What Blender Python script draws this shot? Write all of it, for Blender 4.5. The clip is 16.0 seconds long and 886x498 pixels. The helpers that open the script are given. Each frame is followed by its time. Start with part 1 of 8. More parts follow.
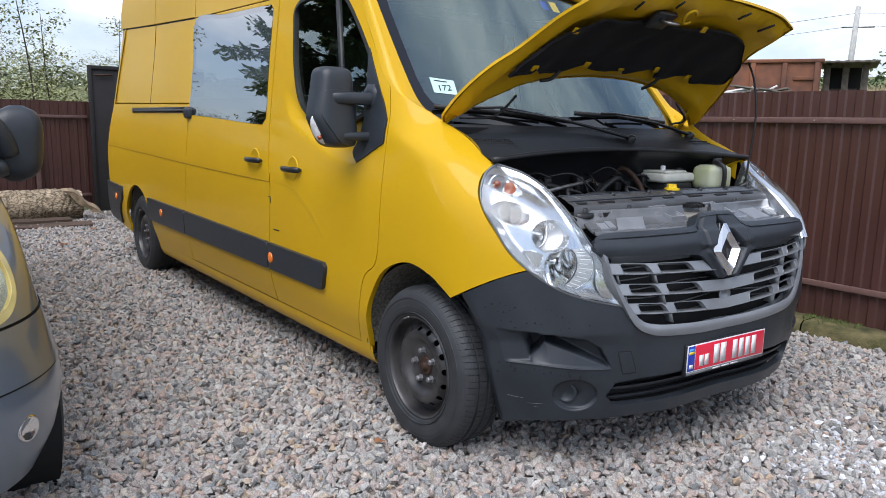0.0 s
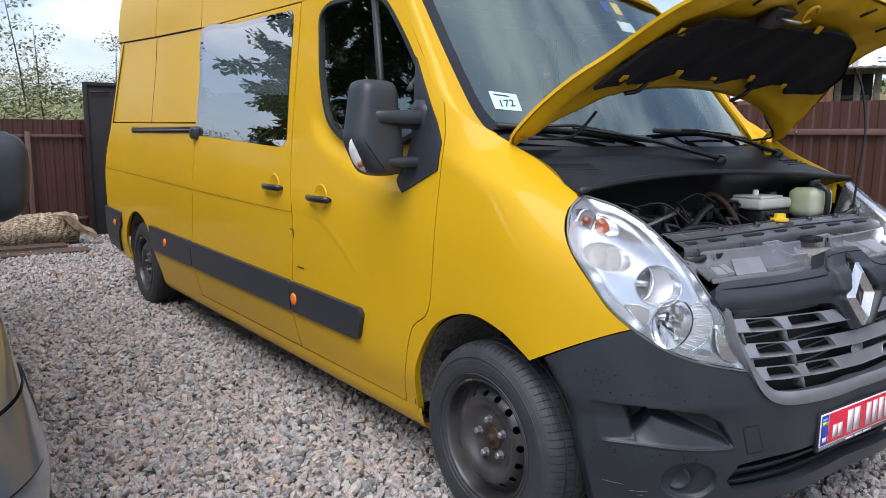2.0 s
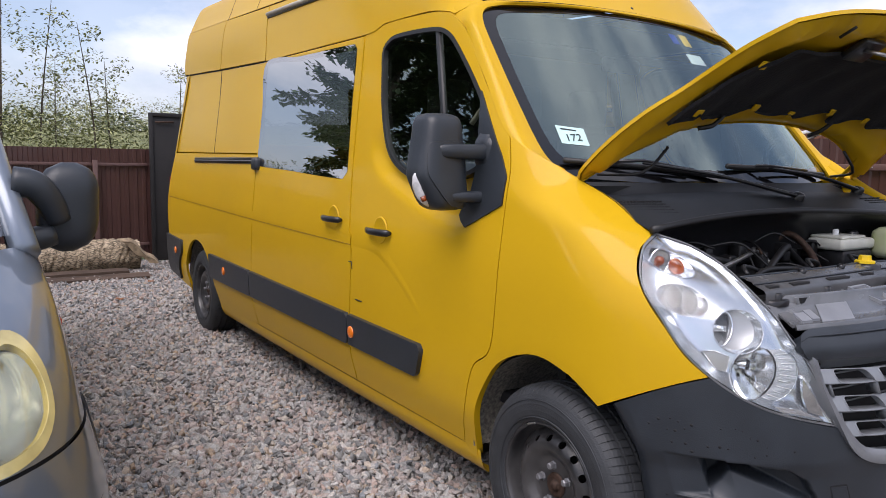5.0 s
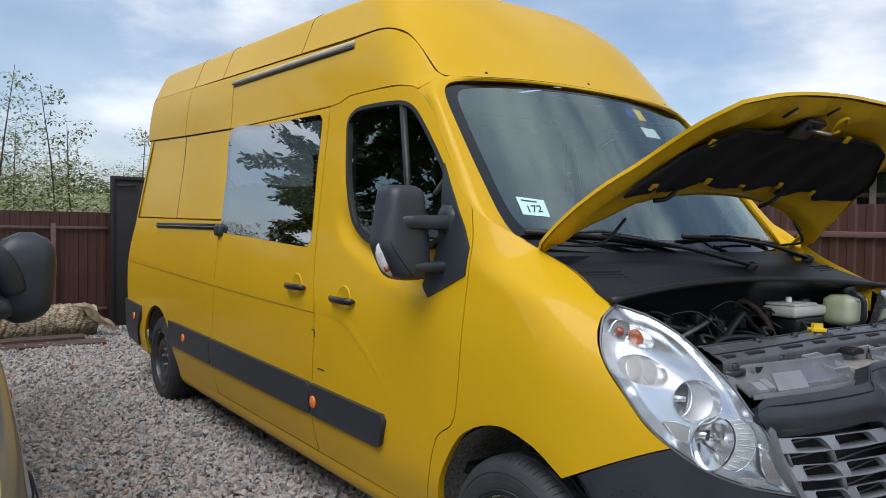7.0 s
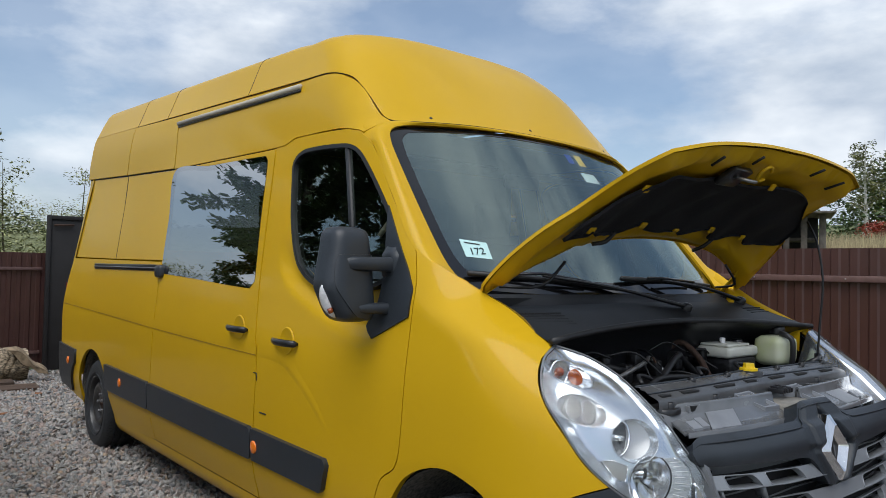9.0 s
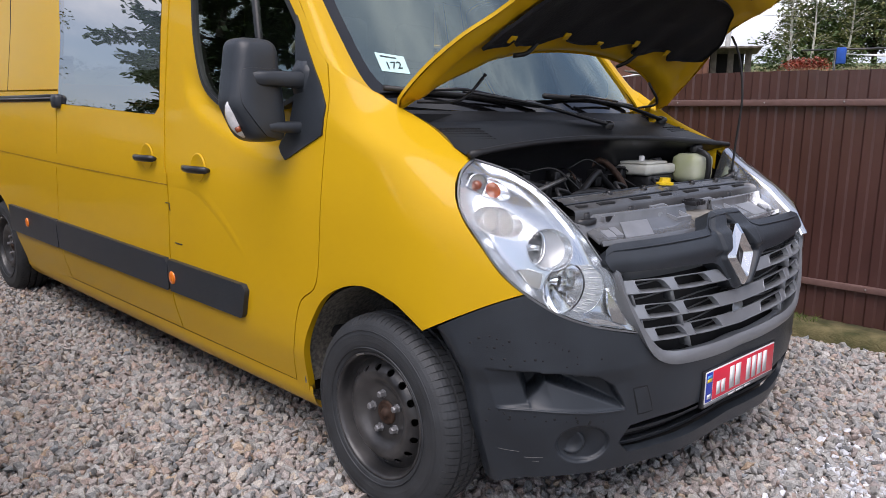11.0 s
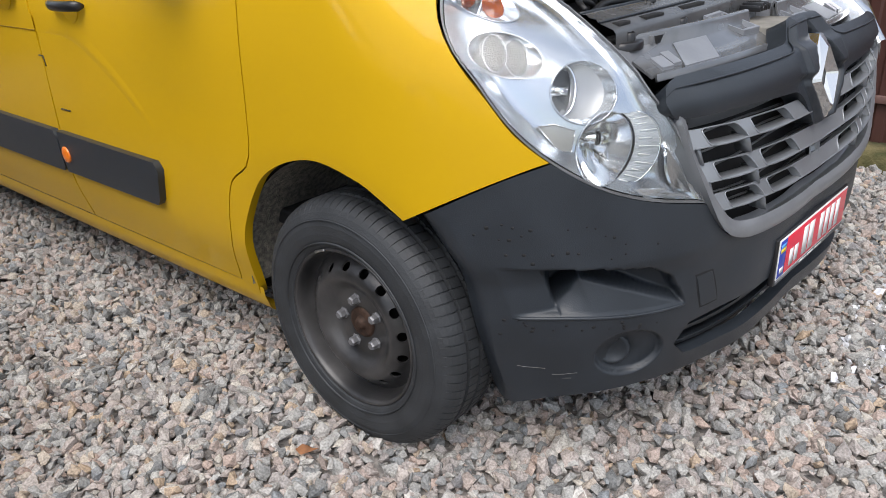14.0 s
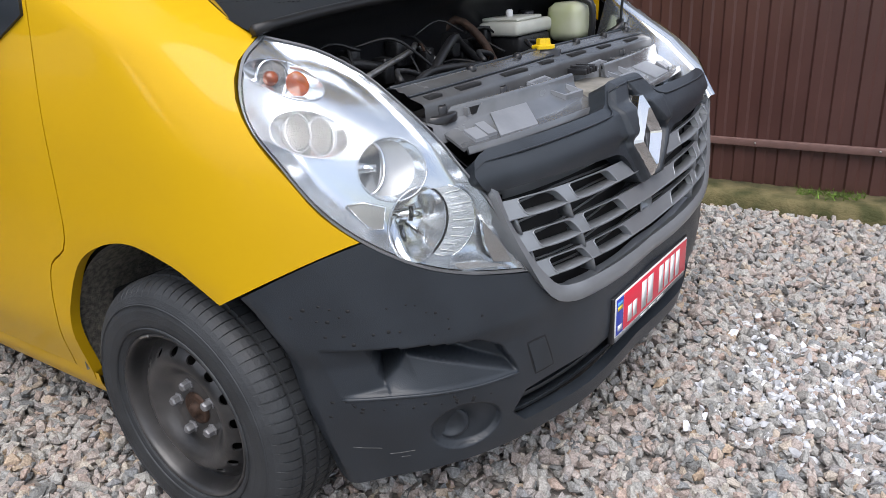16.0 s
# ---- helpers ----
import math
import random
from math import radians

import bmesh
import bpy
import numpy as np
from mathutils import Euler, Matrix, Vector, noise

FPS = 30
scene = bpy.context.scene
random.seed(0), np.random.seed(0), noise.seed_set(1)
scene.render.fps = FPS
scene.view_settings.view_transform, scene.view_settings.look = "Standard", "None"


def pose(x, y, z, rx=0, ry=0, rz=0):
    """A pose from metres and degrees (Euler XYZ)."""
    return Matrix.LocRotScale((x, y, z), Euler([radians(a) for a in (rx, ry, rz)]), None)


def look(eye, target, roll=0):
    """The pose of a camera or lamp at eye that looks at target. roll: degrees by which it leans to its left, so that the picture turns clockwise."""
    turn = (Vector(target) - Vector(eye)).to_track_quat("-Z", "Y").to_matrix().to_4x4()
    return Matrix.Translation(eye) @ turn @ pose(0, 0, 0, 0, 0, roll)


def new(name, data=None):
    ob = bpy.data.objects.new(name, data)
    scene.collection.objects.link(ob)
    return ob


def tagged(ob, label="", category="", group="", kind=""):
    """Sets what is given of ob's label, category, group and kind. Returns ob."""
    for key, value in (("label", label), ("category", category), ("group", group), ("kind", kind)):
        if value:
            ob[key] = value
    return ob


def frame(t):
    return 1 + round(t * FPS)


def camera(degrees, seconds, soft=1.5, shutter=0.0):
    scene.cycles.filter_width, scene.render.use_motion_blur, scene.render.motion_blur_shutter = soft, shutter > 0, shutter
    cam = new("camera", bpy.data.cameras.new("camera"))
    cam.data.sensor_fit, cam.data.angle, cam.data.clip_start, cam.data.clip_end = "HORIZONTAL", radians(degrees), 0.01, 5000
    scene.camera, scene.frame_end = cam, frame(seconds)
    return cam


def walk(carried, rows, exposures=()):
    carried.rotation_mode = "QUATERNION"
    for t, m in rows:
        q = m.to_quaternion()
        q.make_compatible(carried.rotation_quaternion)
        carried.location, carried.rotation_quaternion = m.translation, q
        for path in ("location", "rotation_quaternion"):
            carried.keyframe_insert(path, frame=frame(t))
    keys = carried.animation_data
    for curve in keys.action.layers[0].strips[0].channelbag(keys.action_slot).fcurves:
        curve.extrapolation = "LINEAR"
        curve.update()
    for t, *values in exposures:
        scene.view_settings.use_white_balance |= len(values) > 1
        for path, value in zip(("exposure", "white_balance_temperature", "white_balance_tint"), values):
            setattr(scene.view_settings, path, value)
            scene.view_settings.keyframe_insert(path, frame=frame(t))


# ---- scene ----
cam = camera(62.6, 16.0, 0.85)
PATH = [
    (0, (2.437, -2.698, 1.368), (0.861, -1.513, 1.032), 1.3),
    (0.5, (2.297, -2.573, 1.378), (0.717, -1.397, 1.031), 1.0),
    (1, (2.182, -2.481, 1.401), (0.6, -1.307, 1.056), 0.6),
    (1.5, (2.016, -2.513, 1.401), (0.44, -1.327, 1.074), 0.4),
    (2, (1.854, -2.577, 1.406), (0.278, -1.384, 1.1), 0.5),
    (2.5, (1.811, -2.559, 1.411), (0.229, -1.371, 1.117), 0.8),
    (3, (1.786, -2.552, 1.412), (0.181, -1.393, 1.13), 1.2),
    (3.5, (1.772, -2.568, 1.414), (0.139, -1.444, 1.148), 1.5),
    (3.7, (1.767, -2.579, 1.418), (0.126, -1.467, 1.152), 1.5),
    (6, (1.787, -2.577, 1.424), (0.123, -1.481, 1.247), 1.0),
    (6.5, (1.795, -2.582, 1.438), (0.149, -1.453, 1.313), 0.9),
    (7, (1.788, -2.582, 1.455), (0.167, -1.411, 1.396), 1.0),
    (7.5, (1.788, -2.584, 1.478), (0.193, -1.377, 1.481), 1.1),
    (8, (1.792, -2.59, 1.477), (0.225, -1.349, 1.527), 1.4),
    (8.2, (1.799, -2.591, 1.47), (0.241, -1.338, 1.535), 1.5),
    (10.3, (1.825, -2.535, 1.426), (0.364, -1.174, 1.308), 1.1),
    (10.5, (1.816, -2.523, 1.401), (0.378, -1.146, 1.213), 1.0),
    (11, (1.799, -2.497, 1.357), (0.417, -1.098, 0.995), 0.6),
    (11.2, (1.757, -2.483, 1.336), (0.404, -1.078, 0.895), 0.6),
    (11.5, (1.738, -2.468, 1.291), (0.397, -1.077, 0.774), 0.0),
    (12, (1.628, -2.341, 1.261), (0.316, -0.983, 0.603), -1.0),
    (12.5, (1.583, -2.202, 1.266), (0.285, -0.873, 0.527), -2.0),
    (13, (1.524, -2.138, 1.261), (0.243, -0.817, 0.478), -2.7),
    (13.5, (1.373, -2.101, 1.274), (0.119, -0.763, 0.476), -2.8),
    (14, (1.285, -2.051, 1.283), (0.065, -0.686, 0.477), -2.9),
    (14.5, (1.285, -2.008, 1.278), (0.128, -0.595, 0.462), -3.0),
    (15, (1.324, -2.014, 1.254), (0.252, -0.539, 0.434), -2.8),
    (15.5, (1.358, -1.974, 1.288), (0.336, -0.452, 0.49), -3.0),
    (16, (1.41, -1.863, 1.333), (0.342, -0.333, 0.613), -3.2),
]
walk(cam, [(t, look(eye, target, roll)) for t, eye, target, roll in PATH],
     [(0.0, 0.13, 6150, 12), (1.0, 0.20, 6180, 13), (2.5, 0.19, 6220, 16), (3.5, 0.14, 6260, 19), (6.0, 0.02, 6500, 19), (6.5, 0.0, 6500, 19), (7.0, -0.18, 6250, 10), (8.0, -0.38, 6200, 7),
      (10.3, -0.30, 6300, 14), (11.0, 0.06, 6450, 18), (11.5, 0.14, 6500, 16), (12.5, 0.21, 6550, 11), (15.0, 0.22, 6500, 11), (16.0, 0.27, 6420, 12)])

# ---- world, sun ----
SUN_ELEV, SUN_AZ = 58.0, -58.0      # azimuth: degrees from +x towards +y, of the sun's place
sd = Vector((math.cos(radians(SUN_ELEV)) * math.cos(radians(SUN_AZ)), math.cos(radians(SUN_ELEV)) * math.sin(radians(SUN_AZ)), math.sin(radians(SUN_ELEV))))
world = bpy.data.worlds.new("sky")
scene.world = world
world.use_nodes = True
nt = world.node_tree
nt.nodes.clear()
N_ = nt.nodes.new
sky = N_("ShaderNodeTexSky")
sky.sky_type, sky.sun_disc = "NISHITA", False
sky.sun_elevation, sky.sun_rotation = radians(SUN_ELEV), radians(90 - SUN_AZ)
sky.air_density, sky.dust_density, sky.ozone_density = 1.0, 2.0, 1.5
geo = N_("ShaderNodeTexCoord")
mp = N_("ShaderNodeMapping")
mp.inputs["Scale"].default_value = (1.0, 1.0, 2.3)
mp.inputs["Location"].default_value = (1.9, 0.7, 0.4)
nz = N_("ShaderNodeTexNoise")
nz.inputs["Scale"].default_value, nz.inputs["Detail"].default_value, nz.inputs["Roughness"].default_value = 2.1, 9, 0.56
rmp = N_("ShaderNodeValToRGB")
rmp.color_ramp.elements[0].position, rmp.color_ramp.elements[1].position = 0.44, 0.60
rmp.color_ramp.elements[0].color = (0.22, 0.22, 0.22, 1)
nz2 = N_("ShaderNodeTexNoise")
nz2.inputs["Scale"].default_value, nz2.inputs["Detail"].default_value = 5.0, 6
shade = N_("ShaderNodeValToRGB")
shade.color_ramp.elements[0].color, shade.color_ramp.elements[1].color = (3.7, 4.2, 5.0, 1), (7.0, 7.15, 7.4, 1)
shade.color_ramp.elements[0].position, shade.color_ramp.elements[1].position = 0.35, 0.62
mixc = N_("ShaderNodeMix")
mixc.data_type = "RGBA"
bg = N_("ShaderNodeBackground")
bg.inputs["Strength"].default_value = 0.175
wo = N_("ShaderNodeOutputWorld")
for a, b in ((geo.outputs["Generated"], mp.inputs["Vector"]), (mp.outputs[0], nz.inputs["Vector"]), (mp.outputs[0], nz2.inputs["Vector"]), (nz.outputs[0], rmp.inputs[0]),
             (nz2.outputs[0], shade.inputs[0]), (rmp.outputs[0], mixc.inputs[0]), (sky.outputs[0], mixc.inputs[6]), (shade.outputs[0], mixc.inputs[7]), (mixc.outputs[2], bg.inputs[0]), (bg.outputs[0], wo.inputs[0])):
    nt.links.new(a, b)
sun = new("sun", bpy.data.lights.new("sun", "SUN"))
sun.data.energy, sun.data.angle, sun.data.color = 2.8, radians(50), (1.0, 0.97, 0.93)
sun.matrix_world = look(sd * 30, (0, 0, 0))


# ---- materials ----
def mat(name, col, rough=0.5, metal=0.0, var=0.15, scale=6.0, bump=0.0, bscale=80.0, coat=0.0, col2=None, island=0.0, spec=0.5, trans=0.0, emit=0.0, stretch=None, lo=0.35, hi=0.65, croug=0.03):
    """Principled surface, varied at two scales."""
    m = bpy.data.materials.new(name)
    m.use_nodes = True
    t = m.node_tree
    p = t.nodes["Principled BSDF"]
    L = t.links.new
    tc = t.nodes.new("ShaderNodeTexCoord")
    src = tc.outputs["Object"]
    if stretch:
        mm = t.nodes.new("ShaderNodeMapping")
        mm.inputs["Scale"].default_value = stretch
        L(src, mm.inputs[0])
        src = mm.outputs[0]
    n1 = t.nodes.new("ShaderNodeTexNoise")
    n1.inputs["Scale"].default_value, n1.inputs["Detail"].default_value = scale, 6
    L(src, n1.inputs["Vector"])
    r = t.nodes.new("ShaderNodeValToRGB")
    r.color_ramp.elements[0].position, r.color_ramp.elements[1].position = lo, hi
    c2 = col2 or tuple(c * (1 - var) for c in col)
    r.color_ramp.elements[0].color, r.color_ramp.elements[1].color = (*c2, 1), (*col, 1)
    L(n1.outputs[0], r.inputs[0])
    out = r.outputs[0]
    if island:
        g = t.nodes.new("ShaderNodeNewGeometry")
        hs = t.nodes.new("ShaderNodeHueSaturation")
        mr = t.nodes.new("ShaderNodeMapRange")
        mr.inputs[3].default_value, mr.inputs[4].default_value = 1 - island, 1 + island
        L(g.outputs["Random Per Island"], mr.inputs[0])
        L(mr.outputs[0], hs.inputs["Value"])
        L(out, hs.inputs["Color"])
        out = hs.outputs[0]
    L(out, p.inputs["Base Color"])
    p.inputs["Metallic"].default_value = metal
    p.inputs["Specular IOR Level"].default_value = spec
    p.inputs["Coat Weight"].default_value, p.inputs["Coat Roughness"].default_value = coat, croug
    p.inputs["Transmission Weight"].default_value = trans
    n2 = t.nodes.new("ShaderNodeTexNoise")
    n2.inputs["Scale"].default_value, n2.inputs["Detail"].default_value = bscale, 4
    L(src, n2.inputs["Vector"])
    rr = t.nodes.new("ShaderNodeMapRange")
    rr.inputs[3].default_value, rr.inputs[4].default_value = rough * 0.85, min(1.0, rough * 1.15)
    L(n1.outputs[0], rr.inputs[0])
    L(rr.outputs[0], p.inputs["Roughness"])
    if bump:
        b = t.nodes.new("ShaderNodeBump")
        b.inputs["Strength"].default_value, b.inputs["Distance"].default_value = bump, 0.01
        L(n2.outputs[0], b.inputs["Height"])
        L(b.outputs[0], p.inputs["Normal"])
    if emit:
        p.inputs["Emission Color"].default_value, p.inputs["Emission Strength"].default_value = (*col, 1), emit
    return m


def glass(name, tint, gloss=1.0, ior=1.5, sheen=(1.0, 1.0, 1.0)):
    m = bpy.data.materials.new(name)
    m.use_nodes = True
    t = m.node_tree
    t.nodes.clear()
    tr, gl, mx, fr, o = (t.nodes.new(k) for k in ("ShaderNodeBsdfTransparent", "ShaderNodeBsdfGlossy", "ShaderNodeMixShader", "ShaderNodeFresnel", "ShaderNodeOutputMaterial"))
    tr.inputs[0].default_value, gl.inputs[0].default_value, gl.inputs["Roughness"].default_value = (*tint, 1), (gloss * sheen[0], gloss * sheen[1], gloss * sheen[2], 1), 0.0
    fr.inputs[0].default_value = ior
    for a, b in ((fr.outputs[0], mx.inputs[0]), (tr.outputs[0], mx.inputs[1]), (gl.outputs[0], mx.inputs[2]), (mx.outputs[0], o.inputs[0])):
        t.links.new(a, b)
    return m


YELLOW = mat("yellow_paint", (0.580, 0.347, 0.0075), 0.45, var=0.05, scale=1.5, coat=0.32, croug=0.09, bump=0.012, bscale=500, spec=0.08)
PLASTIC = mat("black_plastic", (0.0262, 0.0318, 0.0395), 0.40, var=0.22, scale=9, bump=0.10, bscale=420, spec=0.45)
SMOOTHBLACK = mat("satin_black_plastic", (0.016, 0.016, 0.018), 0.3, var=0.2, scale=5, bump=0.02, bscale=300)
# Near-black: stands in for shade in gaps and cavities; dirt specks share it.
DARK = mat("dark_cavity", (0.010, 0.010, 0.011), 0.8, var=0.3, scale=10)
GREYPL = mat("grey_plastic", (0.16, 0.165, 0.175), 0.42, var=0.25, scale=12, bump=0.06, bscale=200)
GRILLE = mat("grille_grey", (0.27, 0.285, 0.305), 0.33, metal=0.45, var=0.12, scale=10, bump=0.02)
RUBBER = mat("tyre_rubber", (0.033, 0.036, 0.040), 0.62, var=0.35, scale=14, bump=0.15, bscale=160)
SEAL = mat("rubber_seal", (0.012, 0.012, 0.013), 0.5, var=0.2)
RIM = mat("black_steel", (0.058, 0.056, 0.056), 0.32, var=0.35, scale=9, bump=0.05, bscale=120, col2=(0.020, 0.020, 0.021))
RUST = mat("rusty_steel", (0.075, 0.042, 0.028), 0.7, var=0.6, scale=60, metal=0.4, bump=0.2, bscale=200)
STEEL = mat("zinc_steel", (0.42, 0.41, 0.40), 0.38, metal=0.9, var=0.3, scale=30)
CHROME = mat("chrome", (0.80, 0.81, 0.82), 0.13, metal=1.0, var=0.03, scale=8)
SILVER = mat("aluminised_reflector", (0.80, 0.83, 0.86), 0.12, metal=0.82, var=0.06, scale=12)
WHITEPL = mat("cream_plastic", (0.62, 0.62, 0.55), 0.4, var=0.12, scale=14)
DEEPAMBER = mat("deep_amber", (0.32, 0.065, 0.012), 0.22, var=0.45, scale=60, coat=0.6)
ORANGE = mat("orange_reflector", (0.85, 0.20, 0.015), 0.22, var=0.12, scale=60, coat=0.8)
RED = mat("red_plastic", (0.45, 0.015, 0.015), 0.25, var=0.2, scale=30, coat=0.5)
PLATERED = mat("plate_red", (0.72, 0.02, 0.055), 0.35, var=0.08, scale=20, coat=0.3)
WHITE = mat("white_paint", (0.78, 0.78, 0.78), 0.4, var=0.05, scale=20)
BLUE = mat("blue_print", (0.02, 0.05, 0.40), 0.4, var=0.05)
CAPYEL = mat("yellow_cap", (0.85, 0.58, 0.01), 0.4, var=0.1, scale=30)
COOLANT = mat("tank_plastic", (0.56, 0.57, 0.46), 0.35, var=0.15, scale=6, col2=(0.46, 0.50, 0.24))
LINER = mat("felt_liner", (0.27, 0.25, 0.21), 0.95, var=0.6, scale=70, bump=0.7, bscale=190, col2=(0.10, 0.094, 0.084))
PAD = mat("insulation_felt", (0.006, 0.006, 0.009), 0.95, var=0.4, scale=25, bump=0.4, bscale=90)
CLOTH = mat("grey_cloth", (0.07, 0.07, 0.075), 0.9, var=0.3, scale=60, bump=0.3, bscale=300)
CREAM = mat("cream_trim", (0.52, 0.48, 0.40), 0.7, var=0.15, scale=10)
GLASS = glass("clear_glass", (0.78, 0.88, 0.85), 0.95, 2.7, (0.82, 1.0, 0.98))
TINT = glass("tinted_glass", (0.10, 0.12, 0.12), 1.0, 5.6)
DOORGLASS = glass("door_glass", (0.66, 0.76, 0.70), 1.0, 2.6, (0.88, 1.0, 0.94))
FRIT = mat("black_glass_border", (0.006, 0.006, 0.007), 0.06, var=0.1, spec=0.7)
SCUTTLE = mat("scuttle_plastic", (0.013, 0.014, 0.016), 0.50, var=0.3, scale=7, bump=0.06, bscale=300, spec=0.35)
LENS = glass("lamp_lens", (0.97, 0.98, 0.98), 1.0, 1.42)
MIRROR = mat("mirror", (0.9, 0.9, 0.9), 0.02, metal=1.0, var=0.0)
GREYCAR = mat("dark_grey_paint", (0.165, 0.198, 0.245), 0.34, metal=0.45, var=0.08, scale=2, coat=0.9)
HAZED = mat("yellowed_lens", (0.62, 0.52, 0.22), 0.25, var=0.3, scale=10, coat=0.6)


# ---- helpers of the place ----
def part(name, bm, material, parent=None, label="", smooth=True, shadow=True, raw=False):
    me = bpy.data.meshes.new(name)
    if smooth:
        for f in bm.faces:
            f.smooth = True
    root = parent
    while root is not None and root.parent is not None:
        root = root.parent
    if root is not None and root.name == "van" and not raw:
        for v in bm.verts:      # the far front corner stands a little ahead
            if v.co.y > 0 and v.co.x > -0.6:
                t = min(1.0, (v.co.x + 0.6) / 0.9)
                v.co.x += 0.10 * v.co.y * t * t * (3 - 2 * t)
        if name == "headlight" or (parent is not None and parent.name.startswith("headlight")):
            for v in bm.verts:
                if v.co.y > 0:
                    v.co.x += 0.025 * smooth_step((v.co.z - 0.72) / 0.22)
    bm.to_mesh(me)
    bm.free()
    for m in (material if isinstance(material, (list, tuple)) else [material]):
        me.materials.append(m)
    ob = new(name, me)
    if parent is not None:
        ob.parent = parent
    if label:
        ob["label"] = label
    ob.visible_shadow = shadow
    return ob


def thing(name, label, category, group="", kind=""):
    return tagged(new(name), label, category, group, kind)


def mirrored(bm):
    b = bm.copy()
    for v in b.verts:
        v.co.y = -v.co.y
    bmesh.ops.reverse_faces(b, faces=b.faces[:])
    return b


def smooth_step(t):
    t = min(max(t, 0.0), 1.0)
    return t * t * (3 - 2 * t)


def pchip(T):
    """A smooth curve through a table that does not overshoot."""
    X, Y = np.array([a for a, b in T], float), np.array([b for a, b in T], float)
    h, d = np.diff(X), np.diff(Y) / np.diff(X)
    m = np.zeros(len(X))
    for i in range(1, len(X) - 1):
        if d[i - 1] * d[i] > 0:
            w1, w2 = 2 * h[i] + h[i - 1], h[i] + 2 * h[i - 1]
            m[i] = (w1 + w2) / (w1 / d[i - 1] + w2 / d[i])
    m[0], m[-1] = d[0], d[-1]

    def f(x):
        x = min(max(x, X[0]), X[-1])
        i = min(max(int(np.searchsorted(X, x)) - 1, 0), len(h) - 1)
        s = (x - X[i]) / h[i]
        return float((1 + 2 * s) * (1 - s) ** 2 * Y[i] + s * (1 - s) ** 2 * h[i] * m[i] + s * s * (3 - 2 * s) * Y[i + 1] + s * s * (s - 1) * h[i] * m[i + 1])
    return f


def curve_through(pts, step, closed=True, corners=()):
    """Points at even steps along a smooth line through pts; it stays sharp at the corners (by number)."""
    P = [np.array(p, float) for p in pts]
    n, out = len(P), []
    for i in range(n if closed else n - 1):
        a, b = P[i], P[(i + 1) % n]
        p0 = P[i - 1] if (closed or i > 0) and i not in corners else a - (b - a)
        p3 = P[(i + 2) % n] if (closed or i + 2 < n) and (i + 1) % n not in corners else b + (b - a)
        k = max(1, int(round(np.linalg.norm(b - a) / step)))
        for j in range(k):
            s = j / k
            d0, d1 = (b - p0) * 0.5, (p3 - a) * 0.5
            L = np.linalg.norm(b - a)
            d0, d1 = [d * min(1.0, L / (np.linalg.norm(d) + 1e-9)) for d in (d0, d1)]
            out.append((1 + 2 * s) * (1 - s) ** 2 * a + s * (1 - s) ** 2 * d0 + s * s * (3 - 2 * s) * b + s * s * (s - 1) * d1)
    if not closed:
        out.append(P[-1])
    return [tuple(o) for o in out]


def in_poly(pts, poly):
    pts, poly = np.asarray(pts, float), np.asarray(poly, float)
    x, y = pts[:, 0], pts[:, 1]
    r = np.zeros(len(pts), bool)
    a = poly[-1]
    for b in poly:
        if a[1] != b[1]:
            c = ((b[1] > y) != (a[1] > y)) & (x < (a[0] - b[0]) * (y - b[1]) / (a[1] - b[1]) + b[0])
            r ^= c
        a = b
    return r


def near_line(pts, poly):
    pts, P = np.asarray(pts, float), np.asarray(poly, float)
    best = np.full(len(pts), 1e9)
    for a, b in zip(P, np.roll(P, -1, 0)):
        ab = b - a
        t = np.clip(((pts - a) @ ab) / (ab @ ab + 1e-12), 0, 1)
        best = np.minimum(best, np.linalg.norm(pts - a - t[:, None] * ab, axis=1))
    return best


from mathutils.geometry import delaunay_2d_cdt


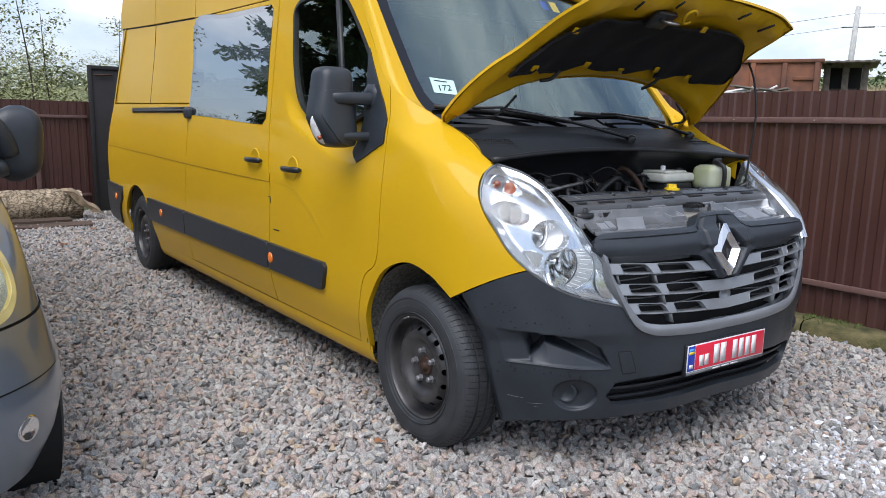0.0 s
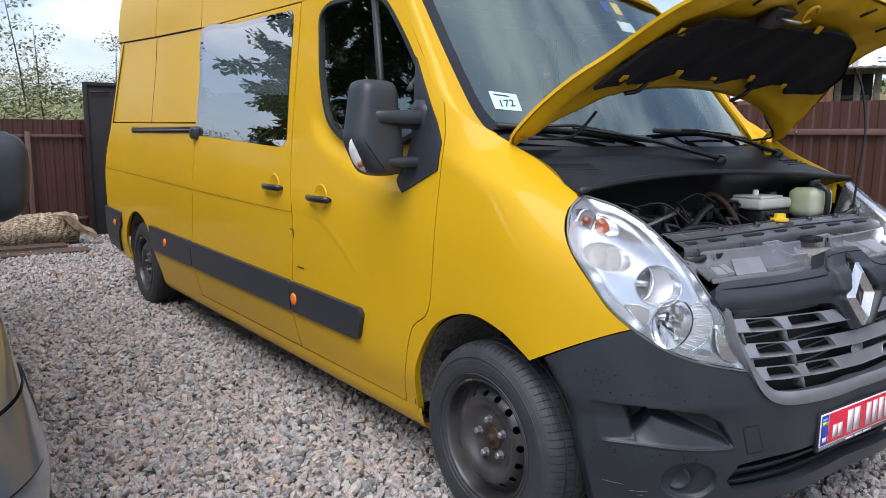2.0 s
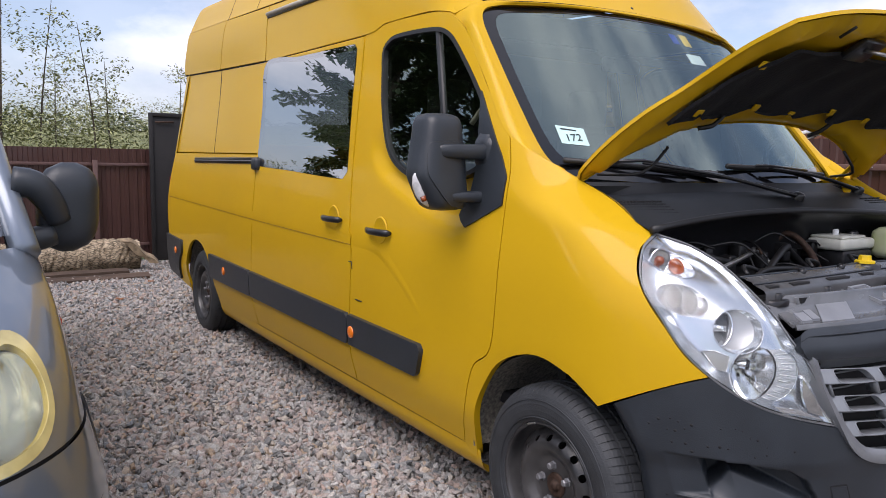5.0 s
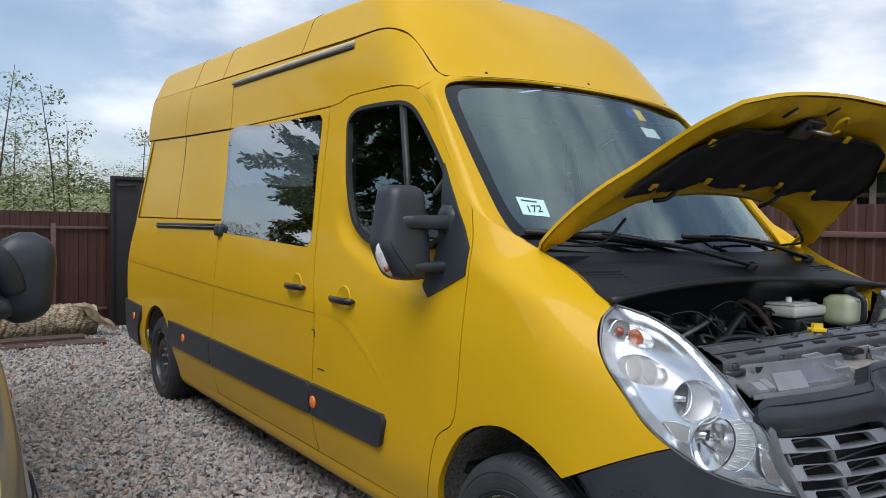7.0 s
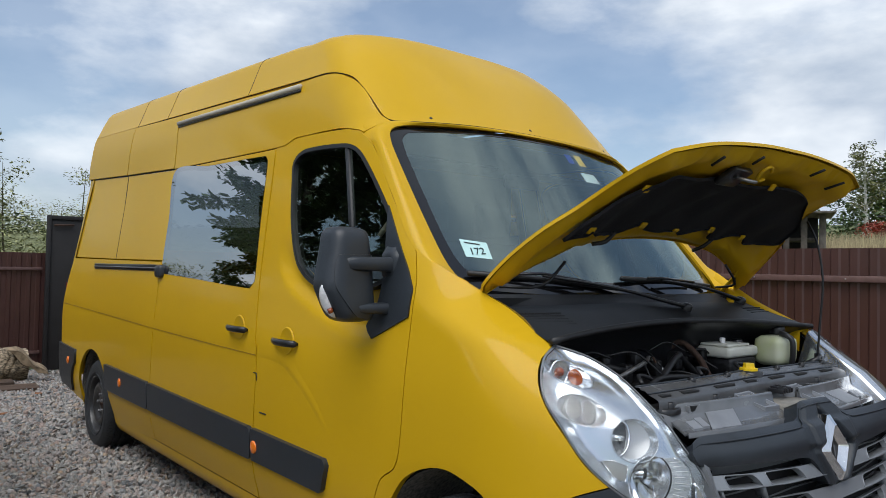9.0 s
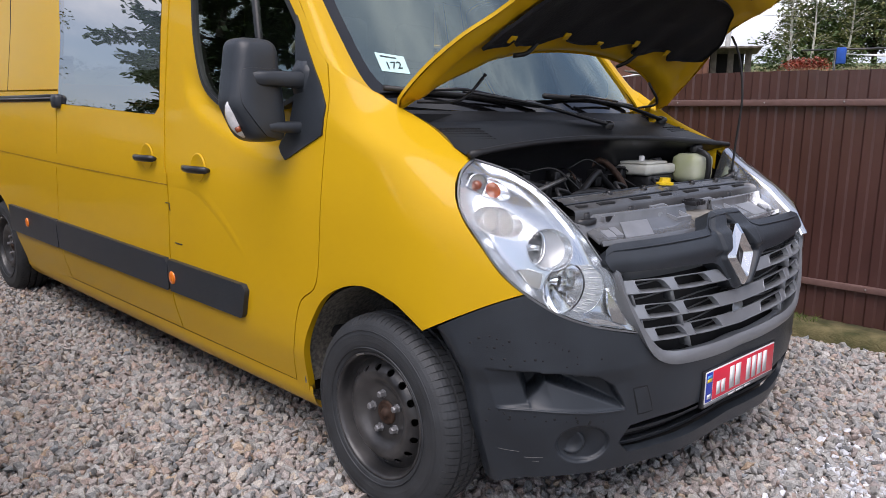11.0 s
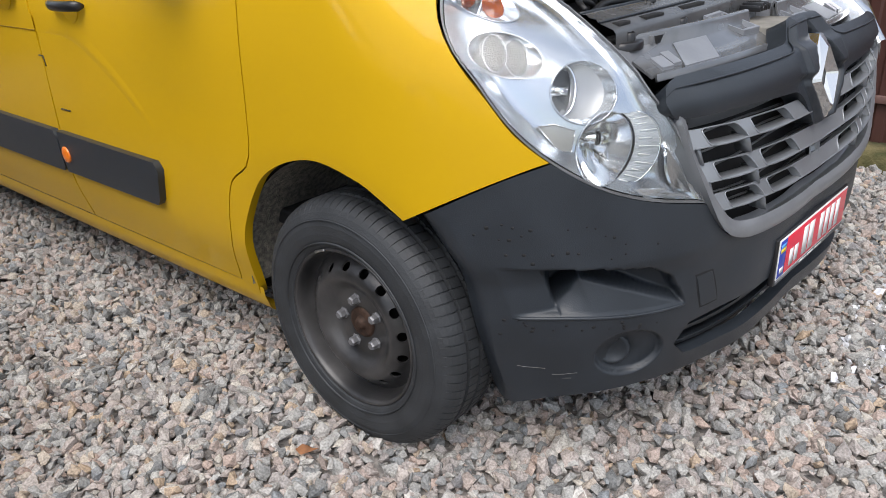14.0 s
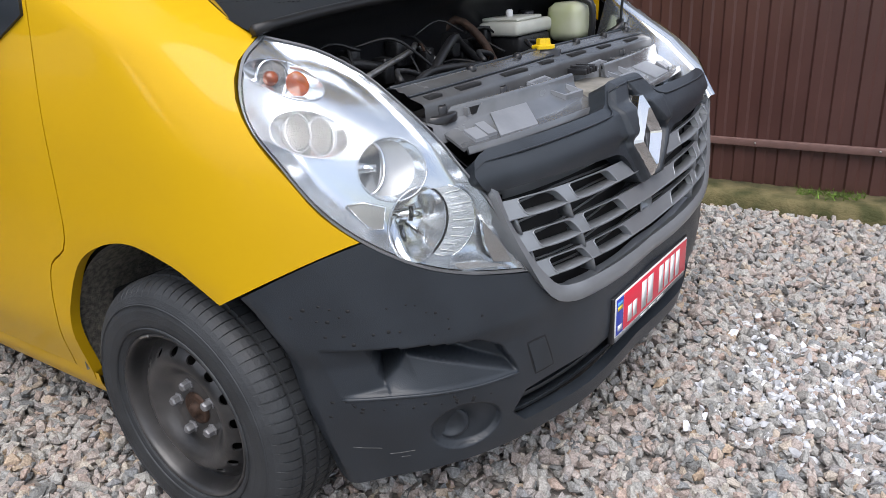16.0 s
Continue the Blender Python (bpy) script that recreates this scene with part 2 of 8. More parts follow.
def patch(loops, fmap, h, rim=0.0, out=None, fine=None, mirror_sum=False):
    """A sheet over the first loop (2D) less the other loops, laid by fmap into space, its edges turned in by rim.
    fine: (polygon, step) with denser points."""
    A = np.array(loops[0])
    lo, hi = A.min(0), A.max(0)

    def grid(lo, hi, h):
        g, row = [], 0
        y = lo[1] + h * 0.5
        while y < hi[1]:
            x = lo[0] + (h * 0.25 if row % 2 else h * 0.75)
            while x < hi[0]:
                g.append((x, y))
                x += h
            y += h * 0.87
            row += 1
        return np.array(g) if g else np.zeros((0, 2))
    G = grid(lo, hi, h)
    if len(G):
        keep = in_poly(G, loops[0])
        for l in loops:
            keep &= near_line(G, l) > 0.42 * h
        for l in loops[1:]:
            keep &= ~in_poly(G, l)
        if fine is not None:
            keep &= ~in_poly(G, fine[0])
        G = G[keep]
    if fine is not None:
        F = np.array(fine[0])
        Q = grid(F.min(0), F.max(0), fine[1])
        k = in_poly(Q, fine[0]) & in_poly(Q, loops[0])
        for l in loops:
            k &= near_line(Q, l) > 0.42 * fine[1]
        for l in loops[1:]:
            k &= ~in_poly(Q, l)
        G = np.concatenate([G, Q[k]]) if len(G) else Q[k]
    V, E = [], []
    for l in loops:
        o = len(V)
        V += [Vector(p[:2]) for p in l]
        E += [(o + i, o + (i + 1) % len(l)) for i in range(len(l))]
    V += [Vector(p) for p in G]
    vv, _, ff, *_ = delaunay_2d_cdt(V, E, [], 1, 1e-6)
    C = np.array([np.mean([vv[i] for i in f], 0) for f in ff])
    ok = in_poly(C, loops[0])
    for l in loops[1:]:
        ok &= ~in_poly(C, l)
    bm = bmesh.new()
    bv = [bm.verts.new(fmap(v[0], v[1])) for v in vv]
    for f, k in zip(ff, ok):
        if k:
            try:
                bm.faces.new([bv[i] for i in f])
            except ValueError:
                pass
    bmesh.ops.delete(bm, geom=[v for v in bm.verts if not v.link_faces], context="VERTS")
    bm.normal_update()
    if out is not None:
        s = sum(f.normal.dot(out(f.calc_center_median())) * f.calc_area() for f in bm.faces)
        if s < 0:
            bmesh.ops.reverse_faces(bm, faces=bm.faces[:])
            bm.normal_update()
    if rim:
        turn_in(bm, rim)
    return bm


def turn_in(bm, rim):
    edges = [e for e in bm.edges if len(e.link_faces) == 1]
    top, low = {}, {}
    for e in edges:
        for v in e.verts:
            if v not in top:
                top[v] = bm.verts.new(v.co)
                low[v] = bm.verts.new(v.co - v.normal * rim)
    for e in edges:
        l = [l for l in e.link_faces[0].loops if l.edge == e][0]
        a, b = l.vert, l.link_loop_next.vert
        bm.faces.new((top[b], top[a], low[a], low[b]))


def outward(c):
    return Vector((c.x - min(c.x, -0.3), c.y, (c.z - 1.2) * 0.3))


def loft(bm, rings, closed=True, cap0=False, cap1=False):
    vs = [[bm.verts.new(p) for p in r] for r in rings]
    n = len(vs[0])
    for a, b in zip(vs, vs[1:]):
        for i in range(n if closed else n - 1):
            j = (i + 1) % n
            bm.faces.new((a[i], a[j], b[j], b[i]))
    if cap0:
        bm.faces.new(vs[0][::-1])
    if cap1:
        bm.faces.new(vs[-1])
    return bm


def sweep(pts, r, n=8, bm=None, taper=None, cap=True, flat=1.0):
    """A tube along pts."""
    bm = bm or bmesh.new()
    P = [Vector(p) for p in pts]
    rings, prev = [], None
    for i, p in enumerate(P):
        d = (P[min(i + 1, len(P) - 1)] - P[max(i - 1, 0)]).normalized()
        s = prev if prev is not None else (Vector((0, 0, 1)) if abs(d.z) < 0.9 else Vector((1, 0, 0)))
        s = (s - d * s.dot(d)).normalized()
        prev, t = s, d.cross(s)
        rr = r if taper is None else taper[i] if isinstance(taper, (list, tuple)) else r + (taper - r) * i / (len(P) - 1)
        rings.append([p + (s * math.cos(a) * flat + t * math.sin(a)) * rr for a in [2 * math.pi * k / n for k in range(n)]])
    return loft(bm, rings, True, cap, cap)


def box(bm, lo, hi, bev=0.0, m=None):
    c = [(lo[i] + hi[i]) / 2 for i in range(3)]
    r = bmesh.ops.create_cube(bm, size=1, matrix=(m or Matrix()) @ Matrix.Translation(c) @ Matrix.Diagonal((hi[0] - lo[0], hi[1] - lo[1], hi[2] - lo[2], 1)))
    if bev:
        es = list({e for v in r["verts"] for e in v.link_edges})
        bmesh.ops.bevel(bm, geom=es, offset=bev, segments=2, affect="EDGES", profile=0.5)
    return bm


def bx(lo, hi, bev=0.0, m=None):
    return box(bmesh.new(), lo, hi, bev, m)


def turned(profile, n=32, m=None, bm=None, cap0=False, cap1=False):
    """A profile of (radius, height) turned round the z axis, then placed by m."""
    bm = bm or bmesh.new()
    m = m or Matrix()
    rings = [[m @ Vector((r * math.cos(2 * math.pi * k / n), r * math.sin(2 * math.pi * k / n), z)) for k in range(n)] for r, z in profile]
    return loft(bm, rings, True, cap0, cap1)


def axis_to(d, at):
    """A pose at a place whose z axis points along d."""
    return Matrix.Translation(at) @ Vector(d).to_track_quat("Z", "Y").to_matrix().to_4x4()


# ---- ground ----
YARD = mat("gravel_bed", (0.31, 0.288, 0.268), 0.9, var=0.6, scale=55, bump=0.9, bscale=70, col2=(0.17, 0.158, 0.150))


def stony(m):
    t = m.node_tree
    p = t.nodes["Principled BSDF"]
    v = t.nodes.new("ShaderNodeTexVoronoi")
    v.inputs["Scale"].default_value = 26
    tc = t.nodes.new("ShaderNodeTexCoord")
    t.links.new(tc.outputs["Object"], v.inputs["Vector"])
    bw = t.nodes.new("ShaderNodeSeparateColor")
    t.links.new(v.outputs["Color"], bw.inputs[0])
    mr = t.nodes.new("ShaderNodeMapRange")
    mr.inputs[3].default_value, mr.inputs[4].default_value = 0.55, 1.35
    t.links.new(bw.outputs[0], mr.inputs[0])
    hs = t.nodes.new("ShaderNodeHueSaturation")
    t.links.new(p.inputs["Base Color"].links[0].from_socket, hs.inputs["Color"])
    t.links.new(mr.outputs[0], hs.inputs["Value"])
    t.links.new(hs.outputs[0], p.inputs["Base Color"])
    b = t.nodes.new("ShaderNodeBump")
    b.inputs["Strength"].default_value, b.inputs["Distance"].default_value, b.invert = 0.9, 0.02, True
    t.links.new(v.outputs["Distance"], b.inputs["Height"])
    t.links.new(b.outputs[0], p.inputs["Normal"])


stony(YARD)
MEADOW = mat("dry_grass_ground", (0.20, 0.19, 0.07), 0.95, var=0.5, scale=0.6, bump=0.5, bscale=8, col2=(0.07, 0.10, 0.03))
bm = bmesh.new()
xs = [-900, -200, -60, -20, -9.15, -7, -4, -1, 2, 6, 14, 60, 200, 900]
ys = [-900, -200, -60, -20, -9, -5, -2, 0, 2.25, 2.6, 8, 25, 60, 200, 900]
rise = lambda x, y: float(np.interp(y, [8, 25, 60, 200, 900], [0, 2, 5, 14, 40]) + np.interp(-x, [20, 60, 200, 900], [0, 1, 6, 14]))
gv = [[bm.verts.new((x, y, rise(x, y))) for y in ys] for x in xs]
for i in range(len(xs) - 1):
    for j in range(len(ys) - 1):
        f = bm.faces.new((gv[i][j], gv[i + 1][j], gv[i + 1][j + 1], gv[i][j + 1]))
        inside = xs[i] >= -9.2 and xs[i + 1] <= 14 and ys[j] >= -9 and ys[j + 1] <= 2.3
        f.material_index = 0 if inside else 1
tagged(part("ground", bm, [YARD, MEADOW], smooth=False), "gravelled yard floor running out into dry meadow", "ground", kind="structure")


def chunk(rng):
    """One angular piece of crushed stone, about one unit across: corners and triangles."""
    b = bmesh.new()
    n = 9
    for k in range(n):
        c = 1 - 2 * (k + 0.5) / n
        a = 2.4 * k + rng.uniform(-0.45, 0.45)
        r = math.sqrt(1 - c * c)
        d = Vector((r * math.cos(a), r * math.sin(a), c))
        d /= max(abs(v) for v in d) ** 0.7      # a little boxy
        b.verts.new(d * 0.5 * rng.uniform(0.70, 1.18))
    bmesh.ops.convex_hull(b, input=b.verts[:])
    bmesh.ops.delete(b, geom=[v for v in b.verts if not v.link_faces], context="VERTS")
    bmesh.ops.triangulate(b, faces=b.faces[:])
    b.verts.index_update()
    out = np.array([v.co[:] for v in b.verts]), np.array([[v.index for v in f.verts] for f in b.faces])
    b.free()
    return out


def stones(name, rects, sizes, seed, material):
    """Loose crushed stone on the ground, one joined mesh."""
    rng = np.random.default_rng(seed)
    kinds = [chunk(rng) for _ in range(14)]
    V, F, o = [], [], 0
    for (x0, x1, y0, y1, dens) in rects:
        for base, tri in kinds:
            n = int((x1 - x0) * (y1 - y0) * dens / len(kinds))
            pos = np.stack([rng.uniform(x0, x1, n), rng.uniform(y0, y1, n)], 1)
            s = sizes[0] + (sizes[1] - sizes[0]) * rng.random(n) ** 1.3
            q = rng.normal(size=(n, 4)) * np.array([1.0, 0.45, 0.45, 1.0])      # most lie flat
            q /= np.linalg.norm(q, axis=1)[:, None]
            w, x, y, z = q.T
            R = np.stack([1 - 2 * (y * y + z * z), 2 * (x * y - z * w), 2 * (x * z + y * w), 2 * (x * y + z * w), 1 - 2 * (x * x + z * z), 2 * (y * z - x * w),
                          2 * (x * z - y * w), 2 * (y * z + x * w), 1 - 2 * (x * x + y * y)], 1).reshape(n, 3, 3)
            ax = np.stack([rng.uniform(0.95, 1.35, n), rng.uniform(0.65, 1.0, n), rng.uniform(0.42, 0.75, n)], 1)
            P = base[None] * rng.uniform(0.92, 1.08, (n, len(base), 3)) * ax[:, None, :] * s[:, None, None]
            P = np.einsum("nij,nkj->nki", R, P)
            zlow = P[:, :, 2].min(1)
            P[:, :, 0] += pos[:, 0, None]
            P[:, :, 1] += pos[:, 1, None]
            P[:, :, 2] += (-0.80 * zlow + rng.uniform(-0.008, 0.018, n))[:, None]
            V.append(P.reshape(-1, 3))
            F.append((tri[None] + (np.arange(n) * len(base))[:, None, None] + o).reshape(-1, 3))
            o += n * len(base)
    V, F = np.concatenate(V), np.concatenate(F)
    me = bpy.data.meshes.new(name)
    me.vertices.add(len(V))
    me.vertices.foreach_set("co", V.astype(np.float32).ravel())
    me.loops.add(F.size)
    me.loops.foreach_set("vertex_index", F.astype(np.int32).ravel())
    me.polygons.add(len(F))
    me.polygons.foreach_set("loop_start", np.arange(0, F.size, 3, dtype=np.int32))
    me.update(calc_edges=True)
    me.validate()
    me.shade_flat()
    me.materials.append(material)
    return new(name, me)


def stone_material():
    m = bpy.data.materials.new("crushed_stone")
    m.use_nodes = True
    t = m.node_tree
    p = t.nodes["Principled BSDF"]
    L = t.links.new
    g = t.nodes.new("ShaderNodeNewGeometry")
    r = t.nodes.new("ShaderNodeValToRGB")
    cols = [(0.0, (0.16, 0.165, 0.165)), (0.16, (0.35, 0.345, 0.330)), (0.32, (0.43, 0.42, 0.395)), (0.48, (0.43, 0.370, 0.335)), (0.62, (0.34, 0.315, 0.30)), (0.74, (0.44, 0.335, 0.28)),
            (0.82, (0.24, 0.260, 0.275)), (0.90, (0.50, 0.465, 0.41)), (0.96, (0.42, 0.315, 0.22)), (1.0, (0.54, 0.525, 0.50))]
    while len(r.color_ramp.elements) < len(cols):
        r.color_ramp.elements.new(0.5)
    for e, (a, c) in zip(r.color_ramp.elements, cols):
        e.position, e.color = a, (*c, 1)
    L(g.outputs["Random Per Island"], r.inputs[0])
    tc = t.nodes.new("ShaderNodeTexCoord")
    n = t.nodes.new("ShaderNodeTexNoise")
    n.inputs["Scale"].default_value, n.inputs["Detail"].default_value = 170, 8
    L(tc.outputs["Object"], n.inputs["Vector"])
    mr = t.nodes.new("ShaderNodeMapRange")
    mr.inputs[1].default_value, mr.inputs[2].default_value, mr.inputs[3].default_value, mr.inputs[4].default_value = 0.3, 0.7, 0.58, 1.26
    L(n.outputs[0], mr.inputs[0])
    hs = t.nodes.new("ShaderNodeHueSaturation")
    hs.inputs["Saturation"].default_value = 1.0
    L(r.outputs[0], hs.inputs["Color"])
    L(mr.outputs[0], hs.inputs["Value"])
    L(hs.outputs[0], p.inputs["Base Color"])
    p.inputs["Roughness"].default_value = 0.85
    b = t.nodes.new("ShaderNodeBump")
    b.inputs["Strength"].default_value, b.inputs["Distance"].default_value = 0.9, 0.004
    L(n.outputs[0], b.inputs["Height"])
    L(b.outputs[0], p.inputs["Normal"])
    return m


STONE = stone_material()
NEAR = [(-1.8, 2.0, -2.6, 2.15, 3500)]
FAR = [(-5.0, -1.8, -3.2, -0.5, 2900), (-9.1, -5.0, -3.2, -0.5, 1900), (-9.1, -1.8, -0.5, 2.15, 420), (2.0, 4.5, -3.5, 2.15, 1700), (-1.8, 1.2, -3.2, -2.6, 3000), (1.2, 2.0, -3.2, -2.6, 1700), (-1.8, 2.0, -4.6, -3.2, 900), (4.5, 8.0, -6.0, 2.15, 500), (-9.0, 4.5, -7.5, -4.6, 400), (2.0, 4.5, -4.6, -3.5, 900), (-9.0, -1.8, -4.6, -3.2, 700)]
tagged(stones("gravel", NEAR + FAR, (0.019, 0.049), 3, STONE), "crushed grey and pinkish granite gravel covering the yard", "gravel", kind="stuff")
PALE = mat("pale_stone", (0.70, 0.715, 0.75), 0.85, var=0.35, scale=40, island=0.3)
tagged(stones("pale_gravel", [(1.00, 1.50, 0.18, 0.72, 2100), (0.87, 1.66, 0.0, 0.90, 700)], (0.019, 0.040), 5, PALE), "patch of whitened, dusty gravel in front of the van", "gravel", kind="stuff")

# ---- kerb and right fence ----
CONC = mat("mossy_concrete", (0.155, 0.130, 0.060), 0.95, var=0.5, scale=9, bump=0.9, bscale=70, col2=(0.045, 0.048, 0.012))
SHEET = mat("brown_sheet", (0.076, 0.034, 0.029), 0.36, var=0.18, scale=3, bump=0.02, bscale=60, coat=0.15)
RAIL = mat("brown_rail", (0.15, 0.085, 0.075), 0.5, var=0.2, scale=20, bump=0.05)


def kerb_block(x0, x1):
    b = bmesh.new()
    n = 14
    rows = []
    for i in range(n + 1):
        x = x0 + (x1 - x0) * i / n
        w = [noise.noise(Vector((x * 3, k * 7.1, 0.4))) * 0.012 for k in range(5)]
        rows.append([b.verts.new(p) for p in ((x, 2.15 + w[0], -0.03), (x, 2.16 + w[1], 0.075 + w[2]), (x, 2.185 + w[3], 0.10 + w[2]), (x, 2.43, 0.105 + w[4]), (x, 2.45, -0.03))])
    for a, c in zip(rows, rows[1:]):
        for k in range(4):
            b.faces.new((a[k], c[k], c[k + 1], a[k + 1]))
    return b


kerb = thing("kerb", "low mossy concrete strip along the foot of the fence", "kerb", kind="structure")
for x0, x1 in ((-9, -6), (-6, -3), (-3, 0.05), (0.06, 3), (3.01, 6)):
    part("kerb_stone", kerb_block(x0, x1), CONC, kerb)


def sheet(length, z0, z1):
    """Ribbed steel sheet along x, its face at y = 0 towards -y."""
    b = bmesh.new()
    prof, x = [], 0.0
    while x < length - 0.001:
        for dx, d in ((0.0, 0.0), (0.048, 0.0), (0.060, 0.012), (0.103, 0.012), (0.115, 0.0)):
            if dx < 0.115:
                prof.append((x + dx, d))
        x += 0.115
    prof.append((length, 0.0))
    zs = [z0, z0 + (z1 - z0) * 0.5, z1]
    cols = [[b.verts.new((px, -d, z)) for z in zs] for px, d in prof]
    cols2 = [[b.verts.new((px, -d + 0.002, z)) for z in zs] for px, d in prof]
    for a, c in zip(cols, cols[1:]):
        for k in range(2):
            b.faces.new((a[k], c[k], c[k + 1], a[k + 1]))
    for a, c, d, e in zip(cols, cols[1:], cols2, cols2[1:]):
        b.faces.new((a[2], c[2], e[2], d[2]))
        for k in range(2):
            b.faces.new((d[k], d[k + 1], e[k + 1], e[k]))
    return b


fence = thing("fence", "dark brown ribbed sheet-metal fence on steel rails", "fence", kind="structure")
for i in range(13):
    b = sheet(1.15, 0.10, 1.65)
    for v in b.verts:
        v.co += Vector((-9.0 + i * 1.15, 2.40, 0.004 * math.sin(i * 2.1)))
    part("sheet", b, SHEET, fence, smooth=False)
for z in (1.455, 0.34):
    part("rail", bx((-9, 2.358, z - 0.02), (5.95, 2.385, z + 0.02), 0.003), RAIL, fence)
for x in (-8.9, -6.4, -3.9, 2.9, 5.4):
    part("post", bx((x - 0.03, 2.415, 0), (x + 0.03, 2.475, 1.6), 0.004), RAIL, fence)
for x, z in ((-0.1, 1.455), (0.37, 1.46), (0.6, 0.34), (1.2, 0.345), (-0.7, 1.455)):
    part("screw", turned([(0.005, 0), (0.006, 0.003), (0.002, 0.005)], 8, axis_to((0, -1, 0), (x, 2.358, z)), cap1=True), STEEL, fence)

# ---- back fence and gate leaf ----
back = thing("back_fence", "dark brown ribbed sheet-metal fence with posts and two rails", "fence", kind="structure")
for i in range(8):
    b = sheet(1.15, 0.10, 1.58)
    for v in b.verts:
        v.co = Vector((-9.12 - v.co.y, -9.2 + 1.15 * i + v.co.x, v.co.z)) + Vector((0, 0.12, 0))
    part("sheet", b, SHEET, back, smooth=False)
for z in (1.365, 0.26):
    part("rail", bx((-9.10, -9.1, z - 0.02), (-9.07, -0.45, z + 0.02), 0.003), RAIL, back)
for y in (-1.12, -3.6, -6.1, -8.6):
    part("post", bx((-9.07, y - 0.03, 0), (-9.01, y + 0.03, 1.42), 0.004), RAIL, back)
GATE = mat("black_gate_paint", (0.014, 0.012, 0.012), 0.65, var=0.4, scale=7, bump=0.08, bscale=40)
gate = thing("gate", "tall black steel gate leaf standing open behind the van", "gate", kind="structure")
part("panel", bx((-8.98, -0.44, 0.03), (-8.945, 1.2, 2.08), 0.006), GATE, gate)
part("frame", bx((-8.945, -0.44, 0.03), (-8.92, -0.39, 2.08), 0.004), GATE, gate)
part("frame", bx((-8.945, -0.44, 2.03), (-8.921, 1.2, 2.082), 0.004), GATE, gate)
part("hinge", sweep([(-8.91, -0.36, 1.95), (-8.91, -0.12, 1.96)], 0.014, 8), RUST, gate)

# ---- log and boards ----
def bark_material():
    m = mat("log_bark", (0.52, 0.42, 0.29), 0.95, var=0.5, scale=14, bump=0.8, bscale=40, col2=(0.30, 0.23, 0.15))
    t = m.node_tree
    p = t.nodes["Principled BSDF"]
    tc = t.nodes.new("ShaderNodeTexCoord")
    mp_ = t.nodes.new("ShaderNodeMapping")
    mp_.inputs["Scale"].default_value = (26, 9, 26)
    v = t.nodes.new("ShaderNodeTexVoronoi")
    v.feature = "DISTANCE_TO_EDGE"
    v.inputs["Scale"].default_value = 1.6
    t.links.new(tc.outputs["Object"], mp_.inputs[0])
    t.links.new(mp_.outputs[0], v.inputs["Vector"])
    rp = t.nodes.new("ShaderNodeMapRange")
    rp.inputs[1].default_value, rp.inputs[2].default_value, rp.inputs[3].default_value, rp.inputs[4].default_value = 0.0, 0.13, 0.10, 1.0
    t.links.new(v.outputs["Distance"], rp.inputs[0])
    hs = t.nodes.new("ShaderNodeHueSaturation")
    src = p.inputs["Base Color"].links[0].from_socket
    t.links.new(src, hs.inputs["Color"])
    t.links.new(rp.outputs[0], hs.inputs["Value"])
    t.links.new(hs.outputs[0], p.inputs["Base Color"])
    return m


BARK = bark_material()
ENDW = mat("sawn_wood", (0.36, 0.27, 0.17), 0.9, var=0.5, scale=18, bump=0.3, bscale=60)
log = thing("log", "thick barked log with a torn end, lying on the gravel", "log")
def log_r(a, y):
    r = 0.205 + 0.03 * noise.noise(Vector((math.cos(a) * 2, math.sin(a) * 2, y * 2.0))) + 0.016 * noise.noise(Vector((a * 9, y * 7, 3)))
    for c in LOG_CRACKS:      # checks across the bark
        r -= 0.020 * math.exp(-((y - c - 0.035 * math.sin(3 * a + c * 7)) / 0.011) ** 2)
    return r * (1.0 - 0.10 * smooth_step((y + 0.95) / 0.2))


LOG_CRACKS = [-2.28 + 0.092 * k + 0.02 * math.sin(k * 4.1) for k in range(16)]
rings = [[Vector((-8.25 + log_r(a, y) * math.cos(a), y, 0.215 + log_r(a, y) * math.sin(a))) for a in [2 * math.pi * k / 48 for k in range(48)]] for y in [-2.35 + 1.6 * i / 130 for i in range(131)]]
part("bark", loft(bmesh.new(), rings, True, True, False), BARK, log)
part("sawn_end", loft(bmesh.new(), [rings[-1], [Vector((-8.25, -0.75, 0.215)) + (p - Vector((-8.25, -0.75, 0.215))) * 0.5 for p in rings[-1]], [Vector((-8.25, -0.765, 0.215))] * 48], True), ENDW, log)
b = loft(bmesh.new(), [[Vector((-8.02 + dx, -0.95 + 0.34 * t + dy, 0.44 - 0.30 * t + 0.02 * math.sin(t * 9) + dz)) for dx, dy, dz in ((-0.10, -0.05, 0.0), (0.05, -0.06, -0.02), (0.07, 0.05, -0.03), (-0.08, 0.06, 0.01))] for t in [k / 8 for k in range(9)]], True, True, True)
part("torn_slab", b, ENDW, log, "grey slab of wood split from the end", smooth=False)
OLDW = mat("old_board", (0.10, 0.065, 0.045), 0.95, var=0.5, scale=12, bump=0.6, bscale=50, stretch=(1, 0.2, 1))
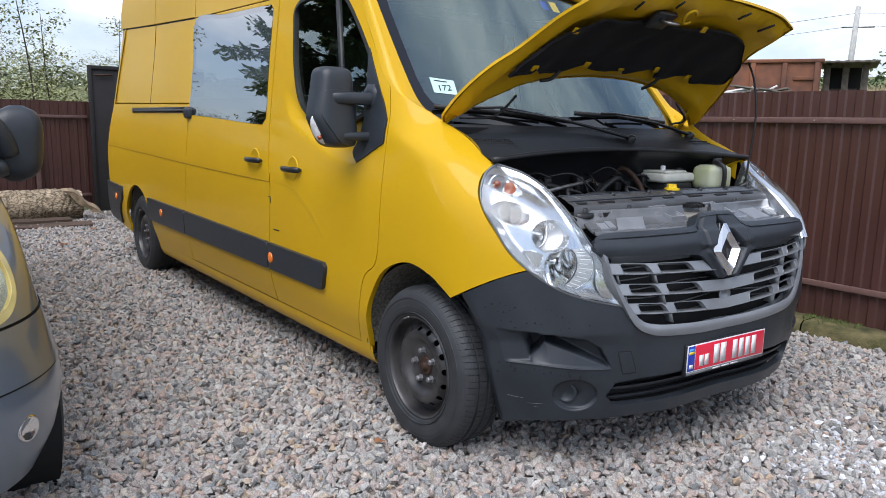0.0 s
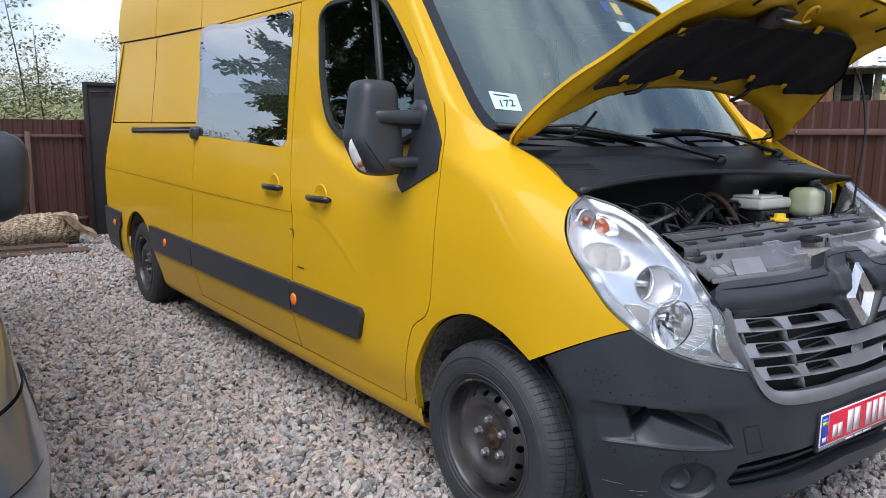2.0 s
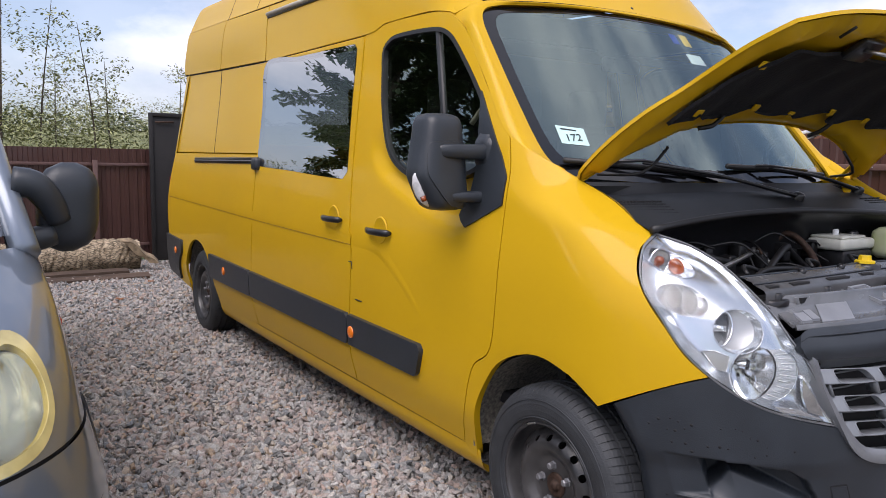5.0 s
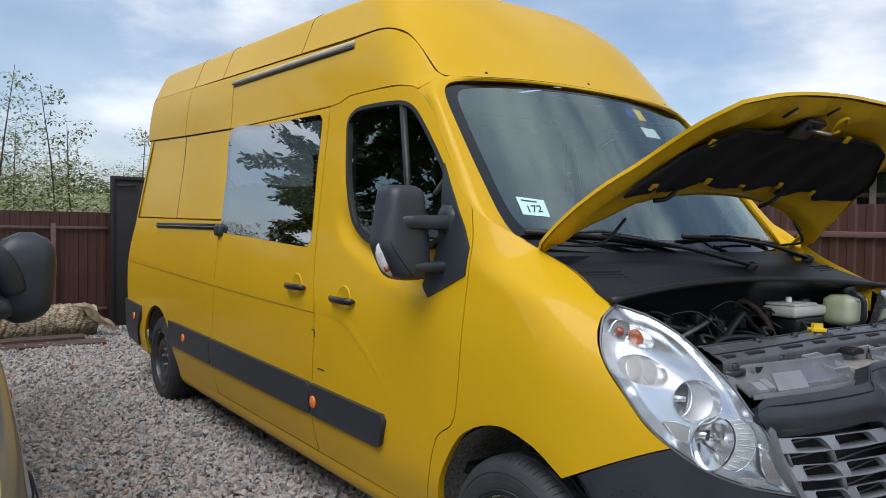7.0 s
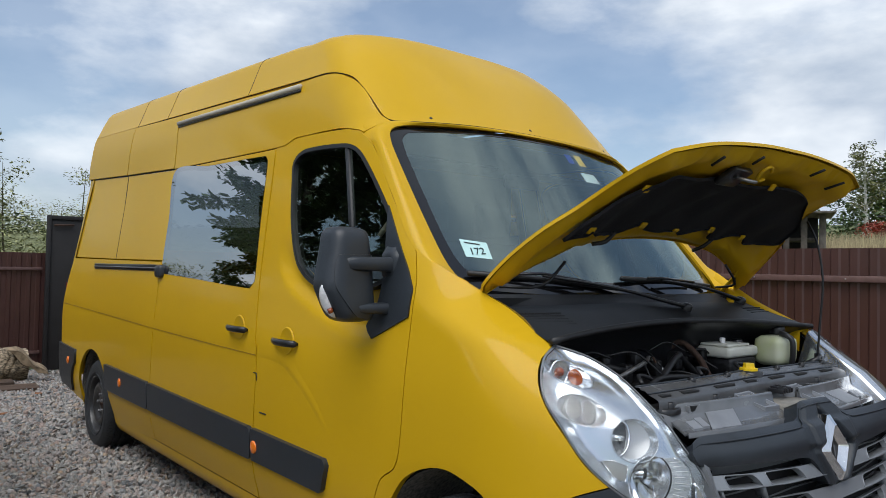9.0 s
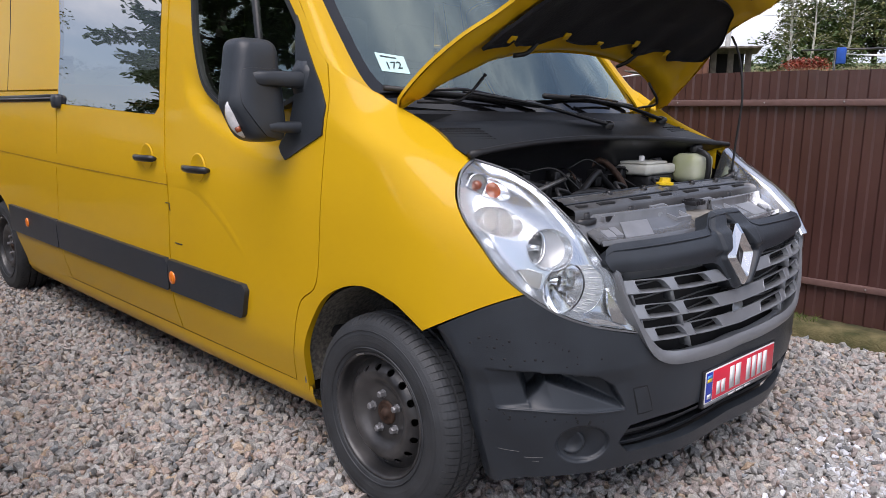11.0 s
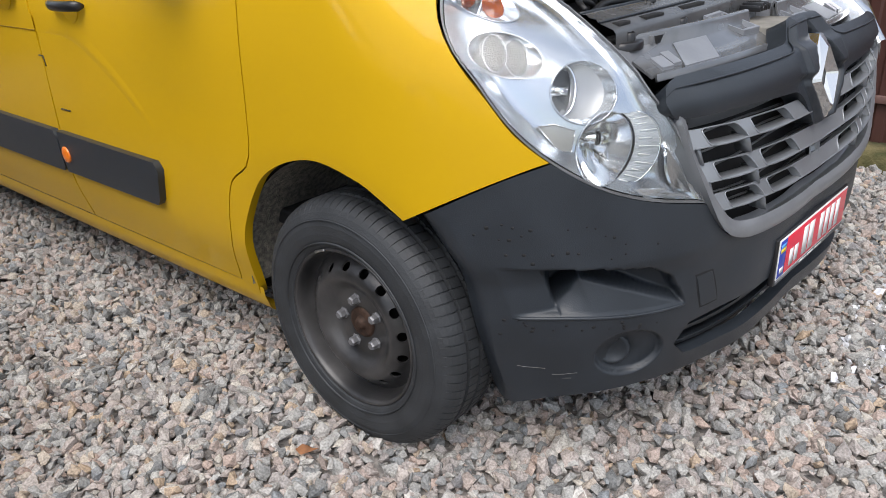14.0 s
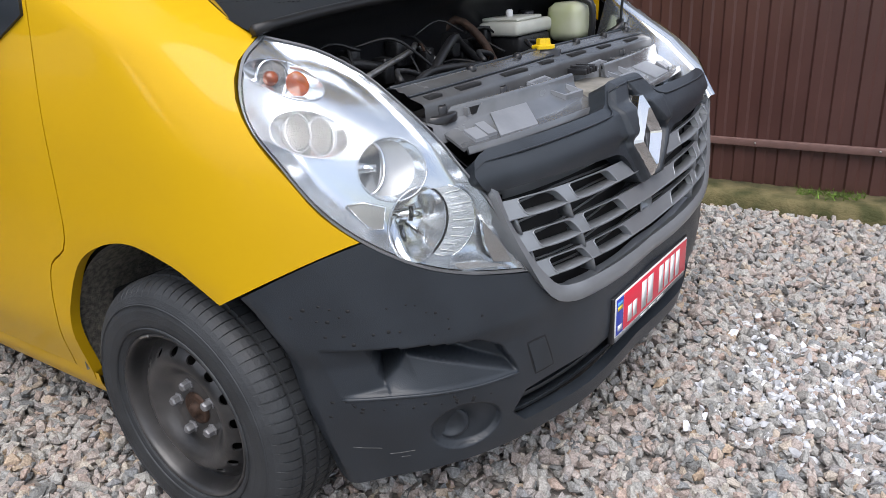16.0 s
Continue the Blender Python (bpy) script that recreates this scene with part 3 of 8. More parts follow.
for (x, y0, y1, z, r, tilt) in ((-7.55, -2.5, -0.75, 0.03, 0.13, 2), (-7.85, -2.4, -0.95, 0.06, 0.09, -3)):
    b = bmesh.new()
    rows = []
    for i in range(13):
        y = y0 + (y1 - y0) * i / 12
        dz = 0.012 * noise.noise(Vector((y * 3, x, 0)))
        rows.append([Vector(p) for p in ((x - r + dz, y, 0.005), (x - r + dz, y, z + 0.03 + dz), (x + r + dz * 2, y, z + 0.015 + dz), (x + r + dz * 2, y, 0.005))])
    loft(b, rows, True, True, True)
    tagged(part("board", b, OLDW, smooth=False), "weathered slab of old wood in front of the log", "board", group="boards by the log")
LEAFY = mat("fallen_leaf", (0.28, 0.12, 0.05), 0.8, var=0.4, scale=40)
for (x, y, a) in ((-7.0, -0.85, 0.3), (-6.0, -1.35, 2.0), (-0.04, -1.155, 0.7)):
    b = bmesh.new()
    ring = [(0.05 * math.cos(k * math.pi / 5) * (1.5 if k == 0 else 1), 0.03 * math.sin(k * math.pi / 5), 0.012 * math.cos(k * 2.2)) for k in range(10)]
    c = b.verts.new((0, 0, 0.008))
    rv = [b.verts.new(p) for p in ring]
    for k in range(10):
        b.faces.new((c, rv[k], rv[(k + 1) % 10]))
    bmesh.ops.transform(b, matrix=pose(x, y, 0.045, 8, 5, math.degrees(a)) @ Matrix.Scale(0.5 if x > -1 else 1.0, 4), verts=b.verts)
    tagged(part("dead_leaf", b, LEAFY), "dry brown fallen leaf on the gravel", "leaf", group="fallen leaves")


# ---- yellow van: its body surface ----
# x forward from the front axle, y to the van's left, z up; half widths, nose and corner start by height
wz = pchip([(0.1, 0.90), (0.2, 0.925), (0.33, 0.955), (0.5, 1.0), (0.65, 1.01), (1.0, 1.015), (1.3, 0.99), (1.5, 0.965), (2.02, 0.89), (2.187, 0.868), (2.334, 0.848), (2.44, 0.81), (2.526, 0.778), (2.58, 0.755), (2.615, 0.71), (2.64, 0.60), (2.665, 0.42), (2.685, 0.22), (2.696, 0.0)])
fz = pchip([(0.1, 0.73), (0.3, 0.785), (0.5, 0.81), (0.7, 0.80), (0.85, 0.785), (1.0, 0.72), (1.05, 0.66), (1.2, 0.405), (1.36, 0.14), (1.43, 0.05), (1.54, -0.05), (2.03, -0.43), (2.10, -0.585), (2.187, -0.671), (2.334, -0.809), (2.444, -0.913), (2.526, -1.001), (2.59, -1.084), (2.636, -1.148), (2.668, -1.284), (2.696, -2.0)])
cz = pchip([(0.1, 0), (1.1, 0), (1.226, -0.05), (1.36, -0.347), (1.525, -0.445), (2.03, -0.86), (2.10, -0.97), (2.187, -1.056), (2.334, -1.232), (2.444, -1.302), (2.526, -1.403), (2.59, -1.485), (2.636, -1.53), (2.668, -1.66), (2.696, -2.5)])
EXPO = 2.8


def power(z):
    """The plan's corners grow squarer towards the roof."""
    return float(np.interp(z, [2.05, 2.187, 2.334, 2.45], [EXPO, 3.0, 3.3, 3.5]))


def half(x, z):
    z -= 0.047 * max(0.0, -1.3 - x) * smooth_step((z - 2.1) / 0.25)
    w, xf, x0, n = wz(z), fz(z), cz(z), power(z)
    q = (x - x0) / (xf - x0)
    return w if q <= 0 else w * (1 - q ** n) ** (1 / n) if q < 1 else 0.0


def side(off=0.0):
    return lambda x, z: (x, -half(x, z) - off, z)


def nose(off=0.0):
    """Round the nose: angle (right side positive) and height."""
    def f(a, z):
        w, xf, x0 = wz(z), fz(z), cz(z)
        c, s = max(math.cos(a), 0.0) ** (2 / EXPO), abs(math.sin(a)) ** (2 / EXPO)
        nrm = Vector((c, -math.copysign(s, a), 0)).normalized()
        return (x0 + (xf - x0) * c + nrm.x * off, -math.copysign(w * s, a) + nrm.y * off, z)
    return f


def ang(x, y, z):
    w, xf, x0 = wz(z), fz(z), cz(z)
    s, c = (abs(y) / w) ** (EXPO / 2), (max(x - x0, 0.0) / (xf - x0)) ** (EXPO / 2)
    return math.copysign(math.atan2(s, c), -y)


def az(*pts):
    return [(ang(*p), p[2]) for p in pts]


def shrink(loop, d):
    P = np.array(loop)
    nx, pv = np.roll(P, -1, 0), np.roll(P, 1, 0)
    area = 0.5 * np.sum(P[:, 0] * nx[:, 1] - nx[:, 0] * P[:, 1])
    t = nx - pv
    t /= np.linalg.norm(t, axis=1)[:, None] + 1e-9
    n = np.stack([-t[:, 1], t[:, 0]], 1) * (1 if area > 0 else -1)
    return [tuple(p) for p in P + n * d]


def front(off=0.0):
    """Across the nose: y and height."""
    def f(y, z):
        w, xf, x0 = wz(z), fz(z), cz(z)
        s = min(abs(y) / w, 0.999)
        c = (1 - s ** EXPO) ** (1 / EXPO)
        nrm = Vector((c ** (EXPO - 1) / (xf - x0), math.copysign(s ** (EXPO - 1), y) / w, 0)).normalized()
        return (x0 + (xf - x0) * c + nrm.x * off, y + nrm.y * off, z)
    return f


def screen_x(y, z):
    return -0.15 - 0.79 * (z - 1.54) - 0.2 * y * y


van = thing("van", "yellow high-roof panel van with its bonnet propped open, on gravel", "van")


def pair(name, bm, material, parent=None, label="", **k):
    m = mirrored(bm)
    a = part(name, bm, material, parent or van, label, **k)
    return a, part(name, m, material, parent or van, label, **k)


def seam(pts, fmap, r=0.005, deep=0.013, both=True):
    b = sweep([Vector(fmap(*p)) + Vector((0, deep, 0)) for p in pts], r, 6)
    if both:
        pair("seam_gap", b, DARK)
    else:
        part("seam_gap", b, DARK, van)


# door, sill and arch lines, as (x, z) on the side
FRONT_SEAM = [(-0.302, 1.525), (-0.262, 1.40), (-0.258, 1.268), (-0.266, 1.019), (-0.290, 0.80), (-0.320, 0.735), (-0.399, 0.682), (-0.440, 0.60), (-0.470, 0.50), (-0.506, 0.403), (-0.53, 0.323)]
REAR_SEAM = [(-1.49, 0.325), (-1.465, 0.676), (-1.440, 0.977), (-1.400, 1.344), (-1.385, 1.727), (-1.414, 2.036)]
DOOR_TOP = [(-1.37, 2.082), (-0.96, 2.072), (-0.80, 2.045), (-0.663, 1.956), (-0.48, 1.735)]
ARCH = [(-0.452, 0.29), (-0.424, 0.42), (-0.384, 0.548), (-0.279, 0.696), (-0.167, 0.764), (-0.032, 0.794), (0.110, 0.766), (0.178, 0.730), (0.230, 0.697)]
LAMP = [(0.258, -0.808, 1.226), (0.271, -0.874, 1.187), (0.304, -0.918, 1.123), (0.346, -0.942, 1.062), (0.418, -0.933, 0.977), (0.470, -0.910, 0.908), (0.531, -0.876, 0.849),
        (0.604, -0.807, 0.789), (0.664, -0.727, 0.752), (0.734, -0.579, 0.716), (0.709, -0.622, 0.812), (0.681, -0.648, 0.892), (0.630, -0.687, 0.980), (0.527, -0.695, 1.075), (0.42, -0.699, 1.146), (0.335, -0.734, 1.193)]

fender = curve_through([(-0.302, 1.525), (-0.20, 1.475), (-0.02, 1.372), (0.12, 1.30), (0.258, 1.226), (0.271, 1.187), (0.304, 1.123), (0.346, 1.062), (0.418, 0.977), (0.470, 0.908), (0.531, 0.849),
                        (0.457, 0.815), (0.368, 0.770)] + ARCH[::-1] + [(-0.50, 0.29), (-0.53, 0.323)] + FRONT_SEAM[1:-1][::-1], 0.03, True, (0, 4, 10, 13, 21, 22, 23))
FLARE_R = 0.475
def fender_map(x, z):
    r = math.hypot(x + 0.03, z - 0.335)
    k = 0.10 * max(0.0, FLARE_R - r) * smooth_step((z - 0.45) / 0.2)
    return (x, -half(x, z) + k, z)
pair("fender", patch([shrink(fender, 0.0025)], fender_map, 0.025, 0.028, outward), YELLOW)
# inner wing flange under the bonnet line
b = bmesh.new()
top = curve_through([(-0.20, 1.472), (-0.02, 1.370), (0.12, 1.298), (0.256, 1.224)], 0.03, False)
loft(b, [[Vector((x, -half(x, z) + 0.002, z - 0.001)) for x, z in top], [Vector((x - 0.01, -half(x, z) + 0.045, z - 0.014)) for x, z in top], [Vector((x - 0.01, -half(x, z) + 0.05, z - 0.10)) for x, z in top]], False)
pair("wing_flange", b, YELLOW)

FWIN = [(-1.335, 1.965), (-1.24, 2.010), (-0.874, 1.993), (-0.74, 1.935), (-0.484, 1.679), (-0.404, 1.525), (-0.43, 1.43), (-0.53, 1.385), (-0.80, 1.365), (-0.98, 1.385), (-1.15, 1.475), (-1.26, 1.66), (-1.32, 1.86)]
fwin = curve_through(FWIN, 0.03)
fdoor = curve_through(FRONT_SEAM + REAR_SEAM + DOOR_TOP, 0.035, True, (0, 10, 11))
SHOULDER = curve_through([(-1.385, 1.70), (-1.355, 1.56), (-1.30, 1.44), (-1.20, 1.355), (-1.05, 1.295), (-0.823, 1.222), (-0.66, 1.178), (-0.56, 1.172), (-0.47, 1.20), (-0.36, 1.30), (-0.38, 1.45), (-0.50, 1.66), (-0.9, 1.9), (-1.3, 1.9)], 0.04, True, (9, 13))


def door_map(x, z):
    """The door's skin turns in towards the lower edge of its window."""
    y = -half(x, z)
    q = np.array([[x, z]])
    if z < 1.75 and in_poly(q, SHOULDER)[0]:
        y += 0.034 * min(1.0, float(near_line(q, SHOULDER)[0]) / 0.075) * smooth_step((1.62 - z) / 0.25)
    return (x, y, z)


door_r, door_l = pair("front_door", patch([shrink(fdoor, 0.0025), fwin], door_map, 0.05, 0.025, outward, ([(-1.40, 1.74), (-1.40, 1.30), (-1.0, 1.13), (-0.34, 1.13), (-0.34, 1.74)], 0.02)), YELLOW)
inner = shrink(fwin, 0.013)
for d, sgn in ((door_r, 1), (door_l, -1)):
    f = (lambda b: b) if sgn > 0 else mirrored
    b = patch([shrink(fwin, -0.005), inner], side(0.003), 0.05, 0.045, outward)
    part("window_seal", f(b), SEAL, d)
    part("window_pane", f(patch([inner], side(-0.010), 0.06, 0, outward)), DOORGLASS, d, shadow=False)
    b = loft(bmesh.new(), [[Vector((x + dx, -half(x, z) + 0.001 + dy, z)) for dx, dy in ((-0.014, 0), (0.014, 0), (0.014, 0.02), (-0.014, 0.02))] for x, z in ((-0.655, 1.372), (-0.765, 1.68), (-0.878, 1.99))], True, True, True)
    part("window_divider", f(b), SEAL, d)
seam(FRONT_SEAM, side())
seam(REAR_SEAM, side())
seam(DOOR_TOP[:-1], side())
# mirror sail
sail = curve_through([(-0.490, 1.705), (-0.402, 1.580), (-0.308, 1.450), (-0.270, 1.385), (-0.274, 1.285), (-0.486, 1.190), (-0.530, 1.235), (-0.480, 1.30), (-0.455, 1.42), (-0.468, 1.55)], 0.03, True, (0, 2, 3, 4, 5))
part("mirror_sail", patch([sail], side(0.007), 0.014, 0.02, outward), PLASTIC, door_r)

# ---- sliding door, rear quarter, upper sides ----
slide = curve_through([(-1.495, 0.325), (-1.47, 0.676), (-1.445, 0.977), (-1.47, 1.10), (-1.50, 1.34), (-1.53, 1.72), (-1.56, 2.055), (-3.01, 2.085), (-2.965, 1.70), (-2.936, 1.396), (-2.925, 1.054), (-2.965, 0.696), (-2.99, 0.325)], 0.05, True, (0, 6, 7, 12))
WIN = curve_through([(-1.60, 1.345), (-1.555, 1.38), (-1.60, 1.75), (-1.625, 2.0), (-1.66, 2.028), (-2.4, 2.052), (-2.98, 2.073), (-2.945, 1.75), (-2.918, 1.43), (-2.90, 1.40), (-2.4, 1.378)], 0.04)
sd_r, sd_l = pair("sliding_door", patch([shrink(slide, 0.003), WIN], side(), 0.06, 0.02, outward), YELLOW)
part("window_pane", patch([shrink(WIN, 0.002)], side(0.002), 0.08, 0.012, outward), TINT, sd_r, shadow=False)
part("window_pane", mirrored(patch([shrink(WIN, 0.002)], side(0.002), 0.08, 0.012, outward)), TINT, sd_l, shadow=False)
frit = patch([shrink(WIN, 0.004), shrink(WIN, 0.03)], side(-0.008), 0.05, 0, outward)
part("window_border", frit, SMOOTHBLACK, sd_r)
# pillar between the doors
b_pillar = curve_through([(-1.385, 2.082), (-1.408, 2.02), (-1.385, 1.727), (-1.400, 1.344), (-1.44, 0.985), (-1.47, 1.10), (-1.50, 1.34), (-1.53, 1.72), (-1.56, 2.0575)], 0.05, True, (0, 4, 8))
pair("door_pillar", patch([shrink(b_pillar, 0.001)], side(-0.004), 0.05, 0.02, outward), YELLOW)
RA = -4.332
rarch = [(RA + 0.44 * math.cos(a), 0.34 + 0.44 * math.sin(a)) for a in [math.radians(v) for v in (-9, 8, 26, 44, 62, 80, 98, 116, 134, 152, 170, 189)]]
quarter = curve_through([(-2.992, 0.325), (-2.968, 0.696), (-2.928, 1.054), (-2.939, 1.396), (-2.945, 1.475), (-4.0, 1.487), (-5.18, 1.50), (-5.30, 1.2), (-5.32, 0.8), (-5.28, 0.36), (-4.80, 0.30)] + rarch[::-1] + [(-3.85, 0.27)], 0.06, True, (0, 4, 6, 9, 10, 11, 22, 23))
pair("rear_quarter", patch([shrink(quarter, 0.003)], side(), 0.07, 0.02, outward), YELLOW)
for loopdef in ([(-2.948, 1.482), (-2.968, 1.75), (-3.012, 2.085), (-4.035, 2.13), (-4.0, 1.9), (-3.975, 1.49)], [(-3.982, 1.49), (-4.007, 1.9), (-4.042, 2.13), (-5.13, 2.185), (-5.17, 1.9), (-5.17, 1.505)]):
    lp = curve_through(loopdef, 0.05, True, (0, 2, 3, 5))
    pair("side_panel", patch([shrink(lp, 0.003)], side(-0.010), 0.08, 0.012, outward), YELLOW)
ROOF_SEAM = [(-1.261, 2.372), (-1.112, 2.363), (-1.034, 2.345), (-0.967, 2.315), (-0.888, 2.254), (-0.813, 2.178), (-0.772, 2.135), (-0.732, 2.100), (-0.69, 2.080)]
for loopdef in ([(-0.765, 2.035), (-0.80, 2.049), (-0.96, 2.0755), (-1.36, 2.0855), (-1.46, 2.060), (-1.56, 2.0580), (-3.01, 2.0885), (-3.03, 2.452), (-2.045, 2.404), (-1.48, 2.374)] + ROOF_SEAM,
                [(-3.018, 2.092), (-4.04, 2.137), (-3.99, 2.505), (-3.036, 2.452)], [(-4.047, 2.137), (-5.15, 2.192), (-5.10, 2.565), (-3.996, 2.507)]):
    lp = curve_through(loopdef, 0.05, True, (0, 3, 4, 6, 7) if len(loopdef) > 8 else (0, 1, 2, 3))
    pair("upper_side", patch([shrink(lp, 0.002)], side(), 0.07, 0.02, outward), YELLOW)
for l in ([(-2.99, 0.325), (-2.966, 0.69), (-2.926, 1.05), (-2.937, 1.40), (-2.966, 1.70), (-3.01, 2.085), (-3.033, 2.44)], [(-3.978, 1.49), (-4.003, 1.9), (-4.04, 2.13), (-3.993, 2.50)], [(-1.45, 2.06), (-3.0, 2.088), (-4.04, 2.133), (-5.15, 2.188)],
          [(-1.52, 1.55), (-1.555, 2.05)]):
    seam(l, side())
# rear corner, tail and roof rail
b = loft(bmesh.new(), [[Vector((-5.36 + 0.20 * (1 - math.sin(a)) * 1.0, -(wz(z) - 0.20 * (1 - math.cos(a)) * 0.45), z)) for a in [math.pi / 2 * (1 - k / 8) for k in range(9)]] for z in (0.36, 0.8, 1.2, 1.5, 1.9, 2.19)], False)
for v in b.verts:
    v.co.x += 0.16 * max(0.0, (v.co.z - 1.3) / 0.9) ** 1.6
bmesh.ops.reverse_faces(b, faces=b.faces[:])
pair("rear_corner", b, YELLOW)
part("rear_door", bx((-5.36, -0.90, 0.45), (-5.33, 0.90, 1.6), 0.01), YELLOW, van)
pair("tail_lamp", bx((-5.37, -0.985, 0.86), (-5.28, -0.95, 1.28), 0.01), RED)
gut = [(-1.375, 2.345), (-1.9, 2.360), (-2.45, 2.377), (-3.02, 2.393)]
pair("gutter_strip", sweep([(x, -half(x, z - 0.020) - 0.002, z - 0.020) for x, z in gut], 0.007, 6), SMOOTHBLACK)
pair("gutter_trim", sweep([(x, -half(x, z) - 0.008, z) for x, z in gut], 0.015, 6), CREAM)

# crease along the belt, and the sweep down into the front door
belt = [(-5.28, 1.105), (-3.977, 1.078), (-2.919, 1.054), (-2.061, 1.040), (-1.45, 1.034)]
swoop = [(-1.43, 1.036), (-1.24, 1.035), (-1.13, 1.01), (-0.975, 0.93), (-0.86, 0.85), (-0.762, 0.765)]


def crease(line, up, down):
    L = curve_through(line, 0.05, False)
    rows = []
    for k, (dz, o) in enumerate(((up, -0.0005), (up * 0.35, 0.0012), (0.0, 0.0019), (-down * 0.3, 0.0007), (-down, -0.0005))):
        rows.append([Vector((x, -half(x, z) - o * min(1.0, 0.2 + 4 * min(i, len(L) - 1 - i) / len(L)), z + dz)) for i, (x, z) in enumerate(L)])
    b = loft(bmesh.new(), rows, False)
    b.normal_update()
    if sum(f.normal.y for f in b.faces) > 0:
        bmesh.ops.reverse_faces(b, faces=b.faces[:])
    return b


pair("belt_crease", crease(belt, 0.05, 0.03), YELLOW)
# Thin line of darkened body yellow paints the shade under the crease.
pair("belt_shade_line", sweep([(x, -half(x, z) - 0.0018, z - 0.004) for x, z in curve_through(belt, 0.2, False)], 0.0015, 5), mat("crease_shade_yellow", (0.24, 0.13, 0.0), 0.6))
pair("door_crease", crease(swoop, 0.05, 0.03), YELLOW)
for (x, z) in ((-1.47, 0.945), (-1.40, 0.765)):
    pair("door_mark", sweep([side(0.0)(x + 0.0, z), side(0.001)(x + 0.035, z), side(0.001)(x + (0.07 if z < 0.9 else 0.04), z - (0.0 if z < 0.9 else 0.035))], 0.003, 5), SEAL)

# sills
b = loft(bmesh.new(), [[Vector((x, -half(x, z) + o, z)) for x in (-0.43, -0.5, -1.5, -2.5, -3.5, -3.88)] for z, o in ((0.32, 0.004), (0.29, 0.0), (0.25, 0.004), (0.225, 0.02), (0.215, 0.07))], False)
b.normal_update()
if sum(f.normal.y for f in b.faces) > 0:
    bmesh.ops.reverse_faces(b, faces=b.faces[:])
pair("sill", b, YELLOW)
part("underbody", bx((-5.2, -0.86, 0.24), (-0.55, 0.86, 0.5), 0.02), DARK, van)
part("underbody", bx((-0.55, -0.52, 0.22), (0.5, 0.52, 0.7), 0.02), DARK, van)

# rub strips with reflectors, track and handles
for x0, x1, tilt in ((-0.765, -1.452, 0.035), (-1.466, -2.958, 0), (-2.972, -3.925, 0)):
    zt0, zt1 = 0.675 + 0.012 * (-x0 - 0.8), 0.675 + 0.012 * (-x1 - 0.8)
    lp = curve_through([(x0, zt0 - 0.025), (x0 - 0.02, zt0), (x1, zt1), (x1, 0.53), (x0 - tilt - 0.02, 0.528), (x0 - tilt, 0.545)], 0.04, True, (0, 1, 2, 3, 4, 5))
    pair("rub_strip", patch([lp], side(0.022), 0.045, 0.03, outward), PLASTIC)
for x, z in ((-1.415, 0.600), (-3.535, 0.625), (-4.99, 0.63)):
    M = axis_to((0, -1, 0), (x, -half(x, z) - 0.02, z))
    pair("side_reflector", turned([(0.030, 0), (0.031, 0.006), (0.026, 0.009), (0.010, 0.012)], 20, M, cap1=True), ORANGE)
part("slide_track", bx((-4.45, -0.985, 1.413), (-2.90, -0.95, 1.455), 0.004), SMOOTHBLACK, van)
part("slide_track", bx((-4.45, -0.992, 1.428), (-2.90, -0.98, 1.436), 0.002), GREYPL, van)
part("roller_cap", bx((-2.96, -1.012, 1.372), (-2.86, -0.96, 1.452), 0.018), PLASTIC, van)
for door, x, z in ((sd_r, -1.66, 1.142), (door_r, -1.15, 1.118)):
    M = axis_to((0, -1, 0), (x, -half(x, z) - 0.0005, z + 0.005))
    part("handle_dish", turned([(0.064, -0.002), (0.061, 0.004), (0.057, 0.004), (0.048, 0.001), (0.0, 0.0006)], 28, M, cap1=False), YELLOW, door)
    y = -half(x, z)
    b = loft(bmesh.new(), [[Vector((x + dx, y - dy + 0.013 * math.sin(a) * s, z + 0.016 * math.cos(a) * s)) for a in [2 * math.pi * k / 10 for k in range(10)]]
                           for dx, dy, s in ((-0.105, 0.008, 0.5), (-0.098, 0.02, 0.9), (-0.05, 0.034, 1.0), (0.0, 0.037, 1.0), (0.05, 0.034, 1.0), (0.098, 0.02, 0.95), (0.105, 0.008, 0.5))], True, True, True)
    part("door_handle", b, SMOOTHBLACK, door, "black plastic pull handle")
# rear bumper corner and tail
rb = curve_through([(-4.80, 0.735), (-5.335, 0.755), (-5.345, 0.40), (-5.02, 0.36), (-4.88, 0.58), (-4.82, 0.62)], 0.05, True, (0, 1, 2, 3))
pair("rear_bumper", patch([rb], side(0.018), 0.06, 0.03, outward), PLASTIC)

# ---- roof cap ----
SEAM_Z = pchip([(0.0, 2.118), (0.31, 2.108), (0.545, 2.098), (0.767, 2.090), (0.935, 2.088), (1.002, 2.094), (1.03, 2.108), (1.048, 2.14), (1.062, 2.18), (1.082, 2.257), (1.131, 2.318), (1.253, 2.348), (1.404, 2.366), (1.571, 2.377)])
us = [0.1 * k for k in range(10)] + [0.95, 0.98, 1.0, 1.015, 1.03, 1.04, 1.05, 1.06, 1.07, 1.08, 1.095, 1.11, 1.13, 1.16, 1.2, 1.25, 1.3, 1.35, 1.4, 1.46, 1.52, math.pi / 2]


def roof_point(u, z, off=0.0):
    n = power(z)
    c, s = math.cos(u) ** (2 / n) if u < 1.5707 else 0.0, math.sin(u) ** (2 / n)
    return Vector((cz(z) + (fz(z) - cz(z)) * c + off * c, -wz(z) * s - off * s, z))


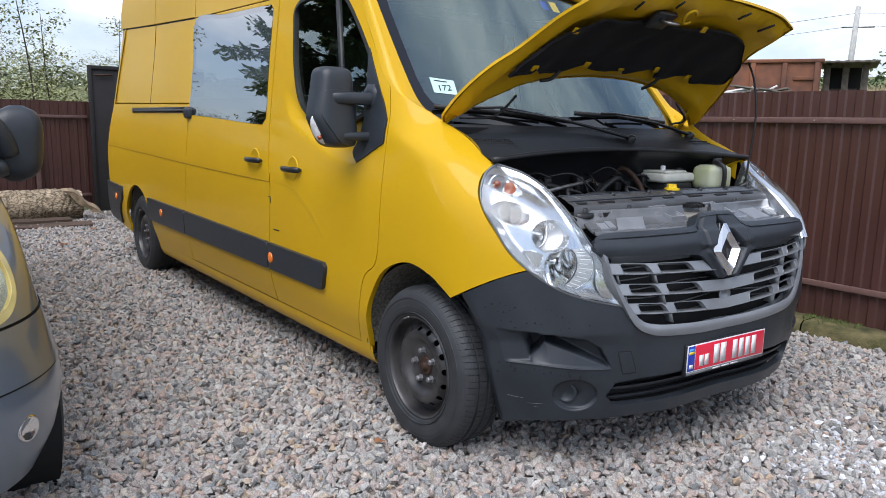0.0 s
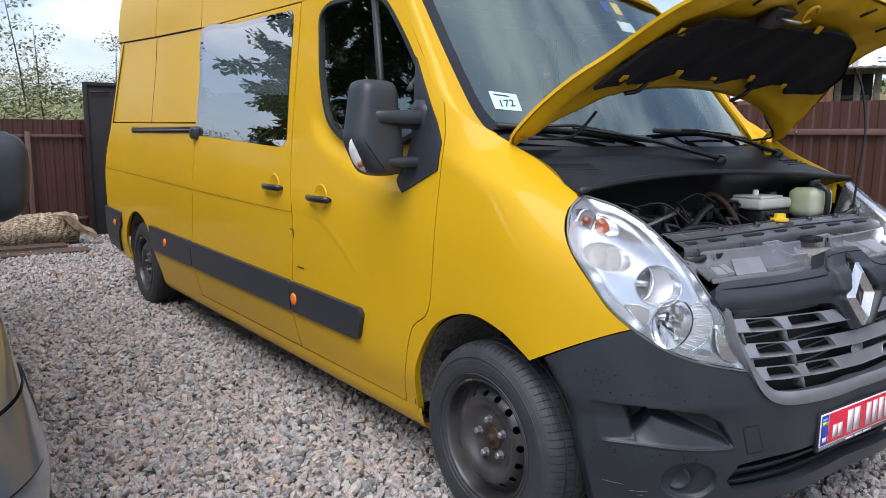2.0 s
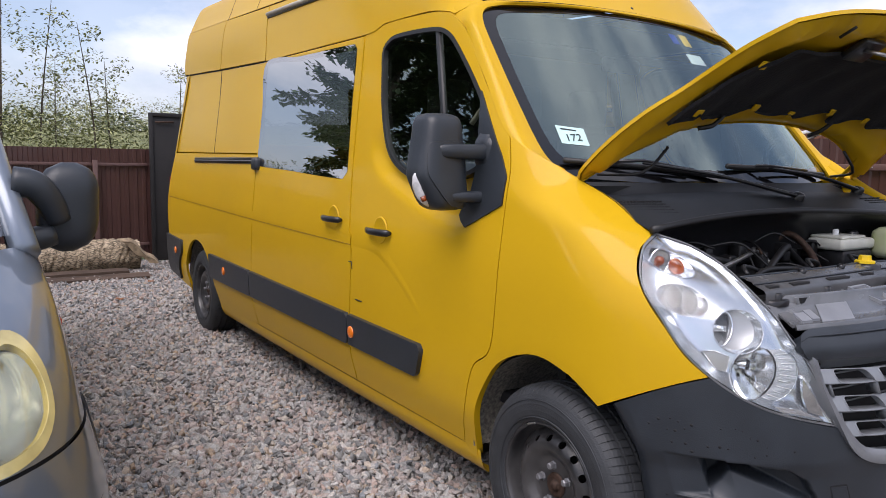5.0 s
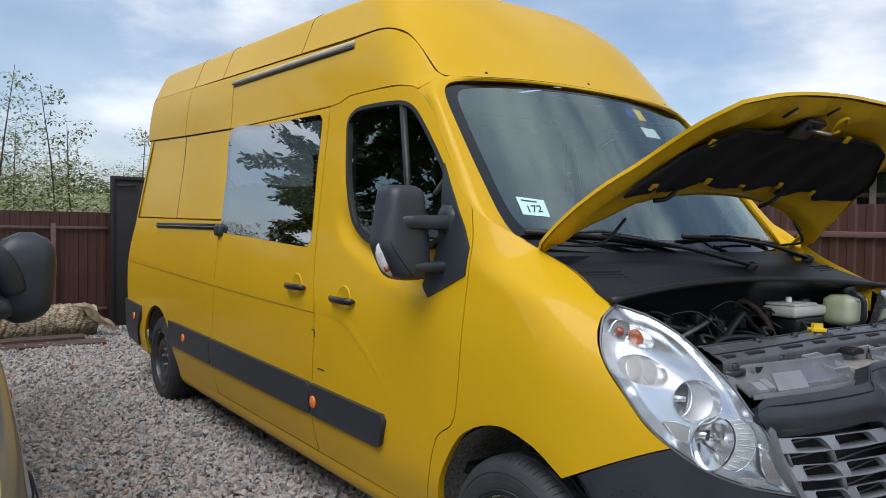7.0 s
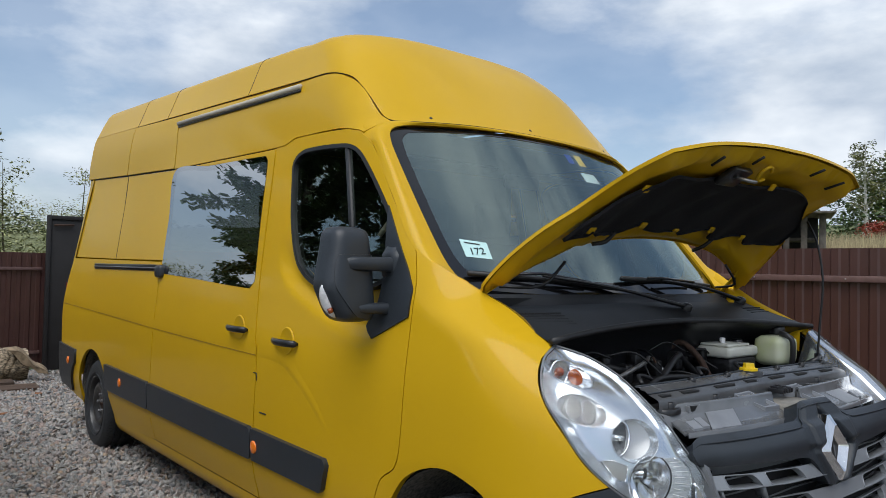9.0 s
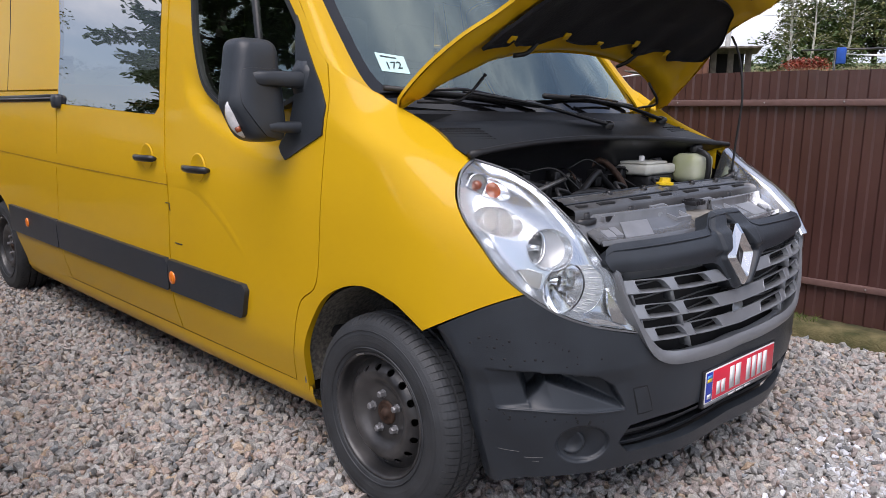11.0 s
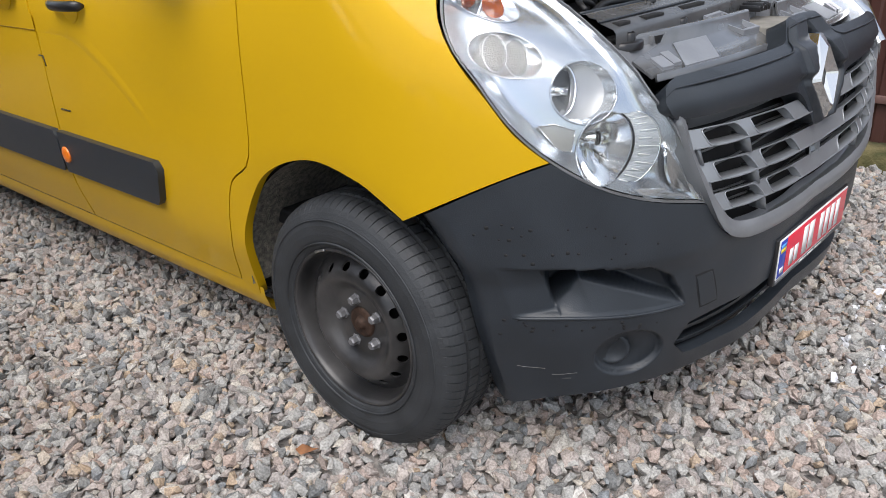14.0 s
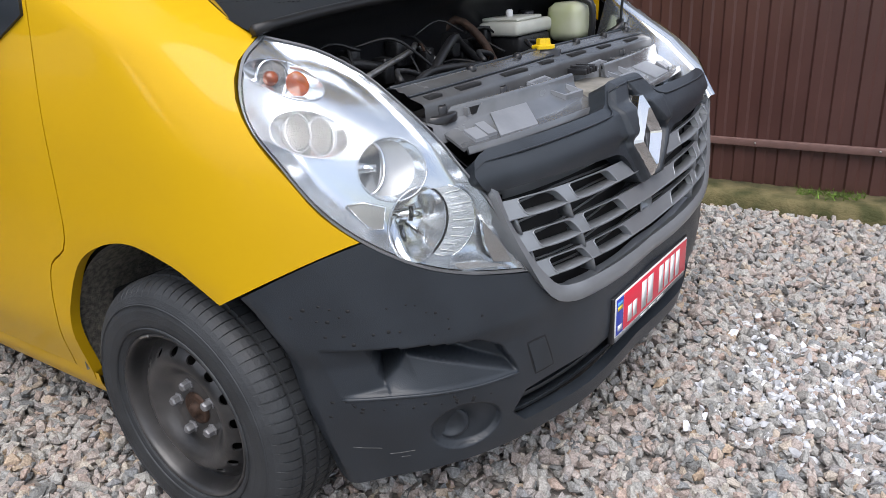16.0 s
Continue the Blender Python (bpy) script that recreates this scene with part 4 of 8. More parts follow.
CAP = []
for j in range(24):
    f = math.sin(math.pi / 2 * j / 23) ** 1.15
    row = []
    for u in us:
        z0 = SEAM_Z(u) + 0.003
        row.append(roof_point(u, z0 + (2.6955 - z0) * f, 0.002))
    x0, zz, y0 = row[-1].x, row[-1].z, row[-1].y
    for k in range(1, 25):
        x = x0 + (-5.08 + 0.22 * f * f - x0) * k / 24
        row.append(Vector((x, y0, zz + 0.047 * max(0.0, -1.3 - x))))
    CAP.append(row)
b = loft(bmesh.new(), CAP, False)
b.normal_update()
if sum(f.normal.z for f in b.faces) < 0:
    bmesh.ops.reverse_faces(b, faces=b.faces[:])
turn_in(b, 0.02)
pair("roof_cap", b, YELLOW)
pair("roof_seam", sweep([roof_point(u, SEAM_Z(u) + 0.0005, -0.003) for u in us] + [Vector((x, -half(x, 2.379 + 0.047 * (-1.3 - x)) + 0.004, 2.378 + 0.047 * (-1.3 - x))) for x in (-1.5, -2.2, -3.0, -4.0, -5.0)], 0.003, 6), DARK)
def cap_line(x):
    out = []
    for row in CAP[:18]:
        for p, q in zip(row[len(us) - 1:], row[len(us):]):
            if q.x <= x <= p.x:
                t = (x - p.x) / (q.x - p.x)
                out.append(p.lerp(q, t))
                break
    return out


for x in (-2.01, -3.30, -3.945):
    pair("roof_joint", sweep(cap_line(x), 0.0025, 5), SEAL)
for u, z in ((-0.62, 2.118), (0.0, 2.145), (0.62, 2.118)):
    p = roof_point(abs(u), z)
    part("roof_screw", turned([(0.008, -0.004), (0.008, 0.002), (0.004, 0.004)], 10, axis_to((0.8, -0.2 if u < 0 else 0.2 if u > 0 else 0, 0.5), (p.x + 0.001, p.y if u < 0 else -p.y, p.z)), cap1=True), SEAL, van)

# ---- windscreen and pillars ----
SCREEN = curve_through([(-0.80, 1.39), (-0.845, 1.46), (-0.850, 1.63), (-0.838, 1.89), (-0.822, 2.01), (-0.77, 2.055), (-0.45, 2.085), (0.0, 2.095), (0.45, 2.085), (0.77, 2.055), (0.822, 2.01), (0.838, 1.89), (0.850, 1.63), (0.845, 1.46), (0.80, 1.39), (0.0, 1.36)], 0.025)
scr = lambda o: (lambda y, z: (screen_x(y, z) + o * 0.78, y, z + o * 0.62))
ws = part("windscreen", patch([SCREEN], scr(0.0), 0.09, 0, outward), GLASS, van, shadow=False)
sh = [(y * 0.945, 1.72 + (z - 1.72) * (0.945 if z > 1.72 else 0.84)) for y, z in SCREEN]
part("screen_border", patch([SCREEN, sh], scr(0.0015), 0.06, 0, outward), FRIT, ws)
# pillar and header in one piece: inner edge along the glass, outer edge along the door and then the roof joint
A_ = [(-0.80, 1.385), (-0.85, 1.46), (-0.856, 1.63), (-0.846, 1.89), (-0.836, 1.985), (-0.812, 2.033), (-0.765, 2.056), (-0.66, 2.070), (-0.54, 2.078), (-0.38, 2.086), (-0.19, 2.092), (0.0, 2.094)]
B_ = [(-0.10, 1.418), (-0.302, 1.525), (-0.48, 1.735), (-0.663, 1.956), (-0.712, 2.010), (-0.722, 2.055)]
inner_edge = [Vector((screen_x(y, z) + 0.012, y, z + 0.008)) for y, z in A_]
outer_edge = [Vector((x, -half(x, z), z)) for x, z in B_] + [roof_point(u, SEAM_Z(u) - 0.001) for u in (0.98, 0.76, 0.52, 0.32, 0.15, 0.0)]
rows = []
for k in range(9):
    t = k / 8
    row = []
    for i in range(len(A_) - 1):
        for q in range(6 if i < len(A_) - 2 else 7):
            f = q / 6
            pt = []
            for E in (inner_edge, outer_edge):
                p0, p1, p2, p3 = E[max(i - 1, 0)], E[i], E[i + 1], E[min(i + 2, len(E) - 1)]
                pt.append(0.5 * (2 * p1 + (p2 - p0) * f + (2 * p0 - 5 * p1 + 4 * p2 - p3) * f * f + (3 * p1 - p0 - 3 * p2 + p3) * f ** 3))
            w = smooth_step((i + f - 3.4) / 2.6)
            bul = math.sin(math.pi * t) * (0.022 * (1 - w) + 0.007 * w)
            row.append(pt[0].lerp(pt[1], t) + Vector((0.6, -0.75, 0.25)).lerp(Vector((0.88, -0.1, 0.42)), w) * bul)
    rows.append(row)
b = loft(bmesh.new(), rows, False)
b.normal_update()
if sum(f.normal.y for f in b.faces) > 0:
    bmesh.ops.reverse_faces(b, faces=b.faces[:])
turn_in(b, 0.012)
pair("windscreen_pillar", b, YELLOW)
pair("pillar_joint", patch([[(-0.86, 1.98), (-0.66, 1.90), (-0.69, 2.02), (-0.70, 2.085), (-0.78, 2.13), (-0.86, 2.20)]], side(-0.006), 0.03, 0, outward), YELLOW)

# ---- bumper ----
half_top = [(0.230, -0.999, 0.697), (0.368, -0.967, 0.770), (0.457, -0.928, 0.816), (0.531, -0.876, 0.848), (0.604, -0.807, 0.789), (0.664, -0.727, 0.752), (0.736, -0.574, 0.713), (0.748, -0.541, 0.664), (0.760, -0.502, 0.625), (0.780, -0.415, 0.594), (0.803, -0.20, 0.575)]
half_low = [(0.769, -0.23, 0.262), (0.700, -0.58, 0.262), (0.605, -0.73, 0.256), (0.512, -0.817, 0.245), (0.370, -0.884, 0.222), (0.352, -0.940, 0.412), (0.335, -0.970, 0.56), (0.285, -0.990, 0.64)]
R = az(*half_top)
Lw = az(*half_low)
loop = R + [(0.0, 0.570)] + [(-a, z) for a, z in R[::-1]] + [(-a, z) for a, z in Lw[::-1]] + [(0.0, 0.264)] + Lw
nR, nL = len(R), len(Lw)
corners = (0, 3, 6, 2 * nR - 6, 2 * nR - 3, 2 * nR, 2 * nR + 4, 2 * nR + 2 * nL - 3)
bl = curve_through(loop, 0.035, True, corners)
HOLLOW = [(1.003, 0.616), (0.905, 0.613), (0.808, 0.608), (0.656, 0.593), (0.580, 0.558), (0.540, 0.505), (0.525, 0.476), (0.600, 0.477), (0.685, 0.479), (0.813, 0.486), (0.935, 0.492), (1.092, 0.491)]
H_TOP, H_LIP = HOLLOW[:7], HOLLOW[6:]
SCOOP = [(1.138, 0.620), (1.003, 0.616), (0.959, 0.512), (0.935, 0.492), (1.092, 0.491)]
RECESS = HOLLOW[:7] + [(0.700, 0.530), (0.875, 0.574), (0.905, 0.545), (0.959, 0.512)]
RIDGE = [(0.525, 0.476), (0.700, 0.530), (0.875, 0.574), (0.905, 0.545), (0.959, 0.512)]
RAMP = RIDGE + [(0.935, 0.492), (0.813, 0.486), (0.685, 0.479)]
FOGC = ang(0.648, -0.712, 0.368), 0.368


def line_dist(q, line):
    """Distance from a point to an open line, angles counted at 0.62 m of radius."""
    q, best = np.array([q[0] * 0.62, q[1]]), 9.0
    for a, b in zip(line, line[1:]):
        a, b = np.array([a[0] * 0.62, a[1]]), np.array([b[0] * 0.62, b[1]])
        t = min(max(float((q - a) @ (b - a)) / float((b - a) @ (b - a)), 0.0), 1.0)
        best = min(best, float(np.linalg.norm(q - a - t * (b - a))))
    return best


def hollow_depth(a, z):
    """How far the air-inlet dummy goes in: a scoop, a deep recess and a ramp that rises from the lip to a ridge."""
    a, q = abs(a), np.array([[abs(a), z]])
    if not (0.50 < a < 1.16 and 0.46 < z < 0.63):
        return 0.0
    if in_poly(q, RECESS)[0]:
        e = line_dist((a, z), RIDGE)
        s = min(1.0, max(0.0, (a - 0.525) / 0.35))
        start = 0.004 + 0.030 * s
        return (start + 0.100 * smooth_step(e / 0.014) * (0.35 + 0.65 * s)) * smooth_step((line_dist((a, z), H_TOP) + 0.001) / 0.006)
    if in_poly(q, RAMP)[0]:
        e1, e2 = line_dist((a, z), H_LIP), line_dist((a, z), RIDGE)
        s = min(1.0, max(0.0, (a - 0.525) / 0.35))
        return 0.030 * s * e1 / (e1 + e2 + 1e-6) + 0.004 * smooth_step(e1 / 0.008)
    if in_poly(q, SCOOP)[0]:
        e1, e2 = line_dist((a, z), [SCOOP[0], SCOOP[4]]), line_dist((a, z), [SCOOP[1], SCOOP[2]])
        return 0.028 * e1 / (e1 + e2 + 1e-6) * smooth_step(line_dist((a, z), [SCOOP[0], SCOOP[1]]) / 0.006) * smooth_step(line_dist((a, z), [SCOOP[4], (0.935, 0.492)]) / 0.008)
    return 0.0


FLARE = pchip([(0.22, 0.41), (0.30, 0.405), (0.368, 0.40), (0.47, 0.398), (0.585, 0.387), (0.66, 0.345), (0.728, 0.29), (0.80, 0.20)])


def flare(x, z):
    """The wheel arch's flared lip turns in by this much."""
    return 0.75 * max(0.0, FLARE(z) - x) if x > 0.0 else 0.0


def bumper_map(a, z):
    d = 0.012 * smooth_step((0.62 - z) / 0.06) * smooth_step((abs(a) - 0.2) / 0.2)
    d += hollow_depth(a, z)
    u, v = (abs(a) - FOGC[0]) / 0.125, (z - FOGC[1]) / 0.066
    r = math.hypot(u, v)
    if r < 1:
        d += 0.016 * smooth_step((1 - r) / 0.10) + 0.026 * (1 - r) * smooth_step((u + 0.8) / 0.9)
    x, y, z = nose(-d)(a, z)
    k = flare(x, z)
    return (x, y + math.copysign(k, -y), z)


slot = curve_through([(-0.50, 0.415), (0.0, 0.43), (0.50, 0.415), (0.55, 0.36), (0.50, 0.318), (0.0, 0.318), (-0.50, 0.318), (-0.55, 0.36)], 0.05)
fine = [(0.50, 0.27), (1.17, 0.27), (1.17, 0.70), (0.50, 0.70)]
bumper = part("front_bumper", patch([shrink(bl, 0.002), slot], bumper_map, 0.035, 0.03, outward, (fine, 0.0055)), PLASTIC, van, "textured black plastic front bumper")
lip = curve_through(H_LIP, 0.02, False)
for s in (1, -1):
    part("hollow_lip", sweep([nose(-0.0125)(s * a, z - 0.001) for a, z in lip], 0.004, 8, taper=[0.002] + [0.004] * (len(lip) - 2) + [0.0008]), PLASTIC, bumper)
SCUFF = mat("pale_scuff", (0.13, 0.13, 0.13), 0.8, var=0.4, scale=90)
for line in ([(0.455, -0.890, 0.345), (0.475, -0.880, 0.343), (0.512, -0.858, 0.341)], [(0.525, -0.848, 0.322), (0.545, -0.833, 0.322), (0.57, -0.81, 0.325)], [(0.545, -0.833, 0.309), (0.56, -0.818, 0.309)]):
    part("scuff", sweep([Vector(bumper_map(*az(p)[0])) + Vector((0.0004, -0.0006, 0)) for p in line], 0.0009, 5), SCUFF, bumper)
rs = random.Random(31)
b = bmesh.new()
for k in range(46):
    a, z = rs.uniform(0.62, 1.22), rs.choice((rs.uniform(0.44, 0.485), rs.uniform(0.63, 0.72)))
    c = Vector(bumper_map(a, z))
    M = axis_to((c.x * 0.8, c.y, 0), c)
    r_ = rs.uniform(0.002, 0.0048)
    turned([(r_, -0.0004), (r_ * 0.8, 0.0006), (0.0, 0.0008)], 8, M @ Matrix.Diagonal((1.3, 1, 1, 1)), b)
tagged(part("dirt_specks", b, DARK, bumper), kind="stuff")
# wheel side flange of the bumper
b = loft(bmesh.new(), [[Vector(bumper_map(ang(*p), p[2])) + Vector((dx, o, 0)) for p in ((0.230, -0.999, 0.697), (0.285, -0.990, 0.64), (0.335, -0.970, 0.56), (0.352, -0.940, 0.412), (0.370, -0.884, 0.222))] for o, dx in ((0.0, 0.001), (0.05, -0.03), (0.12, -0.03))], False)
pair("bumper_flange", b, PLASTIC, bumper)
for s in (1, -1):
    M = axis_to((0.62, -0.75 * s, 0.0), nose(-0.042)(s * (FOGC[0] + 0.045), FOGC[1]))
    part("fog_blank", turned([(0.040, -0.02), (0.040, 0.003), (0.037, 0.006), (0.030, 0.006), (0.028, 0.003), (0.0, 0.003)], 32, M), PLASTIC, bumper)
lpc = curve_through(az((0.739, -0.583, 0.538), (0.758, -0.535, 0.537), (0.763, -0.503, 0.454), (0.743, -0.555, 0.453)), 0.03, True, (0, 1, 2, 3))
part("tow_cover", patch([lpc], nose(-0.010), 0.03, 0.01, outward), PLASTIC, bumper)
part("tow_cover_gap", patch([shrink(lpc, -0.006)], nose(-0.0118), 0.03, 0.004, outward), DARK, bumper)
for z in (0.345, 0.385):
    part("lower_slat", loft(bmesh.new(), [[Vector(nose(-0.03 - dd)(a, z + dz)) for a in [-0.56 + 0.07 * k for k in range(17)]] for dd, dz in ((0, 0.006), (0.03, 0.004), (0.03, -0.006), (0, -0.006), (0, 0.006))], False), PLASTIC, bumper)
# Near-black sheet added behind the slot; its colour gives the inner shade.
part("lower_shade_backing", patch([shrink(slot, -0.06)], nose(-0.065), 0.08, 0, outward), DARK, bumper)

# ---- number plate: plain bars for its characters ----
PM = Matrix.Translation((0.808, 0, 0)) @ Matrix.Rotation(radians(-2.6), 4, "Z")


def pbox(name, x0, x1, y0, y1, z0, z1, m, parent, bev=0.0004):
    return part(name, bx((x0, y0, z0), (x1, y1, z1), bev, PM), m, parent, raw=True)


plate = pbox("number_plate", 0.0, 0.014, -0.268, 0.268, 0.404, 0.534, SMOOTHBLACK, van, 0.003)
pbox("plate_face", 0.014, 0.017, -0.258, 0.258, 0.420, 0.530, WHITE, plate)
pbox("plate_field", 0.017, 0.0180, -0.210, 0.254, 0.424, 0.526, PLATERED, plate, 0.0002)
pbox("plate_band", 0.017, 0.0180, -0.255, -0.213, 0.424, 0.526, BLUE, plate, 0.0002)
pbox("plate_flag", 0.018, 0.0186, -0.250, -0.217, 0.492, 0.504, mat("flag_yellow", (0.8, 0.6, 0.05), 0.4), plate, 0)
pbox("plate_flag", 0.018, 0.0186, -0.250, -0.217, 0.504, 0.516, mat("flag_blue", (0.1, 0.35, 0.8), 0.4), plate, 0)
pbox("plate_bar", 0.018, 0.0186, -0.246, -0.221, 0.434, 0.450, WHITE, plate, 0)
for y, w, z0, z1 in ((-0.196, 0.026, 0.436, 0.482), (-0.162, 0.026, 0.436, 0.482), (-0.104, 0.034, 0.434, 0.514), (-0.060, 0.036, 0.434, 0.514), (0.022, 0.030, 0.434, 0.514), (0.066, 0.030, 0.434, 0.514), (0.110, 0.030, 0.434, 0.514), (0.154, 0.030, 0.434, 0.514)):
    pbox("plate_bar", 0.018, 0.0192, y + 0.012, y + 0.012 + w, z0, z1, WHITE, plate, 0)
pbox("plate_foot", 0.014, 0.0165, -0.256, 0.256, 0.406, 0.418, GREYPL, plate, 0)
for y in (-0.09, -0.03, 0.03):
    pbox("plate_bar", 0.0165, 0.0170, y, y + 0.05, 0.409, 0.415, WHITE, plate, 0)

# ---- grille ----
GO = [(-0.648, 0.915), (-0.631, 0.843), (-0.588, 0.743), (-0.545, 0.664), (-0.502, 0.622), (-0.415, 0.592), (-0.20, 0.574)]
GI = [(-0.630, 0.915), (-0.618, 0.843), (-0.572, 0.752), (-0.526, 0.688), (-0.485, 0.652), (-0.405, 0.634), (-0.20, 0.620)]
def frame_loop(L, zc):
    return curve_through(L + [(0.0, zc)] + [(-y, z) for y, z in L[::-1]], 0.025, True, (0, 2 * len(L)))


OUTER, INNER = frame_loop(GO, 0.569), frame_loop(GI, 0.614)
def frame_map(y, z):
    e = float(near_line(np.array([[y, z]]), INNER)[0])
    return front(0.002 + 0.010 * math.sin(math.pi * min(e / 0.045, 1.0)))(y, z)


surround = part("grille", patch([OUTER, [(y, min(z, 0.910)) for y, z in INNER]], frame_map, 0.012, 0.06, outward), GRILLE, van, "grey plastic radiator grille with three rows of slats")
ymax = lambda z: float(np.interp(z, [0.61, 0.64, 0.668, 0.698, 0.752, 0.843, 0.915], [0.20, 0.45, 0.512, 0.540, 0.578, 0.624, 0.635]))


def opening(y0, y1, low, high):
    """Slanting, round-shouldered opening between a row's lip and its upper edge."""
    h = high(y0) - low(y0)
    k = 1 if y0 < 0 else -1
    a, c = (y0, y1) if k > 0 else (y1, y0)
    pts = [(a + k * 0.010, low(a)), (c, low(c)), (c - k * 0.006, low(c) + 0.30 * h), (c - k * 0.016, low(c) + 0.72 * h), (c - k * 0.032, high(c)), (a + k * 0.004, high(a)), (a - k * 0.003, high(a) - 0.12 * h)]
    return curve_through(pts if k > 0 else pts[::-1], 0.012)


# rows of the slats: lower edge and upper edge at the middle, droop, openings
for z_low, z_top, droop, spans in ((0.814, 0.853, 0.040, ((-0.578, -0.442), (-0.410, -0.215))), (0.727, 0.769, 0.056, ((-0.546, -0.400), (-0.368, -0.165))), (0.652, 0.692, 0.062, ((-0.505, -0.362), (-0.327, -0.140)))):
    low = lambda y, z=z_low, d=droop: z + d * abs(y)
    high = lambda y, z=z_top, d=droop: z + d * abs(y) * 0.95
    spans = spans + tuple((-b_, -a_) for a_, b_ in spans[::-1])
    cuts = [opening(y0, y1, lambda y: low(y) + 0.0030, lambda y: high(y) - 0.0015) for y0, y1 in spans]
    yl, yh = ymax(low(0.55)), ymax(high(0.55))
    band = [(-yl + 2 * yl * k / 24, low(-yl + 2 * yl * k / 24)) for k in range(25)] + [(yh - 2 * yh * k / 24, high(yh - 2 * yh * k / 24)) for k in range(25)]
    band = curve_through(band, 0.02, True, (0, 24, 25, 49))
    tilt = lambda y, z: front(0.004 - 0.016 * smooth_step((z - low(y)) / 0.045))(y, z)
    row = part("grille_slat", patch([band] + cuts, tilt, 0.02, 0.018, outward), GRILLE, surround)
    for cut in cuts:
        part("slat_lip", sweep([tilt(*q) for q in cut + cut[:1]], 0.0021, 5, cap=False), GRILLE, row)
    Y = [-yl * 0.99 + 1.98 * yl * k / 40 for k in range(41)]
    blade = loft(bmesh.new(), [[Vector(front(o)(y, low(y) + dz)) for y in Y] for o, dz in ((0.004, 0.0), (0.0055, 0.0025), (0.002, 0.004), (-0.024, 0.006), (-0.024, 0.003), (0.004, 0.0))], False)
    part("blade", blade, GRILLE, row)
    for y0, y1 in spans:
        for yf in ((y0 - 0.018, y1 + 0.016) if y0 > -0.3 and y0 < 0 else (y0 - 0.018,) if y0 < 0 else (y1 + 0.018, y0 - 0.016) if y1 < 0.3 else (y1 + 0.018,)):
            k = 1 if yf > 0 else -1
            part("fin", loft(bmesh.new(), [[Vector(front(o)(yf + dy - k * 0.012 * dz / 0.04, low(yf) - dz)) for o, dy in ((-0.004, -0.0025), (-0.004, 0.0025), (-0.045, 0.0025), (-0.045, -0.0025))] for dz in (-0.004, 0.040)], True, True, True), GRILLE, row)
part("grille_dish", turned([(0.036, 0.0), (0.034, 0.004), (0.026, -0.010), (0.012, -0.018), (0.0, -0.020)], 24, axis_to((1, 0, 0.05), front(-0.012)(0.0, 0.705))), GRILLE, surround)
# Flat near-black sheet: shade behind the slats put into its colour.
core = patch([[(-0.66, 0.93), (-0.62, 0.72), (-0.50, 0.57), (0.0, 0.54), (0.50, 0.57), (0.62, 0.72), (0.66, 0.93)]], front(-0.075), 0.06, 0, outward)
part("grille_shade_sheet", core, DARK, surround)
for k in range(7):
    z = 0.66 + 0.036 * k
    part("radiator_pipe", sweep([front(-0.068)(y, z + 0.008 * math.sin(y * 9 + k)) for y in [-ymax(z) * 0.95 + ymax(z) * 1.9 * i / 12 for i in range(13)]], 0.003, 5), GREYPL, surround)

# black bar with the raised emblem housing
BT = [(-0.676, 0.945), (-0.664, 0.972), (-0.62, 0.986), (-0.40, 0.990), (-0.175, 0.992), (-0.150, 1.000), (-0.105, 1.038), (-0.08, 1.042)]
BB = [(-0.655, 0.908), (-0.50, 0.902), (-0.25, 0.890), (-0.185, 0.884), (-0.150, 0.866), (-0.075, 0.788), (-0.050, 0.780)]
bar_loop = curve_through(BT + [(-y, z) for y, z in BT[::-1]] + [(-y, z) for y, z in BB] + BB[::-1], 0.02, True, ())
HX = [(-0.085, 1.042), (-0.132, 0.990), (-0.132, 0.888), (-0.055, 0.782), (0.055, 0.782), (0.132, 0.888), (0.132, 0.990), (0.085, 1.042)]


def bar_map(y, z):
    y = y * 0.965 if y > 0 else y
    q = np.array([[y, z]])
    o = 0.004 + 0.016 * smooth_step(min((z - 0.902) / 0.022, (0.990 - z) / 0.016))
    if in_poly(q, HX)[0]:
        o += 0.014 * min(1.0, float(near_line(q, HX)[0]) / 0.007)
    o -= 0.036 * smooth_step((1.24 - abs(y) / 0.094 - abs(z - 0.893) / 0.112) / 0.16)
    x, yy, zz = front(o)(y, min(z, 0.955))
    return (x - max(0.0, z - 0.955) * 0.55, yy, z)


bar = part("bonnet_bar", patch([bar_loop], bar_map, 0.02, 0.05, outward, ([(-0.17, 0.74), (0.17, 0.74), (0.17, 1.06), (-0.17, 1.06)], 0.0055)), PLASTIC, van, "black plastic bar with raised badge housing")
bead = curve_through([(-0.672, 0.955), (-0.645, 0.968), (-0.40, 0.973), (-0.18, 0.975), (-0.155, 0.981), (-0.112, 1.020), (-0.085, 1.028), (0.0, 1.029)], 0.02, False)
for s in (-1, 1):
    part("bar_edge", sweep([Vector(bar_map(-s * y, z)) + Vector((0.001, 0, 0.001)) for y, z in bead], 0.0026, 6, taper=[0.0004 + 0.0022 * min(1.0, k / 5) for k in range(len(bead))]), PLASTIC, bar)
E_C = Vector((0.784, 0.0, 0.893))
HH, HW = 0.104, 0.088


